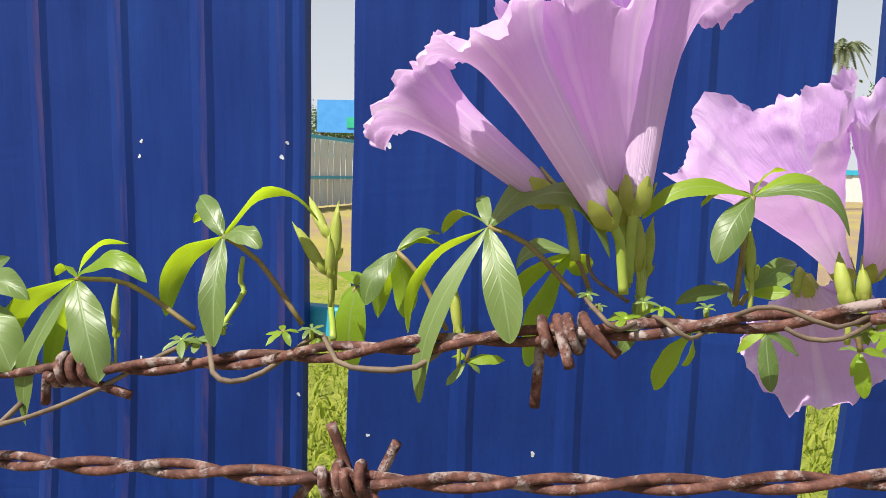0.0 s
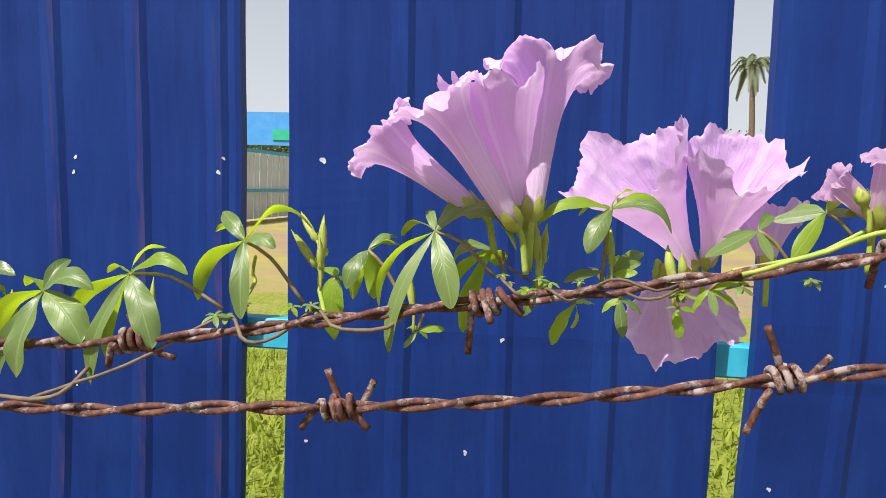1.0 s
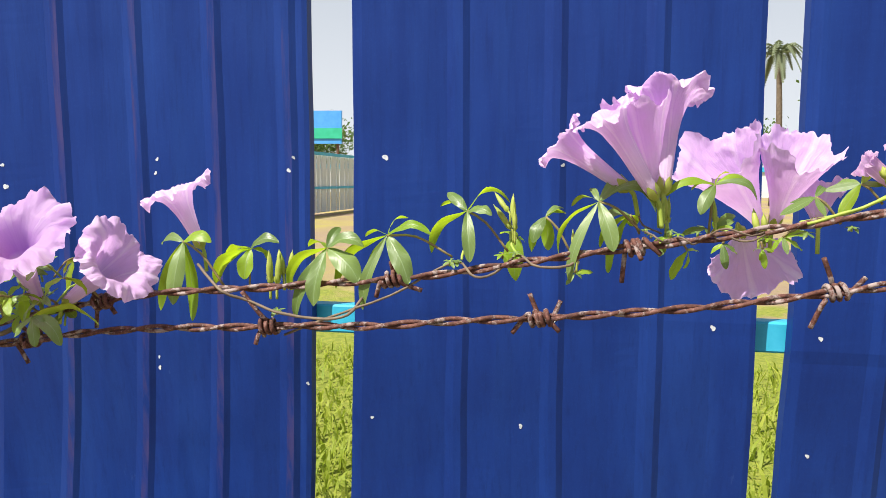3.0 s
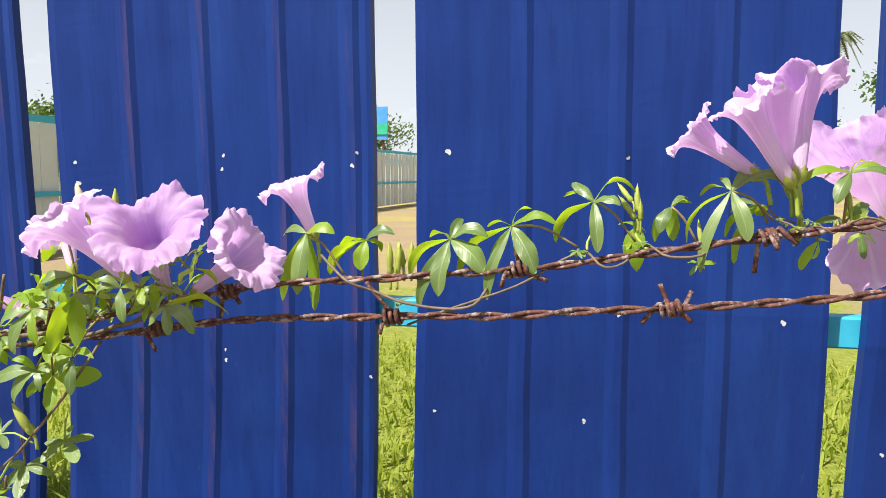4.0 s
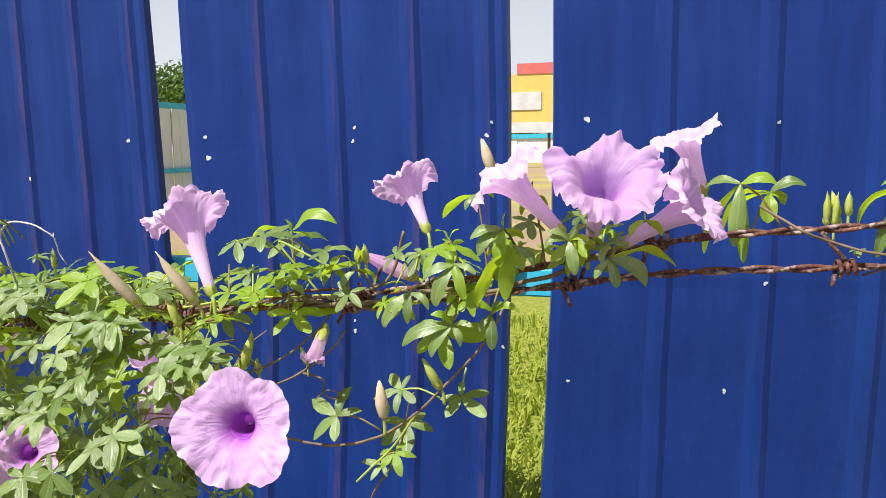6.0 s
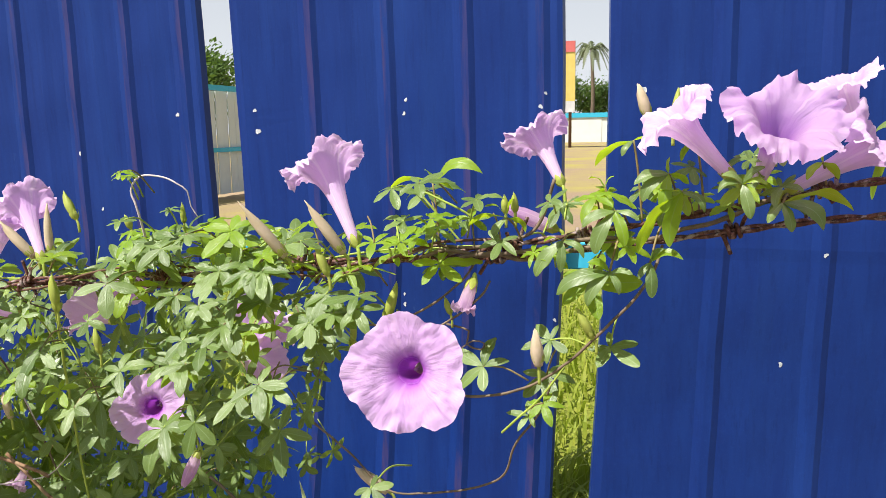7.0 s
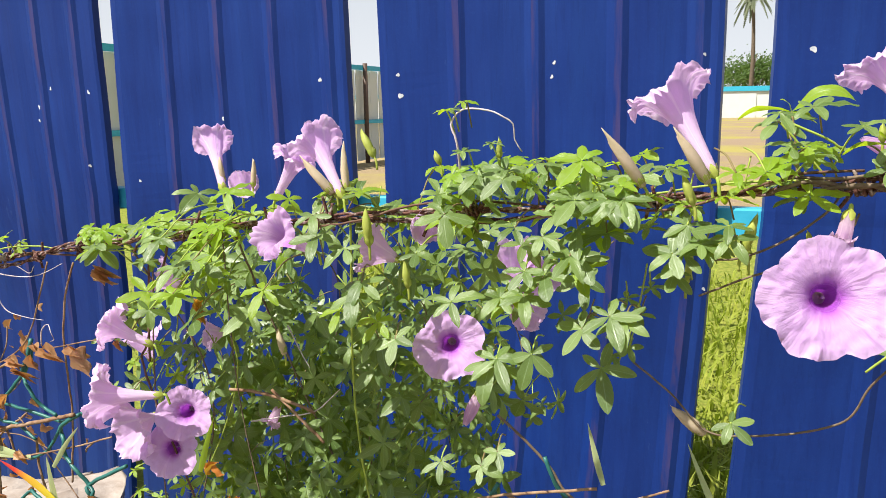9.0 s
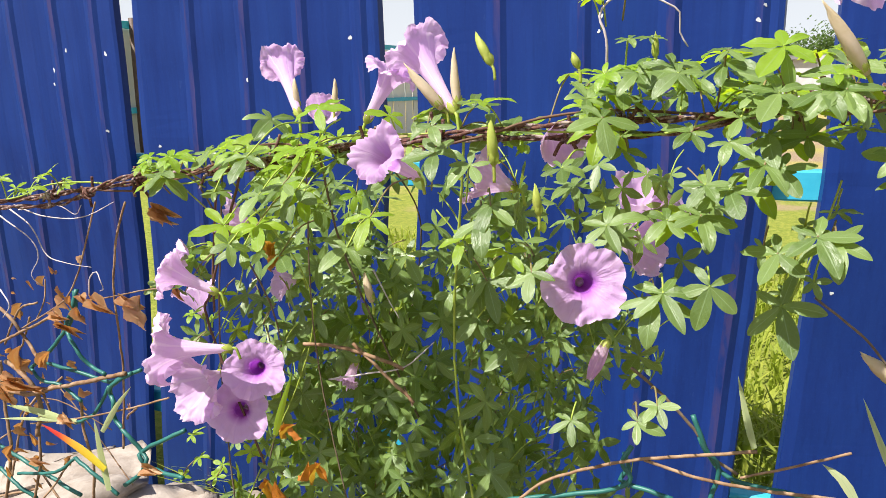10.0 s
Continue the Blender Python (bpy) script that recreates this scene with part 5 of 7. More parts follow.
stem(vine_a, [(0.1167, 0.217, 1.1033), (0.1293, 0.217, 1.1075), (0.1431, 0.217, 1.1128), (0.1514, 0.218, 1.1092), (0.1595, 0.22, 1.1098)], 0.00050, 'green')
stem(vine_a, [(-0.0554, 0.224, 1.0597), (-0.0305, 0.219, 1.0701), (-0.0212, 0.219, 1.0735), (-0.0122, 0.2195, 1.0775), (-0.0030, 0.225, 1.0830), (0.0050, 0.2255, 1.0872), (0.0090, 0.2235, 1.0872), (0.0125, 0.2188, 1.0842), (0.0160, 0.2180, 1.0833), (0.0205, 0.2195, 1.0848), (0.0250, 0.2245, 1.0888), (0.0285, 0.2240, 1.0905), (0.0330, 0.2190, 1.0880), (0.0385, 0.2188, 1.0872), (0.0450, 0.2200, 1.0880), (0.0499, 0.2245, 1.0915), (0.0529, 0.228, 1.0922)], 0.00044, 'stem')
stem(vine_a, [(0.0682, 0.226, 1.0998), (0.0711, 0.2165, 1.0987), (0.0738, 0.2165, 1.0967), (0.0779, 0.225, 1.0974), (0.0799, 0.2165, 1.0982), (0.0829, 0.217, 1.0962), (0.0863, 0.224, 1.0967), (0.0911, 0.218, 1.1008), (0.0949, 0.2165, 1.101), (0.1005, 0.217, 1.0992), (0.1056, 0.222, 1.1002)], 0.00034, 'stem')
stem(vine_a, [(0.0945, 0.217, 1.0987), (0.0972, 0.2165, 1.0976), (0.1012, 0.217, 1.0978), (0.1051, 0.22, 1.0994)], 0.00032, 'stem')
stem(vine_a, [(-0.0259, 0.222, 1.0742), (-0.0297, 0.2165, 1.0693), (-0.0395, 0.2165, 1.0673), (-0.0556, 0.217, 1.069), (-0.0673, 0.22, 1.0722), (-0.0758, 0.217, 1.0757), (-0.0894, 0.226, 1.0839)], 0.00052, 'stem')
stem(vine_a, [(0.0765, 0.226, 1.0955), (0.0766, 0.23, 1.0999), (0.076, 0.234, 1.1028), (0.0732, 0.236, 1.1077), (0.0722, 0.236, 1.1099)], 0.00060, 'green')
stem(vine_a, [(0.0766, 0.23, 1.0999), (0.0767, 0.235, 1.1027), (0.0752, 0.238, 1.1095), (0.0745, 0.238, 1.1139)], 0.00053, 'green')
stem(vine_a, [(0.028, 0.23, 1.0887), (0.0242, 0.238, 1.0928), (0.0236, 0.24, 1.0975)], 0.00058, 'green')
stem(vine_a, [(0.0104, 0.232, 1.101), (0.0089, 0.234, 1.0963), (0.0096, 0.234, 1.0948), (0.0079, 0.232, 1.0905), (0.008, 0.228, 1.0883)], 0.00044, 'green')
stem(vine_a, [(0.0679, 0.24, 1.1043), (0.0691, 0.238, 1.1009), (0.0747, 0.23, 1.0985)], 0.00031, 'stem')
bud(vine_a, (0.025, 0.238, 1.1007), (0.0248, 0.24, 1.1106), 0.0019, 'green')
bud(vine_a, (0.0241, 0.236, 1.0986), (0.018, 0.236, 1.107), 0.0019, 'green')
bud(vine_a, (0.0227, 0.24, 1.1045), (0.0177, 0.244, 1.1112), 0.0018, 'green')
bud(vine_a, (0.0257, 0.234, 1.0982), (0.0255, 0.234, 1.1056), 0.0016, 'green')
bud(vine_a, (0.0761, 0.232, 1.103), (0.0753, 0.232, 1.1119), 0.0020, 'green')
bud(vine_a, (0.0772, 0.238, 1.1015), (0.0782, 0.24, 1.1106), 0.0019, 'green')
bud(vine_a, (0.047, 0.24, 1.0884), (0.0459, 0.242, 1.0984), 0.0017, 'green')
bud(vine_a, (-0.0175, 0.236, 1.0835), (-0.0181, 0.238, 1.0938), 0.0013, 'green')
bud(vine_a, (0.0927, 0.236, 1.102), (0.0928, 0.24, 1.1103), 0.0018, 'green')
bud(vine_a, (-0.0579, 0.238, 1.0796), (-0.0578, 0.238, 1.0884), 0.0026, 'green')
bud(vine_a, (-0.0611, 0.238, 1.0795), (-0.0631, 0.24, 1.0885), 0.0027, 'green')
bud(vine_a, (0.1445, 0.234, 1.1172), (0.1426, 0.234, 1.1212), 0.0028, 'green')
bud(vine_a, (0.1085, 0.236, 1.0997), (0.1077, 0.236, 1.1055), 0.0019, 'green')
bud(vine_a, (0.1063, 0.236, 1.0991), (0.1053, 0.238, 1.1069), 0.0022, 'green')
fan(vine_a, (0.0267, 0.224, 1.0897), (0.0267, 0.224, 1.0914), 0.0030, (0, -0.35, 0.94), 264, 5, 44)
fan(vine_a, (0.0067, 0.224, 1.0864), (0.0067, 0.224, 1.088), 0.0031, (0, -0.35, 0.94), 290, 5, 45)
fan(vine_a, (0.0692, 0.224, 1.0987), (0.0691, 0.224, 1.1002), 0.0024, (0, -0.35, 0.94), 80, 5, 46)
fan(vine_a, (0.0285, 0.224, 1.0884), (0.0284, 0.224, 1.09), 0.0023, (0, -0.35, 0.94), 30, 5, 47)
fan(vine_a, (0.0771, 0.224, 1.0981), (0.077, 0.224, 1.0996), 0.0027, (0, -0.35, 0.94), 60, 5, 48)
fan(vine_a, (0.0794, 0.224, 1.0975), (0.0794, 0.224, 1.099), 0.0024, (0, -0.35, 0.94), 270, 5, 49)
fan(vine_a, (0.0855, 0.224, 1.098), (0.0854, 0.224, 1.0994), 0.0020, (0, -0.35, 0.94), 110, 5, 50)
fan(vine_a, (0.1058, 0.224, 1.0962), (0.1056, 0.224, 1.0976), 0.0026, (0, -0.35, 0.94), 270, 5, 51)
fan(vine_a, (0.0113, 0.224, 1.0891), (0.0113, 0.224, 1.0908), 0.0020, (0, -0.35, 0.94), 245, 5, 52)
fan(vine_a, (0.0708, 0.224, 1.0972), (0.0708, 0.224, 1.0987), 0.0018, (0, -0.35, 0.94), 220, 5, 53)
fan(vine_a, (0.0045, 0.224, 1.0863), (0.005, 0.222, 1.0881), 0.0044, (0, -0.35, 0.94), 300, 5, 54)
fan(vine_a, (0.0225, 0.224, 1.0894), (0.0228, 0.222, 1.0911), 0.0037, (0, -0.35, 0.94), 245, 5, 55)
fan(vine_a, (-0.058, 0.224, 1.067), (-0.057, 0.222, 1.069), 0.0042, (0, -0.35, 0.94), 255, 5, 56)
fan(vine_a, (0.0749, 0.224, 1.0957), (0.0747, 0.222, 1.0973), 0.0039, (0, -0.35, 0.94), 115, 5, 57)
fan(vine_a, (0.1183, 0.224, 1.0989), (0.1178, 0.222, 1.1004), 0.0045, (0, -0.35, 0.94), 100, 5, 58)
fan(vine_a, (0.1067, 0.224, 1.0968), (0.1063, 0.222, 1.0983), 0.0035, (0, -0.35, 0.94), 330, 5, 59)
fan(vine_a, (0.1314, 0.224, 1.101), (0.1308, 0.222, 1.1025), 0.0031, (0, -0.35, 0.94), 300, 5, 60)
# flower group past the first clear stretch of wire
bloom(vine_b, (-0.1588, 0.2067, 1.0753), (-0.1796, 0.1992, 1.098), 0.0159, 'trumpet', 504)
bloom(vine_b, (-0.1495, 0.2185, 1.0695), (-0.1417, 0.1941, 1.098), 0.0191, 'open', 505)
bloom(vine_b, (-0.1373, 0.2185, 1.0697), (-0.1104, 0.2105, 1.0868), 0.0150, 'trumpet', 506)
bloom(vine_b, (-0.1080, 0.2640, 1.0878), (-0.1165, 0.2590, 1.1105), 0.0142, 'trumpet', 507)
bloom(vine_b, (-0.229, 0.244, 1.05), (-0.2503, 0.242, 1.0595), 0.0049, 'rolled', 61)
bud(vine_b, (-0.189, 0.226, 1.0968), (-0.1932, 0.226, 1.1098), 0.0051, 'pale')
bud(vine_b, (-0.1793, 0.228, 1.0921), (-0.1779, 0.228, 1.1081), 0.0046, 'green')
broad_leaf(vine_b, (-0.176, 0.222, 1.0583), (-0.18, 0.205, 1.076), [((-0.192, 0.202, 1.072), 0.005, 0.06, 'g'), ((-0.189, 0.202, 1.066), 0.0053, 0.12, 'g'), ((-0.181, 0.202, 1.062), 0.0058, 0.18, 'g'), ((-0.173, 0.209, 1.072), 0.0036, 0.06, 'y'), ((-0.18, 0.209, 1.082), 0.0028, 0.12, 'y')], 64)
broad_leaf(vine_b, (-0.195, 0.222, 1.0543), (-0.199, 0.205, 1.062), [((-0.211, 0.202, 1.056), 0.0051, 0.06, 'g'), ((-0.206, 0.202, 1.046), 0.0068, 0.12, 'g'), ((-0.195, 0.202, 1.049), 0.0052, 0.18, 'g'), ((-0.19, 0.202, 1.059), 0.0031, 0.06, 'g'), ((-0.205, 0.209, 1.067), 0.0028, 0.12, 'y')], 65)
broad_leaf(vine_b, (-0.171, 0.222, 1.0593), (-0.175, 0.2, 1.07), [((-0.19, 0.204, 1.046), 0.0079, 0.06, 'y'), ((-0.179, 0.204, 1.049), 0.0077, 0.12, 'y'), ((-0.167, 0.197, 1.063), 0.0039, 0.18, 'g'), ((-0.186, 0.204, 1.066), 0.0035, 0.06, 'y')], 66)
broad_leaf(vine_b, (-0.216, 0.222, 1.0504), (-0.22, 0.212, 1.049), [((-0.23, 0.209, 1.035), 0.0064, 0.06, 'g'), ((-0.22, 0.209, 1.037), 0.0044, 0.12, 'g'), ((-0.211, 0.209, 1.043), 0.0035, 0.18, 'g'), ((-0.228, 0.216, 1.048), 0.0029, 0.06, 'y')], 69)
broad_leaf(vine_b, (-0.197, 0.222, 1.0538), (-0.201, 0.208, 1.038), [((-0.221, 0.205, 1.029), 0.0081, 0.06, 'g'), ((-0.209, 0.205, 1.025), 0.006, 0.12, 'g'), ((-0.197, 0.205, 1.03), 0.0033, 0.18, 'g'), ((-0.192, 0.205, 1.038), 0.0029, 0.06, 'g'), ((-0.209, 0.205, 1.042), 0.0036, 0.12, 'g')], 72)
broad_leaf(vine_b, (-0.151, 0.222, 1.0636), (-0.155, 0.198, 1.073), [((-0.152, 0.195, 1.061), 0.0051, 0.06, 'g'), ((-0.162, 0.195, 1.076), 0.0033, 0.12, 'g'), ((-0.163, 0.195, 1.07), 0.0036, 0.18, 'g'), ((-0.148, 0.195, 1.079), 0.0032, 0.06, 'g'), ((-0.147, 0.195, 1.073), 0.003, 0.12, 'g')], 73)
broad_leaf(vine_b, (-0.137, 0.222, 1.0666), (-0.141, 0.204, 1.066), [((-0.138, 0.201, 1.056), 0.0046, 0.06, 'g'), ((-0.134, 0.201, 1.062), 0.0034, 0.12, 'g'), ((-0.128, 0.201, 1.057), 0.0065, 0.18, 'g'), ((-0.146, 0.201, 1.059), 0.0037, 0.06, 'g'), ((-0.118, 0.208, 1.063), 0.008, 0.12, 'y')], 74)
broad_leaf(vine_b, (-0.167, 0.222, 1.0601), (-0.171, 0.215, 1.088), [((-0.171, 0.219, 1.094), 0.0029, 0.06, 'y'), ((-0.166, 0.219, 1.083), 0.0029, 0.12, 'y'), ((-0.178, 0.219, 1.088), 0.0029, 0.18, 'y'), ((-0.176, 0.219, 1.08), 0.0033, 0.06, 'y')], 75)
broad_leaf(vine_b, (-0.19, 0.222, 1.0553), (-0.194, 0.22, 1.088), [((-0.209, 0.224, 1.078), 0.0057, 0.06, 'y'), ((-0.198, 0.217, 1.082), 0.0031, 0.12, 'g'), ((-0.188, 0.224, 1.086), 0.003, 0.18, 'y')], 76)
broad_leaf(vine_b, (-0.182, 0.222, 1.057), (-0.186, 0.21, 1.042), [((-0.19, 0.207, 1.036), 0.003, 0.06, 'g'), ((-0.181, 0.207, 1.048), 0.0029, 0.12, 'g'), ((-0.174, 0.207, 1.044), 0.0038, 0.18, 'g'), ((-0.185, 0.207, 1.029), 0.0053, 0.06, 'g')], 77)
broad_leaf(vine_b, (-0.2, 0.222, 1.0532), (-0.204, 0.215, 1.07), [((-0.208, 0.219, 1.063), 0.0029, 0.06, 'y'), ((-0.211, 0.219, 1.073), 0.0029, 0.12, 'y'), ((-0.201, 0.219, 1.074), 0.0029, 0.18, 'y')], 78)
broad_leaf(vine_b, (-0.274, 0.222, 1.0404), (-0.278, 0.225, 1.071), [((-0.299, 0.229, 1.068), 0.0057, 0.06, 'y'), ((-0.283, 0.229, 1.076), 0.003, 0.12, 'y'), ((-0.255, 0.222, 1.075), 0.0072, 0.18, 'g'), ((-0.27, 0.229, 1.067), 0.004, 0.06, 'y')], 79)
broad_leaf(vine_b, (-0.125, 0.222, 1.0693), (-0.129, 0.205, 1.08), [((-0.123, 0.209, 1.074), 0.0037, 0.06, 'y'), ((-0.134, 0.202, 1.074), 0.0033, 0.12, 'g'), ((-0.128, 0.209, 1.086), 0.0028, 0.18, 'y')], 80)
broad_leaf(vine_b, (-0.238, 0.222, 1.0466), (-0.242, 0.21, 1.058), [((-0.259, 0.214, 1.054), 0.0049, 0.06, 'y'), ((-0.247, 0.207, 1.049), 0.0041, 0.12, 'g'), ((-0.235, 0.214, 1.052), 0.0037, 0.18, 'y'), ((-0.24, 0.214, 1.066), 0.0033, 0.06, 'y'), ((-0.252, 0.214, 1.062), 0.0032, 0.12, 'y')], 81)
broad_leaf(vine_b, (-0.145, 0.222, 1.0649), (-0.149, 0.21, 1.073), [((-0.152, 0.214, 1.061), 0.0044, 0.06, 'y'), ((-0.144, 0.214, 1.068), 0.0029, 0.12, 'y'), ((-0.147, 0.214, 1.079), 0.0029, 0.18, 'y'), ((-0.154, 0.207, 1.067), 0.0035, 0.06, 'g')], 82)
fan(vine_b, (-0.2058, 0.222, 1.0439), (-0.2111, 0.229, 1.0298), 0.0213, (0, -0.8, 0.6), 5, 5, 67)
fan(vine_b, (-0.2749, 0.222, 1.0536), (-0.2831, 0.232, 1.067), 0.0184, (0, -0.35, 0.94), 30, 5, 68)
fan(vine_b, (-0.1993, 0.222, 1.0169), (-0.2019, 0.223, 1.0042), 0.0147, (0, -0.62, 0.79), -40, 5, 70)
fan(vine_b, (-0.2222, 0.222, 1.0045), (-0.2296, 0.232, 0.9877), 0.0155, (0, -0.62, 0.79), -70, 5, 71)
fan(vine_b, (-0.2504, 0.222, 1.0583), (-0.2431, 0.205, 1.0496), 0.0120, (0, -0.62, 0.79), -100, 5, 84)
fan(vine_b, (-0.2819, 0.222, 1.0394), (-0.2718, 0.205, 1.0578), 0.0141, (0, -0.35, 0.94), 50, 5, 85)
fan(vine_b, (-0.2618, 0.222, 1.0479), (-0.2528, 0.205, 1.0655), 0.0120, (0, -0.35, 0.94), 10, 5, 86)
fan(vine_b, (-0.2927, 0.222, 1.0528), (-0.2943, 0.22, 1.0404), 0.0138, (0, -0.35, 0.94), 150, 5, 87)
fan(vine_b, (-0.2791, 0.222, 1.037), (-0.2693, 0.205, 1.0531), 0.0117, (0, -0.35, 0.94), -30, 5, 88)
fan(vine_b, (-0.3073, 0.222, 1.0561), (-0.2972, 0.205, 1.047), 0.0132, (0, -0.35, 0.94), 0, 5, 89)
fan(vine_b, (-0.3154, 0.222, 1.0454), (-0.317, 0.22, 1.0327), 0.0115, (0, -0.62, 0.79), -50, 5, 90)
fan(vine_b, (-0.2955, 0.222, 1.0565), (-0.286, 0.205, 1.0475), 0.0143, (0, -0.35, 0.94), 80, 5, 91)
fan(vine_b, (-0.2334, 0.212, 0.9908), (-0.2521, 0.21, 0.9959), 0.0163, (-0.2, -0.7, 0.6), 150, 5, 96)
fan(vine_b, (-0.2338, 0.212, 0.9784), (-0.2272, 0.212, 0.9816), 0.0107, (0, -0.62, 0.79), -60, 5, 97)
fan(vine_b, (-0.2284, 0.212, 0.9839), (-0.2337, 0.214, 0.9751), 0.0096, (0, -0.62, 0.79), 170, 5, 98)
fan(vine_b, (-0.2074, 0.212, 1.0066), (-0.2248, 0.214, 1.008), 0.0130, (-0.2, -0.7, 0.6), 200, 5, 99)
bud(vine_b, (-0.0655, 0.236, 1.076), (-0.0656, 0.236, 1.0887), 0.0024, 'green')
bud(vine_b, (-0.0628, 0.236, 1.0761), (-0.062, 0.236, 1.0881), 0.0024, 'green')
bud(vine_b, (-0.2447, 0.22, 1.0588), (-0.2452, 0.22, 1.0665), 0.0038, 'green')
bud(vine_b, (-0.2398, 0.216, 1.0596), (-0.2403, 0.216, 1.0677), 0.0038, 'green')
bud(vine_b, (-0.2073, 0.212, 1.0101), (-0.2141, 0.21, 1.0232), 0.0046, 'green')
bud(vine_b, (-0.2265, 0.198, 1.0018), (-0.2278, 0.198, 1.0166), 0.0059, 'pale')
stem(vine_b, [(-0.1822, 0.222, 1.047), (-0.1855, 0.214, 1.0369), (-0.1922, 0.212, 1.0266), (-0.2047, 0.212, 1.0127), (-0.2176, 0.212, 0.9996), (-0.2335, 0.212, 0.9883), (-0.2552, 0.212, 0.9819), (-0.283, 0.212, 0.9838)], 0.00059, 'stem')
stem(vine_b, [(-0.2176, 0.212, 0.9996), (-0.2284, 0.212, 0.9839), (-0.2393, 0.212, 0.9728), (-0.2449, 0.212, 0.9671)], 0.00048, 'green')
stem(vine_b, [(-0.2559, 0.222, 1.0432), (-0.2622, 0.218, 1.0313), (-0.2783, 0.216, 1.0182), (-0.2945, 0.214, 1.0106), (-0.3048, 0.212, 1.0097)], 0.00049, 'stem')
stem(vine_b, [(-0.2689, 0.214, 1.0119), (-0.2593, 0.214, 1.0096), (-0.2604, 0.214, 1.0038), (-0.2542, 0.214, 1.0018), (-0.2521, 0.212, 1.0051), (-0.2569, 0.212, 1.006), (-0.2638, 0.214, 1.001)], 0.00048, 'tendril')
stem(vine_b, [(-0.2641, 0.222, 1.0453), (-0.2761, 0.22, 1.0601), (-0.2814, 0.22, 1.0674), (-0.265, 0.22, 1.0605), (-0.2581, 0.222, 1.0555)], 0.00049, 'green')
bloom(vine_b, (-0.2554, 0.206, 1.0317), (-0.2574, 0.2, 1.0212), 0.0056, 'wilted', 108)
stem(vine_b, [(-0.139, 0.222, 1.067), (-0.1468, 0.2165, 1.0653), (-0.1608, 0.218, 1.0579), (-0.1761, 0.222, 1.0531), (-0.1868, 0.218, 1.0498), (-0.2084, 0.2165, 1.0467), (-0.2371, 0.222, 1.0393), (-0.25, 0.2165, 1.0422), (-0.2759, 0.218, 1.038)], 0.00092, 'stem')
stem(vine_b, [(-0.2859, 0.222, 1.037), (-0.2696, 0.216, 1.0433), (-0.2557, 0.218, 1.0411), (-0.2415, 0.216, 1.043), (-0.2242, 0.222, 1.045), (-0.2108, 0.216, 1.0496), (-0.1919, 0.222, 1.0494)], 0.00092, 'stem')
stem(vine_b, [(-0.2869, 0.2165, 1.041), (-0.2754, 0.22, 1.0443), (-0.2554, 0.216, 1.045), (-0.2333, 0.222, 1.0518), (-0.2246, 0.22, 1.0726)], 0.00070, 'stem')
# tall flower, nodding open flower and pale buds on the dense part
bloom(vine_c, (-0.3058, 0.2048, 1.0468), (-0.3263, 0.2194, 1.0794), 0.0175, 'trumpet', 508)
bloom(vine_c, (-0.2300, 0.267, 1.0685), (-0.2440, 0.28, 1.0915), 0.0155, 'trumpet', 109)
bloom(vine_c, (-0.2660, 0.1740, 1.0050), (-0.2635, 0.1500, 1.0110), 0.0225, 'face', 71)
bloom(vine_c, (-0.6027, 0.2637, 1.027), (-0.6308, 0.2914, 1.0558), 0.0133, 'trumpet', 509)
bloom(vine_c, (-0.4937, 0.2252, 1.0302), (-0.5191, 0.2422, 1.0576), 0.0151, 'trumpet', 510)
bloom(vine_c, (-0.5496, 0.246, 1.0248), (-0.5358, 0.248, 1.0485), 0.0134, 'trumpet', 110)
bloom(vine_c, (-0.5935, 0.272, 1.0228), (-0.5853, 0.262, 1.0313), 0.0091, 'cup', 111)
bloom(vine_c, (-0.512, 0.224, 0.9993), (-0.5195, 0.196, 1.0134), 0.0133, 'open', 112)
bloom(vine_c, (-0.4731, 0.25, 0.9922), (-0.4913, 0.244, 1.0003), 0.0142, 'cup', 113)
bloom(vine_c, (-0.4527, 0.242, 1.021), (-0.4421, 0.225, 1.0156), 0.0101, 'cup', 114)
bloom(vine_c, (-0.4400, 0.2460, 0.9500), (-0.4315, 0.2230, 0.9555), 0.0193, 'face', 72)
bloom(vine_c, (-0.4342, 0.332, 0.9602), (-0.4243, 0.318, 0.9868), 0.0143, 'cup', 115)
bloom(vine_c, (-0.4375, 0.332, 0.9512), (-0.4187, 0.318, 0.9539), 0.0144, 'cup', 116)
bloom(vine_c, (-0.4071, 0.33, 0.9809), (-0.4097, 0.32, 0.9724), 0.0117, 'cup', 117)
bloom(vine_c, (-0.6301, 0.252, 0.965), (-0.6439, 0.242, 0.9739), 0.0120, 'cup', 118)
bloom(vine_c, (-0.6458, 0.236, 0.929), (-0.6716, 0.228, 0.9412), 0.0168, 'trumpet', 119)
bloom(vine_c, (-0.7316, 0.322, 0.8818), (-0.7379, 0.32, 0.9048), 0.0153, 'cup', 120)
bloom(vine_c, (-0.6276, 0.222, 0.9019), (-0.6611, 0.206, 0.9026), 0.0198, 'trumpet', 121)
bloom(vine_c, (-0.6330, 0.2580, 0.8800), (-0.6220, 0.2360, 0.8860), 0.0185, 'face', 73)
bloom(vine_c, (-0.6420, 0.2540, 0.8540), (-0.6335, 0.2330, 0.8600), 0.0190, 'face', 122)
bloom(vine_c, (-0.6551, 0.246, 0.8759), (-0.6579, 0.222, 0.873), 0.0200, 'cup', 123)
bloom(vine_c, (-0.6153, 0.272, 0.9303), (-0.6231, 0.262, 0.9303), 0.0105, 'cup', 124)
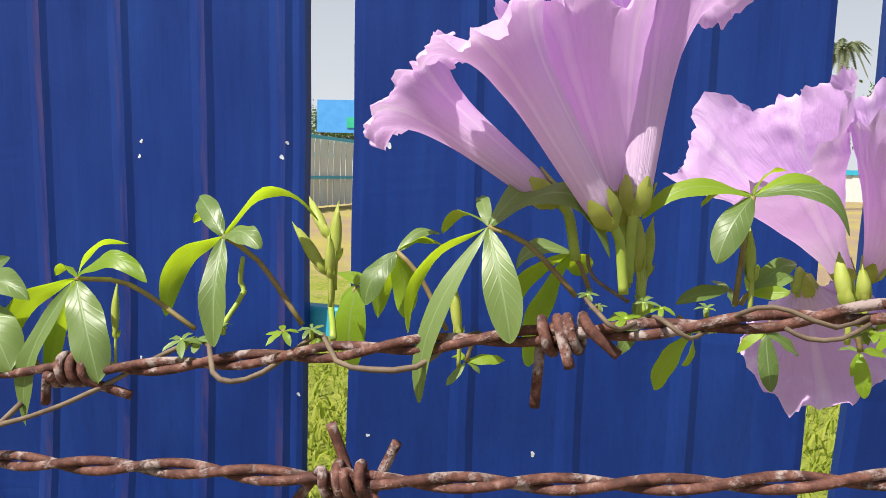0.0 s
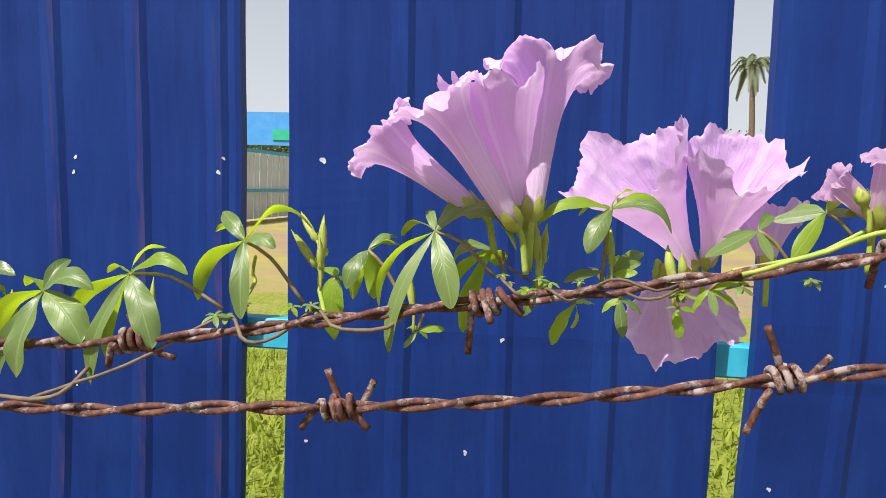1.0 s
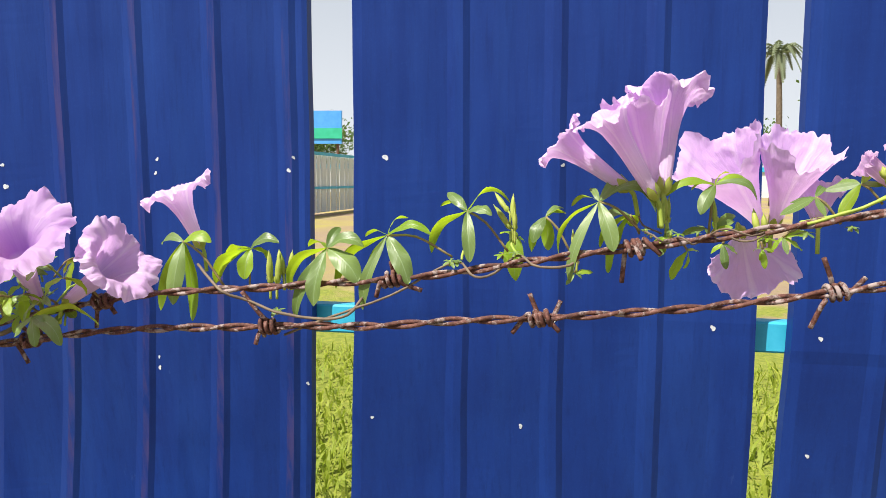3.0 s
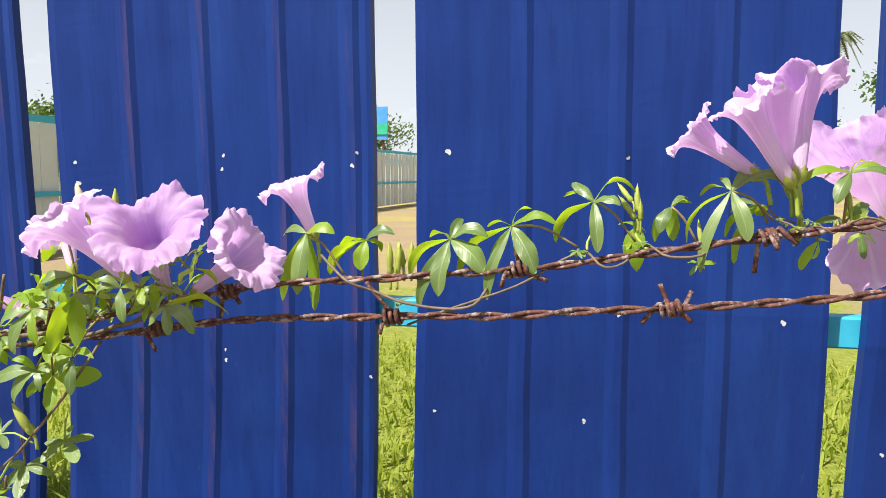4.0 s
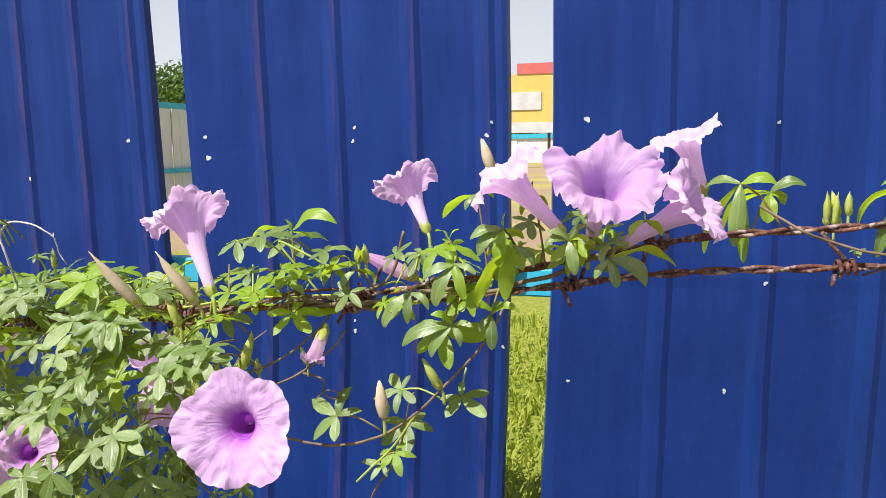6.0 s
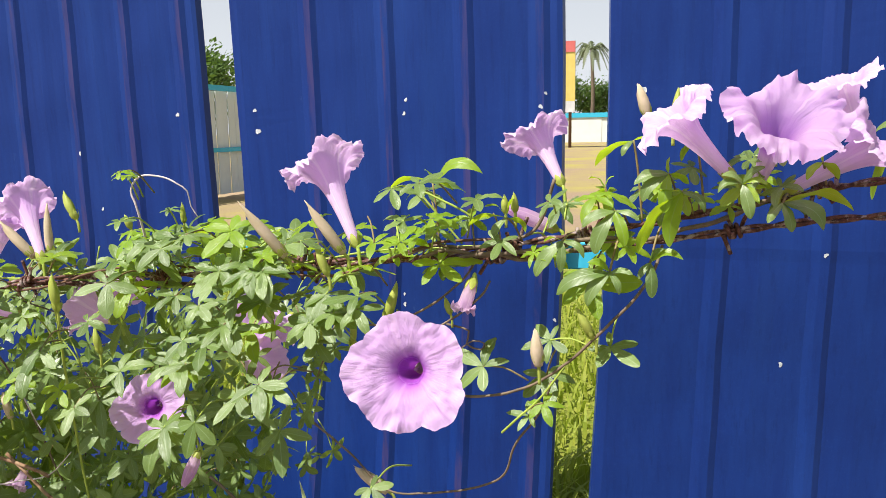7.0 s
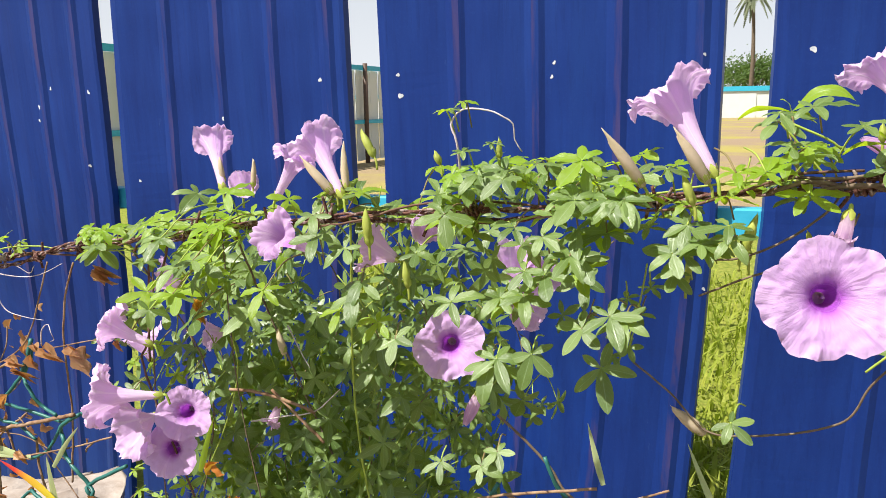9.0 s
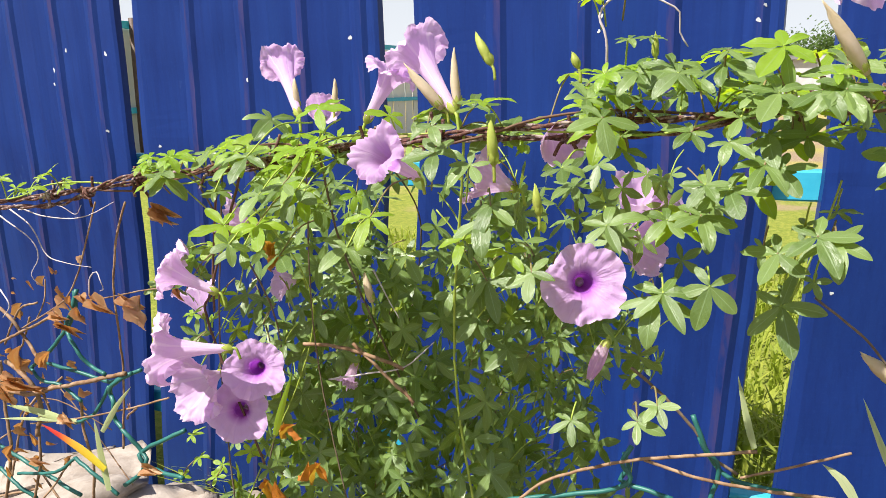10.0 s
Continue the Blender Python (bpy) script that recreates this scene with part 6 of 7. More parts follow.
bloom(vine_c, (-0.5878, 0.29, 0.877), (-0.5896, 0.282, 0.865), 0.0075, 'wilted', 125)
bloom(vine_c, (-0.4285, 0.256, 0.9181), (-0.4349, 0.25, 0.901), 0.0044, 'rolled', 126)
bud(vine_c, (-0.3319, 0.192, 1.0422), (-0.3472, 0.184, 1.0651), 0.0056, 'pale')
bud(vine_c, (-0.3071, 0.196, 1.0438), (-0.3202, 0.19, 1.0651), 0.0056, 'pale')
bud(vine_c, (-0.5528, 0.25, 0.9284), (-0.5565, 0.25, 0.9445), 0.0054, 'pale')
bud(vine_c, (-0.3074, 0.236, 0.9217), (-0.3224, 0.232, 0.9344), 0.0071, 'pale')
bud(vine_c, (-0.4943, 0.232, 1.0312), (-0.4962, 0.236, 1.0569), 0.0051, 'pale')
bud(vine_c, (-0.4792, 0.236, 1.0497), (-0.4873, 0.238, 1.0644), 0.0056, 'green')
bud(vine_c, (-0.4992, 0.226, 1.0307), (-0.5154, 0.222, 1.0503), 0.0062, 'pale')
bud(vine_c, (-0.6067, 0.27, 1.0299), (-0.608, 0.27, 1.0467), 0.0041, 'pale')
bud(vine_c, (-0.581, 0.266, 1.0281), (-0.5803, 0.266, 1.046), 0.0040, 'pale')
bud(vine_c, (-0.4673, 0.206, 1.0076), (-0.4683, 0.206, 1.0272), 0.0058, 'green')
bud(vine_c, (-0.4492, 0.212, 0.9863), (-0.4508, 0.212, 0.9996), 0.0048, 'green')
bud(vine_c, (-0.4368, 0.226, 1.0471), (-0.4396, 0.226, 1.054), 0.0042, 'green')
bud(vine_c, (-0.4055, 0.226, 1.0506), (-0.4056, 0.226, 1.0605), 0.0035, 'green')
bud(vine_c, (-0.2935, 0.206, 1.0135), (-0.2883, 0.206, 1.0305), 0.0055, 'green')
bud(vine_c, (-0.3167, 0.222, 0.9957), (-0.3161, 0.22, 1.0158), 0.0041, 'green')
bud(vine_c, (-0.3117, 0.19, 1.0353), (-0.3163, 0.19, 1.0479), 0.0046, 'green')
bud(vine_c, (-0.2913, 0.216, 1.0092), (-0.292, 0.216, 1.0167), 0.0039, 'green')
bud(vine_c, (-0.2672, 0.214, 1.0161), (-0.2696, 0.214, 1.0237), 0.0033, 'green')
stem(vine_c, [(-0.424, 0.222, 1.038), (-0.423, 0.215, 1.058), (-0.426, 0.215, 1.067), (-0.42, 0.215, 1.074), (-0.407, 0.215, 1.0732), (-0.4, 0.215, 1.0705), (-0.3955, 0.216, 1.067), (-0.3955, 0.218, 1.06), (-0.392, 0.219, 1.054)], 0.0006, 'thread')
stem(vine_c, [(-0.3106, 0.216, 0.9925), (-0.2916, 0.214, 1.0022), (-0.2716, 0.214, 1.011), (-0.2548, 0.214, 1.024), (-0.2509, 0.218, 1.0306)], 0.00048, 'stem')
stem(vine_c, [(-0.3404, 0.226, 0.9568), (-0.3214, 0.228, 0.9413), (-0.3061, 0.232, 0.9246), (-0.2872, 0.234, 0.9243), (-0.2627, 0.232, 0.9311), (-0.248, 0.228, 0.941), (-0.2412, 0.222, 0.9586), (-0.2292, 0.218, 0.9764), (-0.2247, 0.216, 0.9897)], 0.00051, 'stem')
stem(vine_c, [(-0.4143, 0.246, 0.9111), (-0.399, 0.248, 0.8982), (-0.3854, 0.25, 0.8835), (-0.3775, 0.25, 0.872), (-0.3652, 0.25, 0.8647)], 0.00076, 'stem')
stem(vine_c, [(-0.6136, 0.226, 1.0014), (-0.6511, 0.24, 0.9307), (-0.6555, 0.24, 0.9072), (-0.6222, 0.24, 0.8261)], 0.00072, 'dark')
stem(vine_c, [(-0.6286, 0.226, 1.0041), (-0.649, 0.24, 0.9459), (-0.6513, 0.24, 0.9154)], 0.00071, 'dark')
fan(vine_c, (-0.4041, 0.222, 0.9587), (-0.3963, 0.188, 0.9614), 0.0179, (0, -0.62, 0.79), -90, 5, 145, LEAF)
fan(vine_c, (-0.3142, 0.222, 0.9983), (-0.3145, 0.188, 1.0158), 0.0163, (0, -0.6, 0.8), 170, 5, 146, LEAF)
fan(vine_c, (-0.296, 0.222, 1.0121), (-0.298, 0.188, 1.0279), 0.0136, (0, -0.35, 0.94), 200, 5, 147)
fan(vine_c, (-0.3652, 0.222, 1.0161), (-0.3607, 0.188, 1.0323), 0.0137, (0, -0.35, 0.94), 20, 5, 148)
fan(vine_c, (-0.3421, 0.222, 1.0275), (-0.3398, 0.188, 1.0423), 0.0119, (0, -0.35, 0.94), 30, 5, 149)
fan(vine_c, (-0.3785, 0.222, 1.0018), (-0.3729, 0.188, 1.0197), 0.0121, (0, -0.62, 0.79), -40, 5, 150)
fan(vine_c, (-0.4761, 0.222, 0.9941), (-0.4621, 0.188, 0.9932), 0.0168, (0, -0.62, 0.79), -100, 5, 151, LEAF)
fan(vine_c, (-0.457, 0.222, 0.9653), (-0.4448, 0.188, 0.967), 0.0134, (0, -0.62, 0.79), -80, 5, 152, LEAF)
fan(vine_c, (-0.4013, 0.222, 0.9116), (-0.3937, 0.188, 0.9182), 0.0104, (0, -0.62, 0.79), -60, 5, 153, LEAF)
fan(vine_c, (-0.4182, 0.222, 1.0655), (-0.4087, 0.188, 1.0773), 0.0069, (0, -0.35, 0.94), 0, 5, 154)
fan(vine_c, (-0.2787, 0.222, 1.0603), (-0.2822, 0.188, 1.0711), 0.0130, (0, -0.35, 0.94), 10, 5, 155)
fan(vine_c, (-0.2663, 0.222, 1.0626), (-0.2709, 0.188, 1.073), 0.0144, (0, -0.35, 0.94), 0, 5, 156)
fan(vine_c, (-0.2737, 0.222, 1.0465), (-0.2776, 0.188, 1.0586), 0.0116, (0, -0.35, 0.94), 160, 5, 157)
fan(vine_c, (-0.5037, 0.222, 0.9938), (-0.4864, 0.188, 1.0139), 0.0170, (0, -0.62, 0.79), -80, 5, 158)
fan(vine_c, (-0.4864, 0.222, 0.9888), (-0.4708, 0.188, 1.0092), 0.0135, (0, -0.62, 0.79), -120, 5, 159, LEAF)
fan(vine_c, (-0.3598, 0.222, 1.0124), (-0.3556, 0.188, 1.0109), 0.0138, (0, -0.62, 0.79), -60, 5, 160, LEAF)
fan(vine_c, (-0.3228, 0.222, 1.0357), (-0.3222, 0.188, 1.0495), 0.0112, (0, -0.35, 0.94), 60, 5, 161)
fan(vine_c, (-0.4238, 0.222, 0.9882), (-0.4146, 0.185, 0.9881), 0.0157, (0, -0.6, 0.8), 20, 5, 162, LEAF)
fan(vine_c, (-0.3998, 0.222, 0.9612), (-0.3929, 0.185, 0.9639), 0.0172, (0, -0.62, 0.79), -60, 5, 163, LEAF)
fan(vine_c, (-0.3818, 0.222, 0.9655), (-0.3767, 0.185, 0.9679), 0.0147, (0, -0.9, 0.42), -100, 5, 164, LEAF)
fan(vine_c, (-0.3636, 0.222, 1.0085), (-0.3647, 0.215, 1.0021), 0.0165, (0, -0.62, 0.79), -60, 5, 165)
fan(vine_c, (-0.3511, 0.222, 0.9607), (-0.3524, 0.215, 0.9549), 0.0190, (0, -0.9, 0.42), -70, 5, 166, LEAF)
fan(vine_c, (-0.4339, 0.222, 0.9006), (-0.4344, 0.215, 0.8945), 0.0131, (0, -0.62, 0.79), -80, 5, 167, LEAF)
fan(vine_c, (-0.4083, 0.222, 0.9032), (-0.4007, 0.185, 0.9114), 0.0107, (0, -0.62, 0.79), -10, 5, 168, LEAF)
fan(vine_c, (-0.5042, 0.222, 1.0084), (-0.4864, 0.185, 1.0248), 0.0139, (0, -0.62, 0.79), -60, 5, 169)
fan(vine_c, (-0.4796, 0.222, 0.9882), (-0.4649, 0.185, 0.9876), 0.0162, (0, -0.62, 0.79), -70, 5, 170, LEAF)
fan(vine_c, (-0.3174, 0.222, 1.0184), (-0.3186, 0.185, 1.0162), 0.0155, (0, -0.7, 0.7), 10, 5, 171)
fan(vine_c, (-0.3042, 0.222, 1.0064), (-0.3078, 0.185, 1.0207), 0.0139, (0, -0.35, 0.94), 60, 5, 172)
fan(vine_c, (-0.2923, 0.222, 1.0092), (-0.2971, 0.185, 1.0231), 0.0128, (0, -0.62, 0.79), -50, 5, 173)
fan(vine_c, (-0.3854, 0.222, 1.0063), (-0.3799, 0.185, 1.0048), 0.0124, (0, -0.62, 0.79), -120, 5, 174)
fan(vine_c, (-0.2894, 0.222, 0.943), (-0.2935, 0.185, 0.9484), 0.0118, (0, -0.62, 0.79), -40, 5, 175, LEAF)
fan(vine_c, (-0.3478, 0.222, 1.0163), (-0.3467, 0.185, 1.03), 0.0117, (0, -0.35, 0.94), 30, 5, 176)
fan(vine_c, (-0.3689, 0.222, 1.0229), (-0.3656, 0.185, 1.0361), 0.0123, (0, -0.35, 0.94), 10, 5, 177)
fan(vine_c, (-0.379, 0.222, 1.0397), (-0.3746, 0.185, 1.0511), 0.0110, (0, -0.35, 0.94), 20, 5, 178)
fan(vine_c, (-0.4167, 0.222, 1.0446), (-0.4083, 0.185, 1.0558), 0.0087, (0, -0.35, 0.94), 10, 5, 179)
fan(vine_c, (-0.4062, 0.222, 1.0359), (-0.4071, 0.215, 1.0472), 0.0102, (0, -0.35, 0.94), 80, 5, 180)
fan(vine_c, (-0.4248, 0.222, 1.0633), (-0.4252, 0.215, 1.0741), 0.0055, (0, -0.35, 0.94), 0, 5, 181)
fan(vine_c, (-0.3474, 0.23, 0.9776), (-0.3487, 0.24, 0.9662), 0.0098, (0, -0.9, 0.42), -90, 5, 182, LEAF)
fan(vine_c, (-0.3398, 0.23, 0.9713), (-0.3414, 0.225, 0.9632), 0.0080, (0, -0.9, 0.42), -60, 5, 183, LEAF)
fan(vine_c, (-0.3507, 0.23, 0.9659), (-0.3522, 0.24, 0.9539), 0.0080, (0, -0.9, 0.42), -120, 5, 184, LEAF)
fan(vine_c, (-0.3351, 0.23, 0.9874), (-0.3366, 0.225, 0.9793), 0.0083, (0, -0.62, 0.79), -80, 5, 185, LEAF)
fan(vine_c, (-0.3445, 0.23, 0.9936), (-0.3456, 0.24, 0.9829), 0.0092, (0, -0.62, 0.79), -30, 5, 186, LEAF)
fan(vine_c, (-0.334, 0.23, 0.9995), (-0.3348, 0.24, 0.9892), 0.0099, (0, -0.35, 0.94), 20, 5, 187, LEAF)
fan(vine_c, (-0.3592, 0.23, 0.9838), (-0.3606, 0.225, 0.9754), 0.0090, (0, -0.9, 0.42), -90, 5, 188, LEAF)
stem(vine_c, [(-0.3345, 0.226, 1.0032), (-0.3386, 0.235, 0.9841), (-0.3434, 0.24, 0.9666), (-0.3497, 0.24, 0.9493)], 0.00045, 'green')
# broad pale leaves and young bright ones where the vine climbs over the wire
fan(vine_c, (-0.376, 0.22, 1.039), (-0.379, 0.214, 1.051), 0.0141, (-0.1, 0.15, 0.98), -60, 5, 900, LEAF_YOUNG_BACKLIT)
fan(vine_c, (-0.389, 0.22, 1.036), (-0.392, 0.216, 1.048), 0.0107, (-0.1, 0.15, 0.98), 150, 5, 901, LEAF_YOUNG_BACKLIT)
fan(vine_c, (-0.361, 0.22, 1.041), (-0.364, 0.2, 1.037), 0.0128, (0.1, -0.5, 0.85), -60, 6, 902, LEAF)
fan(vine_c, (-0.367, 0.22, 1.032), (-0.37, 0.196, 1.028), 0.0115, (0.1, -0.5, 0.85), -110, 5, 903, LEAF)
fan(vine_c, (-0.358, 0.22, 1.016), (-0.361, 0.188, 1.012), 0.0152, (0.1, -0.5, 0.85), -80, 6, 904, LEAF)
fan(vine_c, (-0.344, 0.22, 1.038), (-0.347, 0.21, 1.05), 0.012, (-0.1, 0.15, 0.98), 20, 5, 905, LEAF_YOUNG_BACKLIT)
fan(vine_c, (-0.311, 0.22, 1.031), (-0.314, 0.192, 1.027), 0.0136, (0.1, -0.5, 0.85), -60, 6, 906, LEAF)
fan(vine_c, (-0.383, 0.22, 1.027), (-0.386, 0.19, 1.023), 0.0122, (0.1, -0.5, 0.85), -120, 5, 907, LEAF)
fan(vine_c, (-0.304, 0.22, 1.023), (-0.307, 0.19, 1.019), 0.0126, (0.1, -0.5, 0.85), -40, 6, 908, LEAF)
fan(vine_c, (-0.409, 0.22, 1.033), (-0.412, 0.214, 1.045), 0.0097, (0, -0.3, 0.95), 60, 5, 909)
fan(vine_c, (-0.403, 0.22, 1.046), (-0.406, 0.216, 1.058), 0.0078, (0, -0.3, 0.95), 70, 5, 910)
fan(vine_c, (-0.426, 0.22, 1.062), (-0.429, 0.216, 1.074), 0.0083, (-0.1, 0.15, 0.98), 150, 5, 911, LEAF_YOUNG_BACKLIT)
fan(vine_c, (-0.43, 0.22, 1.013), (-0.433, 0.188, 1.009), 0.0112, (0.1, -0.5, 0.85), -80, 5, 912, LEAF)
fan(vine_c, (-0.315, 0.22, 1.011), (-0.318, 0.19, 1.007), 0.0113, (0.1, -0.5, 0.85), -100, 5, 913, LEAF)
fan(vine_c, (-0.4, 0.22, 1.029), (-0.403, 0.21, 1.041), 0.0101, (-0.1, 0.15, 0.98), 30, 5, 914, LEAF_YOUNG_BACKLIT)
fan(vine_c, (-0.353, 0.22, 1.031), (-0.356, 0.205, 1.043), 0.0113, (-0.1, 0.15, 0.98), 10, 5, 915, LEAF_YOUNG_BACKLIT)
fan(vine_c, (-0.327, 0.22, 1.026), (-0.33, 0.2, 1.038), 0.0121, (-0.1, 0.15, 0.98), -20, 5, 916, LEAF_YOUNG_BACKLIT)
fan(vine_c, (-0.298, 0.22, 1.026), (-0.301, 0.2, 1.038), 0.0128, (-0.1, 0.15, 0.98), 20, 5, 917, LEAF_YOUNG_BACKLIT)
# leaves, a blade and broken stems round the flower cluster at the thin end
fan(vine_c, (-0.683, 0.259, 0.9448), (-0.689, 0.253, 0.941), 0.0114, (-0.1, -0.5, 0.72), 30, 5, 930, LEAF_YOUNG_BACKLIT)
fan(vine_c, (-0.707, 0.266, 0.9249), (-0.713, 0.26, 0.92), 0.0094, (0.33, -0.5, 0.63), 150, 5, 931)
fan(vine_c, (-0.665, 0.259, 0.9439), (-0.671, 0.253, 0.932), 0.0097, (-0.02, -0.5, 0.89), -50, 5, 932)
fan(vine_c, (-0.66, 0.262, 0.9145), (-0.666, 0.256, 0.905), 0.0087, (-0.21, -0.5, 0.41), 150, 5, 933, LEAF_YOUNG_BACKLIT)
fan(vine_c, (-0.696, 0.262, 0.8793), (-0.702, 0.256, 0.885), 0.0082, (0.22, -0.5, 0.41), 150, 5, 934, LEAF_YOUNG_BACKLIT)
fan(vine_c, (-0.671, 0.255, 0.897), (-0.677, 0.249, 0.889), 0.0091, (0.26, -0.5, 0.49), 150, 5, 935)
fan(vine_c, (-0.657, 0.268, 0.9288), (-0.663, 0.262, 0.919), 0.0111, (0.17, -0.5, 0.94), -50, 5, 936)
fan(vine_c, (-0.659, 0.269, 0.8884), (-0.665, 0.263, 0.884), 0.01, (0.37, -0.5, 0.39), -80, 5, 937)
fan(vine_c, (-0.674, 0.256, 0.8114), (-0.68, 0.25, 0.815), 0.0086, (-0.23, -0.5, 0.98), -50, 5, 938, LEAF_YOUNG_BACKLIT)
fan(vine_c, (-0.674, 0.27, 0.8044), (-0.68, 0.264, 0.795), 0.01, (-0.06, -0.5, 0.88), 150, 5, 939, LEAF_YOUNG_BACKLIT)
fan(vine_c, (-0.683, 0.261, 0.8305), (-0.689, 0.255, 0.826), 0.0076, (0.07, -0.5, 0.93), 30, 5, 940, LEAF_YOUNG_BACKLIT)
fan(vine_c, (-0.658, 0.272, 0.8165), (-0.664, 0.266, 0.822), 0.0106, (-0.18, -0.5, 0.72), 30, 5, 941)
fan(vine_c, (-0.69, 0.257, 0.8085), (-0.696, 0.251, 0.799), 0.0075, (0.37, -0.5, 0.93), 150, 5, 942, LEAF_YOUNG_BACKLIT)
fan(vine_c, (-0.652, 0.256, 0.9578), (-0.658, 0.25, 0.952), 0.0107, (0.11, -0.5, 0.99), -80, 5, 943, LEAF_YOUNG_BACKLIT)
fan(vine_c, (-0.637, 0.26, 0.8191), (-0.643, 0.254, 0.824), 0.0108, (0.28, -0.5, 0.99), -140, 5, 944)
fan(vine_c, (-0.625, 0.261, 0.8092), (-0.631, 0.255, 0.814), 0.0114, (0.32, -0.5, 0.31), -50, 5, 945)
fan(vine_c, (-0.652, 0.269, 0.9137), (-0.658, 0.263, 0.904), 0.01, (-0.36, -0.5, 0.73), -140, 5, 946, LEAF_YOUNG_BACKLIT)
fan(vine_c, (-0.675, 0.262, 0.9116), (-0.681, 0.256, 0.907), 0.0082, (0.04, -0.5, 0.95), -80, 5, 947)
fan(vine_c, (-0.625, 0.264, 0.917), (-0.631, 0.258, 0.905), 0.0115, (-0.15, -0.5, 0.35), 150, 5, 948)
fan(vine_c, (-0.611, 0.265, 0.9061), (-0.617, 0.259, 0.895), 0.0121, (0.38, -0.5, 0.5), -80, 5, 949)
fan(vine_c, (-0.657, 0.257, 0.8078), (-0.663, 0.251, 0.813), 0.0081, (0.29, -0.5, 0.52), -110, 5, 950, LEAF_YOUNG_BACKLIT)
blade((-0.603, 0.225, 0.854), (-0.597, 0.225, 0.872), (-0.589, 0.225, 0.892), 0.0026, LEAF_YOUNG_BACKLIT, 'long green leaf blade in the vine')
stem(twigs, [(-0.606, 0.262, 0.895), (-0.585, 0.262, 0.896), (-0.561, 0.262, 0.893), (-0.541, 0.262, 0.888)], 0.0011, 'dead')
stem(twigs, [(-0.59, 0.262, 0.875), (-0.565, 0.262, 0.882), (-0.541, 0.262, 0.889), (-0.522, 0.262, 0.906)], 0.0006, 'thread')
stem(twigs, [(-0.573, 0.262, 0.899), (-0.55, 0.262, 0.881), (-0.535, 0.262, 0.869)], 0.001, 'dead')
stem(twigs, [(-0.558, 0.262, 0.943), (-0.551, 0.262, 0.93), (-0.543, 0.262, 0.917)], 0.0005, 'thread')
# torn mesh, runners and dry stalks at the thin end
stem(mesh_end, [(-0.7625, 0.243, 0.9182), (-0.7645, 0.24, 0.9065), (-0.7756, 0.243, 0.892)], 0.00145, 'pvc')
stem(mesh_end, [(-0.7717, 0.249, 0.9149), (-0.7695, 0.246, 0.9033), (-0.7818, 0.249, 0.8885)], 0.00147, 'pvc')
stem(mesh_end, [(-0.7752, 0.243, 0.891), (-0.7893, 0.24, 0.8753), (-0.8132, 0.243, 0.8588)], 0.00131, 'pvc')
stem(mesh_end, [(-0.7755, 0.243, 0.8888), (-0.7639, 0.24, 0.8774), (-0.7576, 0.243, 0.8677), (-0.7427, 0.24, 0.8651)], 0.00127, 'pvc')
stem(mesh_end, [(-0.8138, 0.253, 0.8599), (-0.7807, 0.25, 0.8586), (-0.7538, 0.253, 0.854), (-0.7361, 0.25, 0.8618), (-0.7241, 0.253, 0.866)], 0.00130, 'pvc')
stem(mesh_end, [(-0.7232, 0.243, 0.8675), (-0.7369, 0.24, 0.859), (-0.7432, 0.243, 0.8506), (-0.7379, 0.24, 0.8473), (-0.7406, 0.243, 0.8339), (-0.7281, 0.24, 0.8255), (-0.7205, 0.243, 0.8148), (-0.7149, 0.24, 0.8097), (-0.7267, 0.243, 0.7962), (-0.7353, 0.24, 0.7894)], 0.00145, 'pvc')
stem(mesh_end, [(-0.6836, 0.243, 0.8354), (-0.6996, 0.24, 0.8273), (-0.7205, 0.243, 0.8148), (-0.7192, 0.24, 0.8121), (-0.7127, 0.243, 0.8044), (-0.6846, 0.24, 0.8049)], 0.00142, 'pvc')
stem(mesh_end, [(-0.7542, 0.253, 0.8507), (-0.7678, 0.25, 0.83), (-0.79, 0.253, 0.8184)], 0.00114, 'pvc')
stem(mesh_end, [(-0.8132, 0.243, 0.8588), (-0.8016, 0.24, 0.8531), (-0.7854, 0.243, 0.8499), (-0.7662, 0.24, 0.843)], 0.00113, 'pvc')
stem(mesh_end, [(-0.8697, 0.253, 0.7881), (-0.841, 0.25, 0.7825), (-0.8212, 0.253, 0.7728), (-0.7885, 0.25, 0.7665)], 0.00141, 'pvc')
stem(mesh_end, [(-0.8466, 0.248, 0.7726), (-0.804, 0.245, 0.7836), (-0.7878, 0.248, 0.7957)], 0.00118, 'pvc')
stem(mesh_end, [(-0.7878, 0.248, 0.7957), (-0.7681, 0.245, 0.7894), (-0.7507, 0.248, 0.7754)], 0.00134, 'pvc')
stem(mesh_end, [(-0.8803, 0.258, 0.7663), (-0.8581, 0.255, 0.757), (-0.8438, 0.258, 0.7484)], 0.00147, 'pvc')
stem(twigs, [(-0.7145, 0.243, 0.9763), (-0.7213, 0.24, 0.9536), (-0.7307, 0.243, 0.9211), (-0.7268, 0.24, 0.8922), (-0.7298, 0.243, 0.8662), (-0.733, 0.24, 0.816)], 0.00070, 'dead')
stem(twigs, [(-0.7385, 0.243, 0.9752), (-0.7485, 0.24, 0.946), (-0.7613, 0.243, 0.9265), (-0.7727, 0.24, 0.9098), (-0.8174, 0.243, 0.8863)], 0.00054, 'dead')
stem(twigs, [(-0.7624, 0.243, 0.91), (-0.7318, 0.24, 0.9167), (-0.7089, 0.243, 0.922), (-0.6788, 0.24, 0.9283)], 0.00043, 'dead')
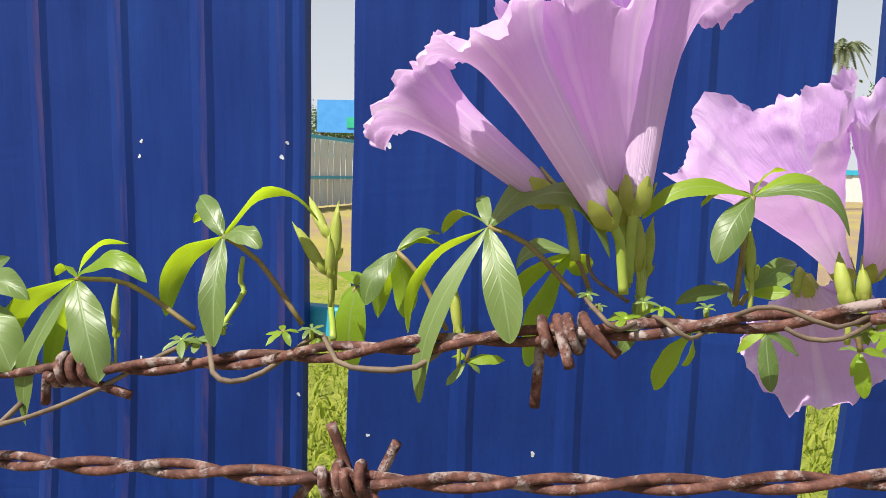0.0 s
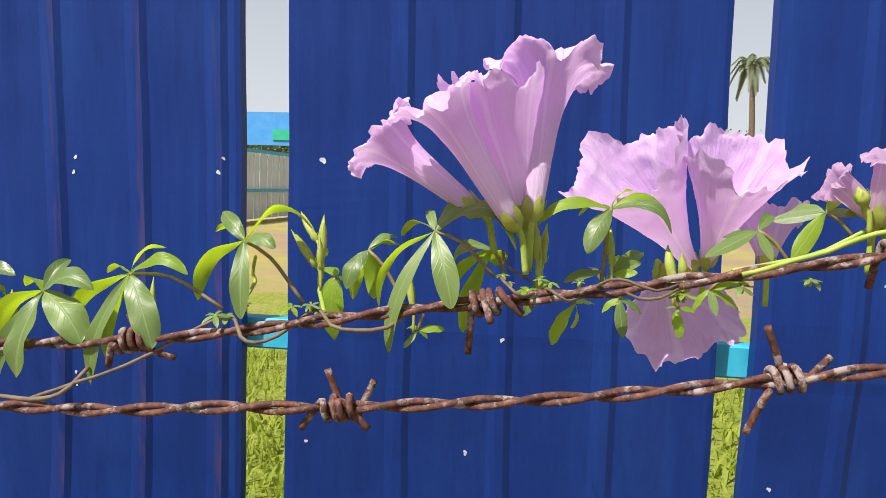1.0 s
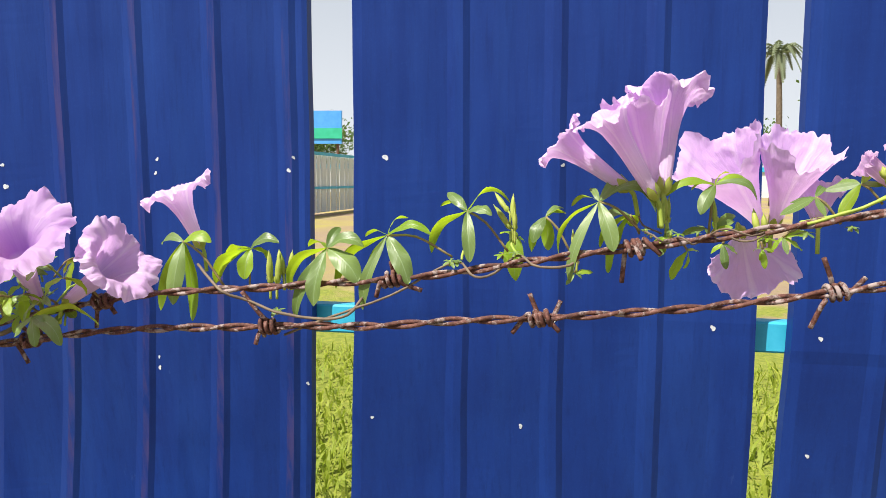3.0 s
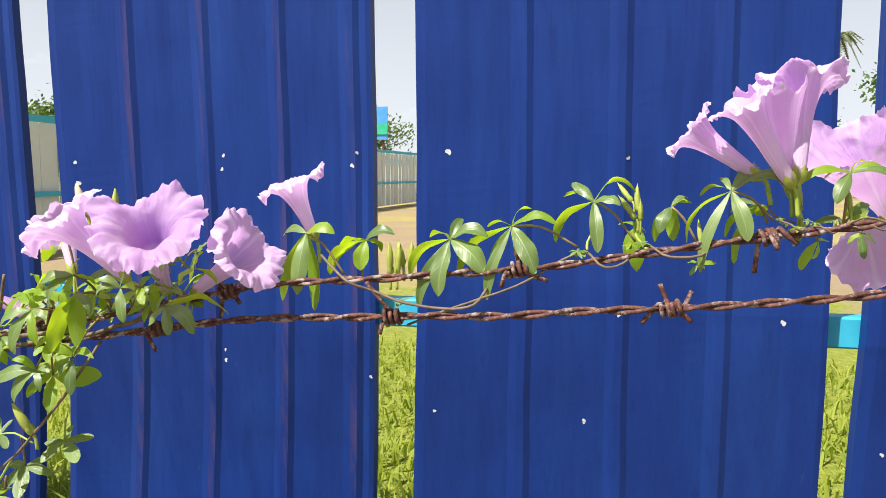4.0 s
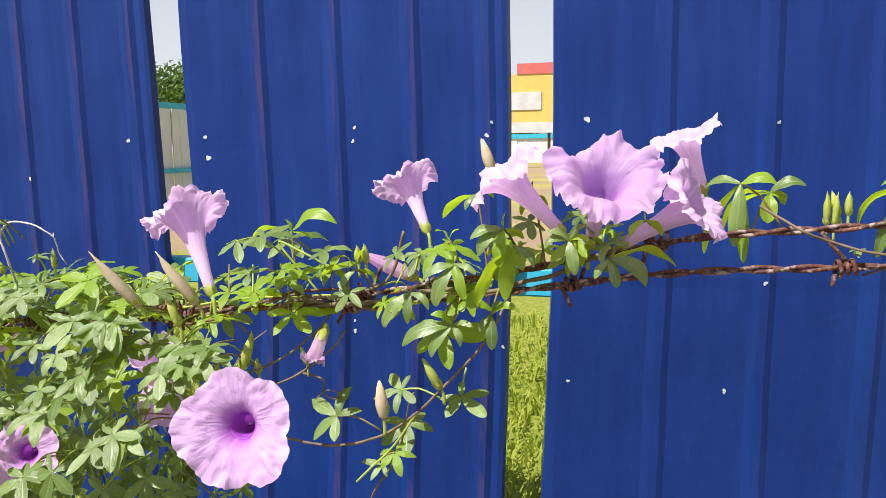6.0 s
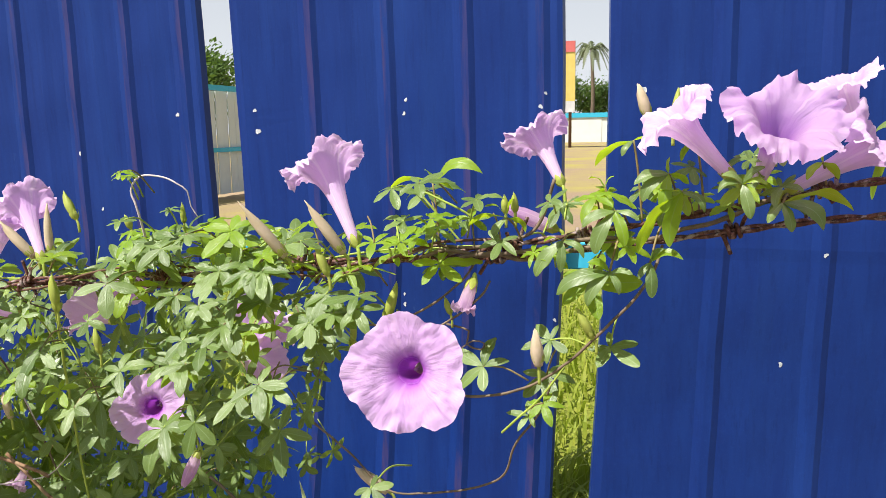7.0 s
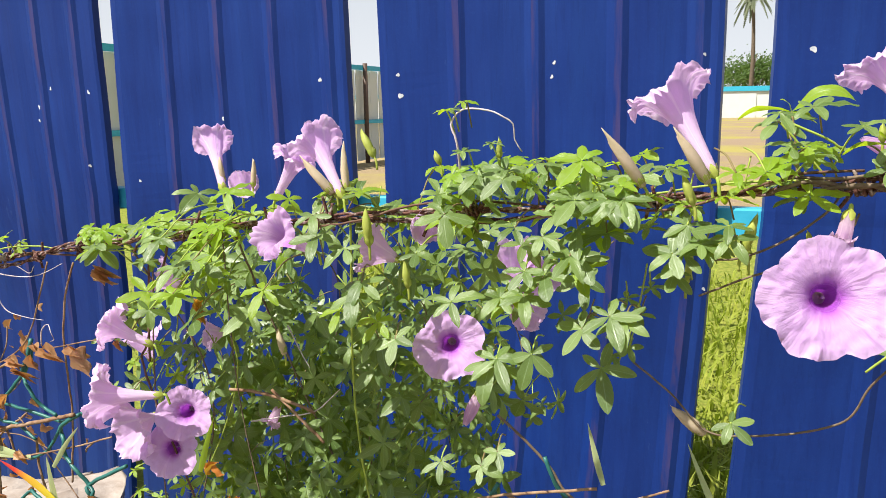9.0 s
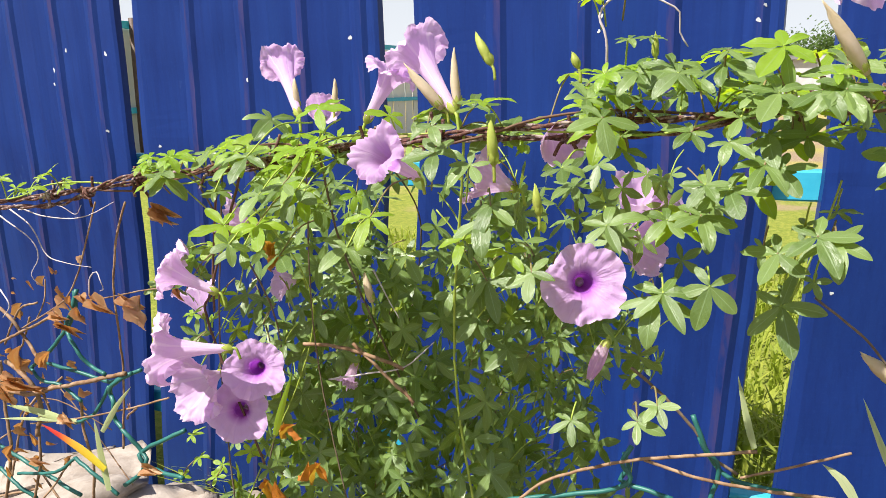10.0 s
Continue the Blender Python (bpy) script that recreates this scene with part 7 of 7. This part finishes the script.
stem(twigs, [(-0.8409, 0.243, 0.8736), (-0.817, 0.24, 0.884), (-0.8018, 0.243, 0.8912), (-0.7795, 0.24, 0.9019)], 0.00094, 'dead')
stem(twigs, [(-0.8038, 0.243, 0.8439), (-0.7817, 0.24, 0.8515), (-0.7649, 0.243, 0.8554), (-0.7252, 0.24, 0.8683)], 0.00148, 'dead')
stem(twigs, [(-0.8471, 0.243, 0.8399), (-0.8186, 0.24, 0.8406), (-0.8008, 0.243, 0.8443)], 0.00174, 'dead')
stem(twigs, [(-0.8202, 0.243, 0.8175), (-0.7737, 0.24, 0.8298), (-0.7316, 0.243, 0.8418), (-0.6913, 0.24, 0.8568)], 0.00064, 'dead')
stem(twigs, [(-0.8363, 0.243, 0.8985), (-0.8215, 0.24, 0.8921), (-0.813, 0.243, 0.8769), (-0.7994, 0.24, 0.8665)], 0.00114, 'dead')
stem(twigs, [(-0.8371, 0.243, 0.8606), (-0.8137, 0.24, 0.8514), (-0.8085, 0.243, 0.8331), (-0.8116, 0.24, 0.8111)], 0.00154, 'dead')
stem(twigs, [(-0.7803, 0.253, 0.7643), (-0.7734, 0.25, 0.7905), (-0.7818, 0.253, 0.8152), (-0.7781, 0.25, 0.8373)], 0.00096, 'dead')
stem(twigs, [(-0.8781, 0.258, 0.7412), (-0.8616, 0.255, 0.7837), (-0.8657, 0.258, 0.8184), (-0.8602, 0.255, 0.8536)], 0.00124, 'dead')
stem(twigs, [(-0.8404, 0.253, 0.7517), (-0.8248, 0.25, 0.7855), (-0.8271, 0.253, 0.8122)], 0.00101, 'dead')
dry((-0.7184, 0.236, 0.9196), (-0.6955, 0.232, 0.9136), 0.5, 511, LEAF_DRY)
dry((-0.7021, 0.236, 0.9215), (-0.7035, 0.232, 0.8977), 0.42, 512, LEAF_DRY)
dry((-0.7433, 0.236, 0.9153), (-0.7192, 0.232, 0.9073), 0.34, 513, LEAF_DRY)
dry((-0.756, 0.236, 0.9094), (-0.7473, 0.232, 0.8973), 0.4, 514, LEAF_DRY)
dry((-0.7523, 0.236, 0.9168), (-0.742, 0.232, 0.9119), 0.6, 515, LEAF_DRY)
dry((-0.7604, 0.236, 0.9161), (-0.7599, 0.232, 0.9071), 0.4, 516, LEAF_DRY)
dry((-0.8117, 0.236, 0.8771), (-0.8091, 0.232, 0.8549), 0.4, 517, LEAF_DRY)
dry((-0.8252, 0.236, 0.8512), (-0.79, 0.232, 0.8478), 0.38, 518, LEAF_DRY)
dry((-0.7845, 0.236, 0.8762), (-0.7906, 0.232, 0.8618), 0.4, 519, LEAF_DRY)
dry((-0.7799, 0.236, 0.8337), (-0.7663, 0.232, 0.8288), 0.5, 520, LEAF_DRY)
dry((-0.7772, 0.236, 0.9042), (-0.7636, 0.232, 0.9006), 0.5, 521, LEAF_DRY)
dry((-0.7748, 0.236, 0.8931), (-0.7501, 0.232, 0.8923), 0.25, 522, LEAF_DRY)
dry((-0.6837, 0.236, 0.9768), (-0.6725, 0.232, 0.9618), 0.5, 523, LEAF_DRY)
dry((-0.6863, 0.236, 0.9748), (-0.667, 0.232, 0.971), 0.4, 524, LEAF_DRY)
dry((-0.6772, 0.236, 0.9735), (-0.6801, 0.232, 0.9649), 0.5, 525, LEAF_DRY)
dry((-0.7133, 0.236, 0.8076), (-0.6993, 0.232, 0.808), 0.8, 526, LEAF_DRY)
dry((-0.6752, 0.236, 0.9277), (-0.6665, 0.232, 0.9221), 0.4, 527, LEAF_DRY)
dry((-0.8031, 0.236, 0.8674), (-0.8113, 0.232, 0.8589), 0.3, 528, LEAF_DRY)
dry((-0.8286, 0.236, 0.8574), (-0.8129, 0.232, 0.85), 0.4, 529, LEAF_DRY)
dry((-0.8324, 0.236, 0.8023), (-0.8358, 0.232, 0.7895), 0.4, 530, LEAF_DRY)
dry((-0.8121, 0.236, 0.7967), (-0.7958, 0.232, 0.7948), 0.4, 531, LEAF_DRY)
dry((-0.837, 0.236, 0.845), (-0.8214, 0.232, 0.8354), 0.4, 532, LEAF_DRY)
stem(vine_e, [(-0.8137, 0.235, 0.964), (-0.7841, 0.232, 0.9508), (-0.7837, 0.235, 0.9386), (-0.788, 0.232, 0.9278), (-0.7839, 0.235, 0.9207)], 0.00046, 'thread')
stem(vine_e, [(-0.8042, 0.235, 0.9691), (-0.7827, 0.232, 0.9592), (-0.7756, 0.235, 0.9412), (-0.7564, 0.232, 0.9382), (-0.7387, 0.235, 0.936)], 0.00046, 'thread')
stem(vine_e, [(-0.7431, 0.235, 0.9179), (-0.7373, 0.232, 0.9306), (-0.735, 0.235, 0.9334), (-0.7289, 0.232, 0.9288), (-0.7303, 0.235, 0.923), (-0.7302, 0.232, 0.9228)], 0.00045, 'thread')
stem(vine_e, [(-0.8228, 0.235, 0.9147), (-0.8117, 0.232, 0.906), (-0.8234, 0.235, 0.8955)], 0.00048, 'thread')
stem(vine_e, [(-0.7995, 0.235, 0.9717), (-0.7706, 0.232, 0.9666), (-0.7425, 0.235, 0.9667), (-0.7116, 0.232, 0.9779)], 0.00045, 'thread')
stem(vine_e, [(-0.7958, 0.235, 0.9689), (-0.7588, 0.232, 0.9739), (-0.7474, 0.235, 0.9683), (-0.738, 0.232, 0.9749)], 0.00045, 'thread')
stem(mesh_end, [(-0.4118, 0.24, 0.8749), (-0.4158, 0.238, 0.8666), (-0.412, 0.24, 0.8592), (-0.4185, 0.24, 0.8521), (-0.4545, 0.24, 0.8401), (-0.4722, 0.24, 0.8352)], 0.00122, 'pvc')
stem(mesh_end, [(-0.4158, 0.244, 0.8695), (-0.4136, 0.244, 0.8613), (-0.417, 0.243, 0.8552), (-0.4027, 0.24, 0.8538), (-0.3924, 0.24, 0.852)], 0.00120, 'pvc')
stem(mesh_end, [(-0.3852, 0.236, 0.8963), (-0.3812, 0.236, 0.8876), (-0.3781, 0.238, 0.8791), (-0.3731, 0.24, 0.8709), (-0.3749, 0.24, 0.8595), (-0.3763, 0.24, 0.8537)], 0.00114, 'pvc')
stem(mesh_end, [(-0.3819, 0.24, 0.8843), (-0.3767, 0.242, 0.8734), (-0.3662, 0.24, 0.8668), (-0.343, 0.24, 0.8648), (-0.3211, 0.24, 0.8654)], 0.00112, 'pvc')
stem(twigs, [(-0.4646, 0.235, 0.84), (-0.4503, 0.235, 0.8526), (-0.4257, 0.235, 0.8647), (-0.4026, 0.235, 0.8727), (-0.3576, 0.236, 0.8837)], 0.0008, 'dead')
stem(twigs, [(-0.4052, 0.236, 0.8709), (-0.3777, 0.235, 0.867), (-0.352, 0.235, 0.8668), (-0.3258, 0.235, 0.8685)], 0.0008, 'dead')
stem(twigs, [(-0.3637, 0.233, 0.8718), (-0.344, 0.233, 0.8804), (-0.3218, 0.233, 0.8909)], 0.0006, 'dead')
blade((-0.3593, 0.26, 0.874), (-0.3632, 0.26, 0.8873), (-0.3683, 0.26, 0.9086), 0.0023)
blade((-0.3004, 0.26, 0.8674), (-0.3084, 0.26, 0.8845), (-0.317, 0.26, 0.9053), 0.0022)
blade((-0.3185, 0.235, 0.8686), (-0.3244, 0.235, 0.8776), (-0.3322, 0.235, 0.8832), 0.0028)
blade((-0.7666, 0.235, 0.8316), (-0.8063, 0.235, 0.8264), (-0.8401, 0.235, 0.8213), 0.0019)
blade((-0.7795, 0.235, 0.8307), (-0.8053, 0.235, 0.8322), (-0.8319, 0.235, 0.8325), 0.0034)
blade((-0.7447, 0.235, 0.7865), (-0.7485, 0.235, 0.8092), (-0.7507, 0.235, 0.8354), 0.0033)
blade((-0.745, 0.235, 0.8274), (-0.7304, 0.235, 0.847), (-0.7158, 0.235, 0.8626), 0.0025)
blade((-0.7381, 0.228, 0.8058), (-0.7586, 0.228, 0.8164), (-0.7911, 0.228, 0.8285), 0.0036, BLADE_RED, 'yellow and red withering grass blade')


# ---- the dense curtain of leaves that hangs under the wire ----
def wire_height(x):
    pts = [p for p in upper_wire]
    for a, b in zip(pts, pts[1:]):
        if b[0] <= x <= a[0]:
            f = (x - b[0]) / (a[0] - b[0])
            return b[2] + (a[2] - b[2]) * f
    return 1.0


def curtain(vine, count, seed):
    rnd = random.Random(seed)
    made = 0
    while made < count:
        x = rnd.uniform(-0.69, -0.38)
        top = wire_height(x)
        depth = 0.4 * rnd.random() ** 0.8
        z = top - 0.008 - depth
        # the mass narrows on its right side as it hangs
        right = -0.385 - min(depth, 0.16) * 0.44
        if x > right + 0.02 * rnd.gauss(0, 1) or x < -0.68 + 0.012 * rnd.gauss(0, 1):
            continue
        if noise.noise(Vector((x * 17, z * 15, 4.0))) > 0.34:
            continue
        if ((x + 0.572) / 0.022) ** 2 + ((z - 0.958) / 0.036) ** 2 < 1:
            continue
        y = 0.205 + 0.6 * min(depth, 0.15) + 0.13 * rnd.random() ** 1.3
        if hides_bloom(Vector((x, y, z))):
            continue
        up = rnd.uniform(0.0, 1.1) if depth < 0.08 else rnd.uniform(-0.35, 0.35)
        f = Vector((rnd.gauss(0, 0.65), -0.55 + rnd.gauss(0, 0.45), up))
        root = (x + rnd.uniform(-0.02, 0.02), y + rnd.uniform(0, 0.02), z + rnd.uniform(0.005, 0.03))
        # the shade lower down is put in by leaving lime out
        fan(vine, root, (x, y, z), rnd.uniform(0.01, 0.0225), f, rnd.uniform(-140, -40), 5, rnd.randint(0, 99999), LEAF if depth > 0.06 and rnd.random() < 0.85 else None)
        made += 1


def hedge_top(vine, x0, x1, count, seed, tall=0.022):
    """Leaves that stand above and round the wire."""
    rnd = random.Random(seed)
    for i in range(count):
        x = rnd.uniform(x0, x1)
        h = rnd.uniform(-0.012, tall)
        y = rnd.uniform(0.2, 0.262)
        f = Vector((rnd.gauss(0, 0.3), -0.45 + rnd.gauss(0, 0.3), 0.9))
        z = wire_height(x)
        if hides_bloom(Vector((x, y, z + h))):
            continue
        fan(vine, (x + rnd.uniform(-0.01, 0.01), 0.224, z + 0.001), (x, y, z + h), rnd.uniform(0.011, 0.019), f, rnd.uniform(0, 360), 5, rnd.randint(0, 99999), LEAF_YOUNG_BACKLIT if h > 0.004 and rnd.random() < 0.5 else None)


def inner_leaves(count, seed):
    """The leaves deep in the hanging mass, too many and too hidden to count."""
    rnd = random.Random(seed)
    verts, faces, uvs = [], [], []
    made = 0
    while made < count:
        x, depth = rnd.uniform(-0.69, -0.4), 0.02 + 0.5 * rnd.random()
        z = wire_height(x) - depth
        if x > -0.4 - min(depth, 0.16) * 0.38 + 0.015 * rnd.gauss(0, 1) or z < 0.3:
            continue
        if ((x + 0.572) / 0.02) ** 2 + ((z - 0.958) / 0.034) ** 2 < 1:
            continue
        made += 1
        hub = Vector((x, rnd.uniform(0.26, 0.4), z))
        n = Vector((rnd.gauss(0, 0.6), -0.5 + rnd.gauss(0, 0.5), rnd.uniform(-0.1, 0.9))).normalized()
        east = (Vector((1, 0, 0)) - n * n.x).normalized()
        north = n.cross(east)
        radius, spin = rnd.uniform(0.012, 0.021), radians(rnd.uniform(-150, -30))
        for i in range(5):
            f = i / 4 - 0.5
            a = spin + f * radians(275)
            d = east * math.cos(a) + north * math.sin(a)
            d = (d - n * rnd.uniform(-0.1, 0.25)).normalized()
            side = n.cross(d).normalized()
            r = radius * (1 - 0.62 * abs(f)) * rnd.uniform(0.88, 1.08)
            w = r * rnd.uniform(0.16, 0.22)
            b = len(verts)
            for s, k in ((0.0, 0.05), (0.2, 0.6), (0.5, 1.0), (0.8, 0.65), (1.0, 0.04)):
                for c in (-1, 0, 1):
                    verts.append(hub + d * r * s + side * w * k * c + n * (0.2 * w * k * abs(c) - 0.08 * r * s * s))
                    uvs.append((s, 0.5 + 0.5 * c))
            for j in range(4):
                for c in range(2):
                    p = b + j * 3 + c
                    faces.append((p, p + 3, p + 4, p + 1))
    ob = new("inner_leaves", mesh_data("inner_leaves", verts, faces, LEAF_MASS, uvs))
    tagged(ob, "shaded inner leaves of hanging morning glory", "leaves", kind="stuff")


curtain(vine_c, 185, 3)
vine_f = thing("morning_glory_vine", (-0.53, 0.26, 1.01), "thick hanging mass of green morning glory leaves", "vine", "morning glory vines")
curtain(vine_f, 225, 4)
inner_leaves(1100, 5)
vine_d = thing("morning_glory_vine", (-0.5, 0.23, 1.01), "leafy top of morning glory vine above barbed wire", "vine", "morning glory vines")
hedge_top(vine_d, -0.62, -0.33, 112, 8)
hedge_top(vine_d, -0.33, -0.2, 14, 9, 0.014)
rk = random.Random(61)
for i in range(26):
    # small leaves crowded at the foot of the flower group
    x = rk.uniform(-0.235, -0.135)
    q = Vector((x, rk.uniform(0.202, 0.24), wire_height(x) + rk.uniform(-0.008, 0.02)))
    fan(vine_b, (x, 0.222, q.z - 0.006), q, rk.uniform(0.008, 0.0135), (rk.gauss(0, 0.4), -0.5, 0.85), rk.uniform(-180, 40), 5, rk.randint(0, 99999), LEAF_YOUNG_BACKLIT if rk.random() < 0.5 else None)
rb = random.Random(52)
for i in range(30):
    # broad leaves in front of the wire where the vine is thickest
    x = rb.uniform(-0.46, -0.335)
    q = Vector((x, rb.uniform(0.182, 0.206), wire_height(x) + rb.uniform(-0.05, 0.026)))
    if not hides_bloom(q):
        fan(vine_d, (x, 0.222, q.z - 0.004), q, rb.uniform(0.012, 0.0175), (rb.gauss(0, 0.25), -0.6, 0.8), rb.uniform(-130, -50), 5, rb.randint(0, 99999))
ro = random.Random(14)
for i in range(34):
    # leaves that lean out over the hanging mass
    x = ro.uniform(-0.6, -0.42)
    z = wire_height(x) - ro.uniform(-0.004, 0.045)
    if hides_bloom(Vector((x, 0.19, z))):
        continue
    fan(vine_d, (x, 0.22, z + 0.012), (x, ro.uniform(0.168, 0.208), z), ro.uniform(0.012, 0.018), (ro.gauss(0, 0.3), -0.5, 0.9), ro.uniform(-150, -30), 5, ro.randint(0, 99999))
rs = random.Random(21)
for i in range(26):
    x = rs.uniform(-0.9, -0.6)
    z = wire_height(x)
    fan(vine_e, (x, 0.224, z), (x + rs.uniform(-0.008, 0.008), rs.uniform(0.21, 0.24), z + rs.uniform(0.003, 0.014)), rs.uniform(0.006, 0.012), (rs.gauss(0, 0.3), -0.5, 0.9), rs.uniform(0, 360), 5, rs.randint(0, 9999), LEAF_YOUNG_BACKLIT)
for s in range(2):
    pts = []
    for i in range(30):
        x = -0.25 - i * 0.025
        a = i * (0.7 + 0.23 * s) + s * 1.3
        wob = 1 + 1.6 * noise.noise(Vector((x * 21, s * 3.7, 0)))
        pts.append((x, 0.222 + 0.004 * wob * math.cos(a), wire_height(x) + 0.004 * wob * math.sin(a)))
    stem(vine_e if s % 2 else vine_d, pts, 0.0005 + 0.0001 * s, "dark" if s else "green")


# ---- twigs and stems inside the curtain ----
rt = random.Random(31)
for i in range(9):
    x = rt.uniform(-0.66, -0.48)
    z = wire_height(x)
    L = rt.uniform(0.1, 0.45)
    y = rt.uniform(0.22, 0.33)
    stem(vine_c, [(x, 0.224, z), (x + rt.uniform(-0.03, 0.03), y, z - L * 0.4), (x + rt.uniform(-0.05, 0.05), y, z - L)], rt.uniform(0.0004, 0.0007), rt.choice(["green", "stem"]))


# ---- rubble, dead twigs and the torn chain-link below ----
def rubble(x, y, z, size, seed):
    rnd = random.Random(seed)
    bm = bmesh.new()
    bmesh.ops.create_icosphere(bm, subdivisions=3, radius=1.0)
    for v in bm.verts:
        d = v.co.normalized()
        c = Vector((max(-0.75, min(0.75, d.x * 1.3)), max(-0.7, min(0.7, d.y * 1.2)), max(-0.6, min(0.6, d.z * 1.2))))
        c += noise.noise_vector(d * 1.4 + Vector((seed * 2.1, 0, 0))) * 0.28 + noise.noise_vector(d * 5 + Vector((seed, 0, 0))) * 0.06
        v.co = c * size
    me = bpy.data.meshes.new("rubble")
    bm.to_mesh(me)
    bm.free()
    me.materials.append(RUBBLE)
    me.polygons.foreach_set("use_smooth", [True] * len(me.polygons))
    ob = new("concrete_lump", me)
    ob.matrix_basis = Matrix.Translation((x, y, z)) @ Euler((rnd.uniform(-0.3, 0.3), rnd.uniform(-0.3, 0.3), rnd.uniform(0, 6))).to_matrix().to_4x4()
    tagged(ob, "pale broken concrete lump in a rubble heap", "rubble", "rubble heap")


rr = random.Random(6)
for layer, (z, n, spread) in enumerate(((0.06, 13, 0.42), (0.17, 9, 0.32), (0.27, 7, 0.22), (0.35, 5, 0.18))):
    for i in range(n):
        rubble(-1.28 + rr.uniform(-1, 1) * spread * 1.1, 0.72 + rr.uniform(-0.6, 0.6) * spread, z, rr.uniform(0.1, 0.15), layer * 20 + i)

rd = random.Random(41)
for i in range(7):
    a = Vector((rd.uniform(-1.0, -0.83), rd.uniform(0.225, 0.36), rd.uniform(0.62, 0.9)))
    b = a + Vector((rd.uniform(-0.12, 0.12), rd.uniform(-0.04, 0.04), rd.uniform(-0.1, 0.06)))
    stem(twigs, [a, a.lerp(b, 0.5) + Vector((rd.uniform(-0.01, 0.01), 0, rd.uniform(-0.015, 0.02))), b], rd.uniform(0.0004, 0.0012), "dead")
for i in range(12):
    c = Vector((rd.uniform(-0.98, -0.84), rd.uniform(0.225, 0.36), rd.uniform(0.66, 0.9)))
    tip = c + Vector((rd.uniform(-0.01, 0.01), rd.uniform(-0.008, 0.008), -rd.uniform(0.006, 0.014)))
    under("dry_leaf", rd.choice(LEAFLETS[LEAF_DRY.name]), twigs, leaflet_pose(c, tip, rd.uniform(0.2, 0.34), Vector((rd.gauss(0, 0.9), -0.8, 0.9))), "curled brown dry leaf")
for x, y, z, s in ((-0.622, 0.252, 0.957, 0.013), (-0.616, 0.25, 0.95, 0.013), (-0.6, 0.23, 0.86, 0.013), (-0.585, 0.23, 0.84, 0.014), (-0.62, 0.235, 0.82, 0.016)):
    for k in range(3):
        c = Vector((x + 0.004 * k, y, z))
        under("dry_leaf", rd.choice(LEAFLETS[LEAF_YELLOW.name]), twigs, leaflet_pose(c, c + Vector((rd.uniform(-0.9, 0.9) * s, -0.1 * s, -s * rd.uniform(0.5, 1))), 0.36, Vector((rd.gauss(0, 0.9), -1, 0.6))), "curled orange dry leaf")


# a matted clump of dead leaves and twigs at the torn end
for i in range(60):
    c = Vector((-0.885 + rd.gauss(0, 0.028), 0.27 + rd.gauss(0, 0.03), 0.835 + rd.gauss(0, 0.05)))
    tip = c + Vector((rd.uniform(-0.009, 0.009), rd.uniform(-0.007, 0.007), rd.uniform(-0.013, 0.004)))
    under("dry_leaf", rd.choice(LEAFLETS[LEAF_DRY.name]), twigs, leaflet_pose(c, tip, rd.uniform(0.16, 0.36), Vector((rd.gauss(0, 0.9), -0.6, 0.5))), "curled brown dry leaf")
for i in range(18):
    a = Vector((-0.885 + rd.gauss(0, 0.035), 0.27 + rd.gauss(0, 0.03), 0.82 + rd.gauss(0, 0.05)))
    b = a + Vector((rd.uniform(-0.05, 0.07), rd.uniform(-0.03, 0.03), rd.uniform(-0.05, 0.05)))
    stem(twigs, [a, a.lerp(b, 0.5) + Vector((rd.uniform(-0.01, 0.01), 0, rd.uniform(-0.01, 0.015))), b], rd.uniform(0.0004, 0.001), "dead")
rf = random.Random(77)
for i in range(26):
    # leaves close in front of the wire
    x = rf.uniform(-0.66, -0.4)
    z = wire_height(x) + rf.uniform(-0.006, 0.012)
    if not hides_bloom(Vector((x, 0.2, z))):
        fan(vine_d, (x, 0.222, z - 0.008), (x, rf.uniform(0.19, 0.213), z), rf.uniform(0.01, 0.016), (rf.gauss(0, 0.3), -0.45, 0.9), rf.uniform(-180, 0), 5, rf.randint(0, 99999), LEAF_YOUNG_BACKLIT if rf.random() < 0.4 else None)


def chain_link():
    t = thing("chain_link_fence", (-0.8, 0.25, 0.3), "sagging green plastic-coated chain-link mesh", "chain-link fence")
    for i in range(40):
        x = -1.5 + i * 0.042
        top = 0.69 + 0.05 * noise.noise(Vector((i * 0.37, 0, 0))) - (0.07 if x > -0.62 else 0) - max(0, x + 0.45) * 0.2
        pts = []
        z = top
        j = 0
        while z > 0.05:
            sx = 0.021 if j % 2 else -0.021
            w = noise.noise_vector(Vector((x * 3, z * 5, 1))) * 0.03
            pts.append(Vector((x + sx + w.x, 0.252 + (0.003 if j % 2 else -0.003) + w.y * 0.5, z + w.z * 0.4)))
            z -= 0.042
            j += 1
        # the twisted tip
        head = [pts[0] + Vector((0.004 * math.cos(a), 0.004 * math.sin(a), 0.004 + 0.0035 * k)) for k, a in ((k, k * 1.1) for k in range(7))]
        v, f = tube(spline(head[::-1] + pts, 0.006), 0.0016, 6)
        under("mesh_wire", mesh_data("mesh_wire", v, f, PVC), t, I4)


chain_link()
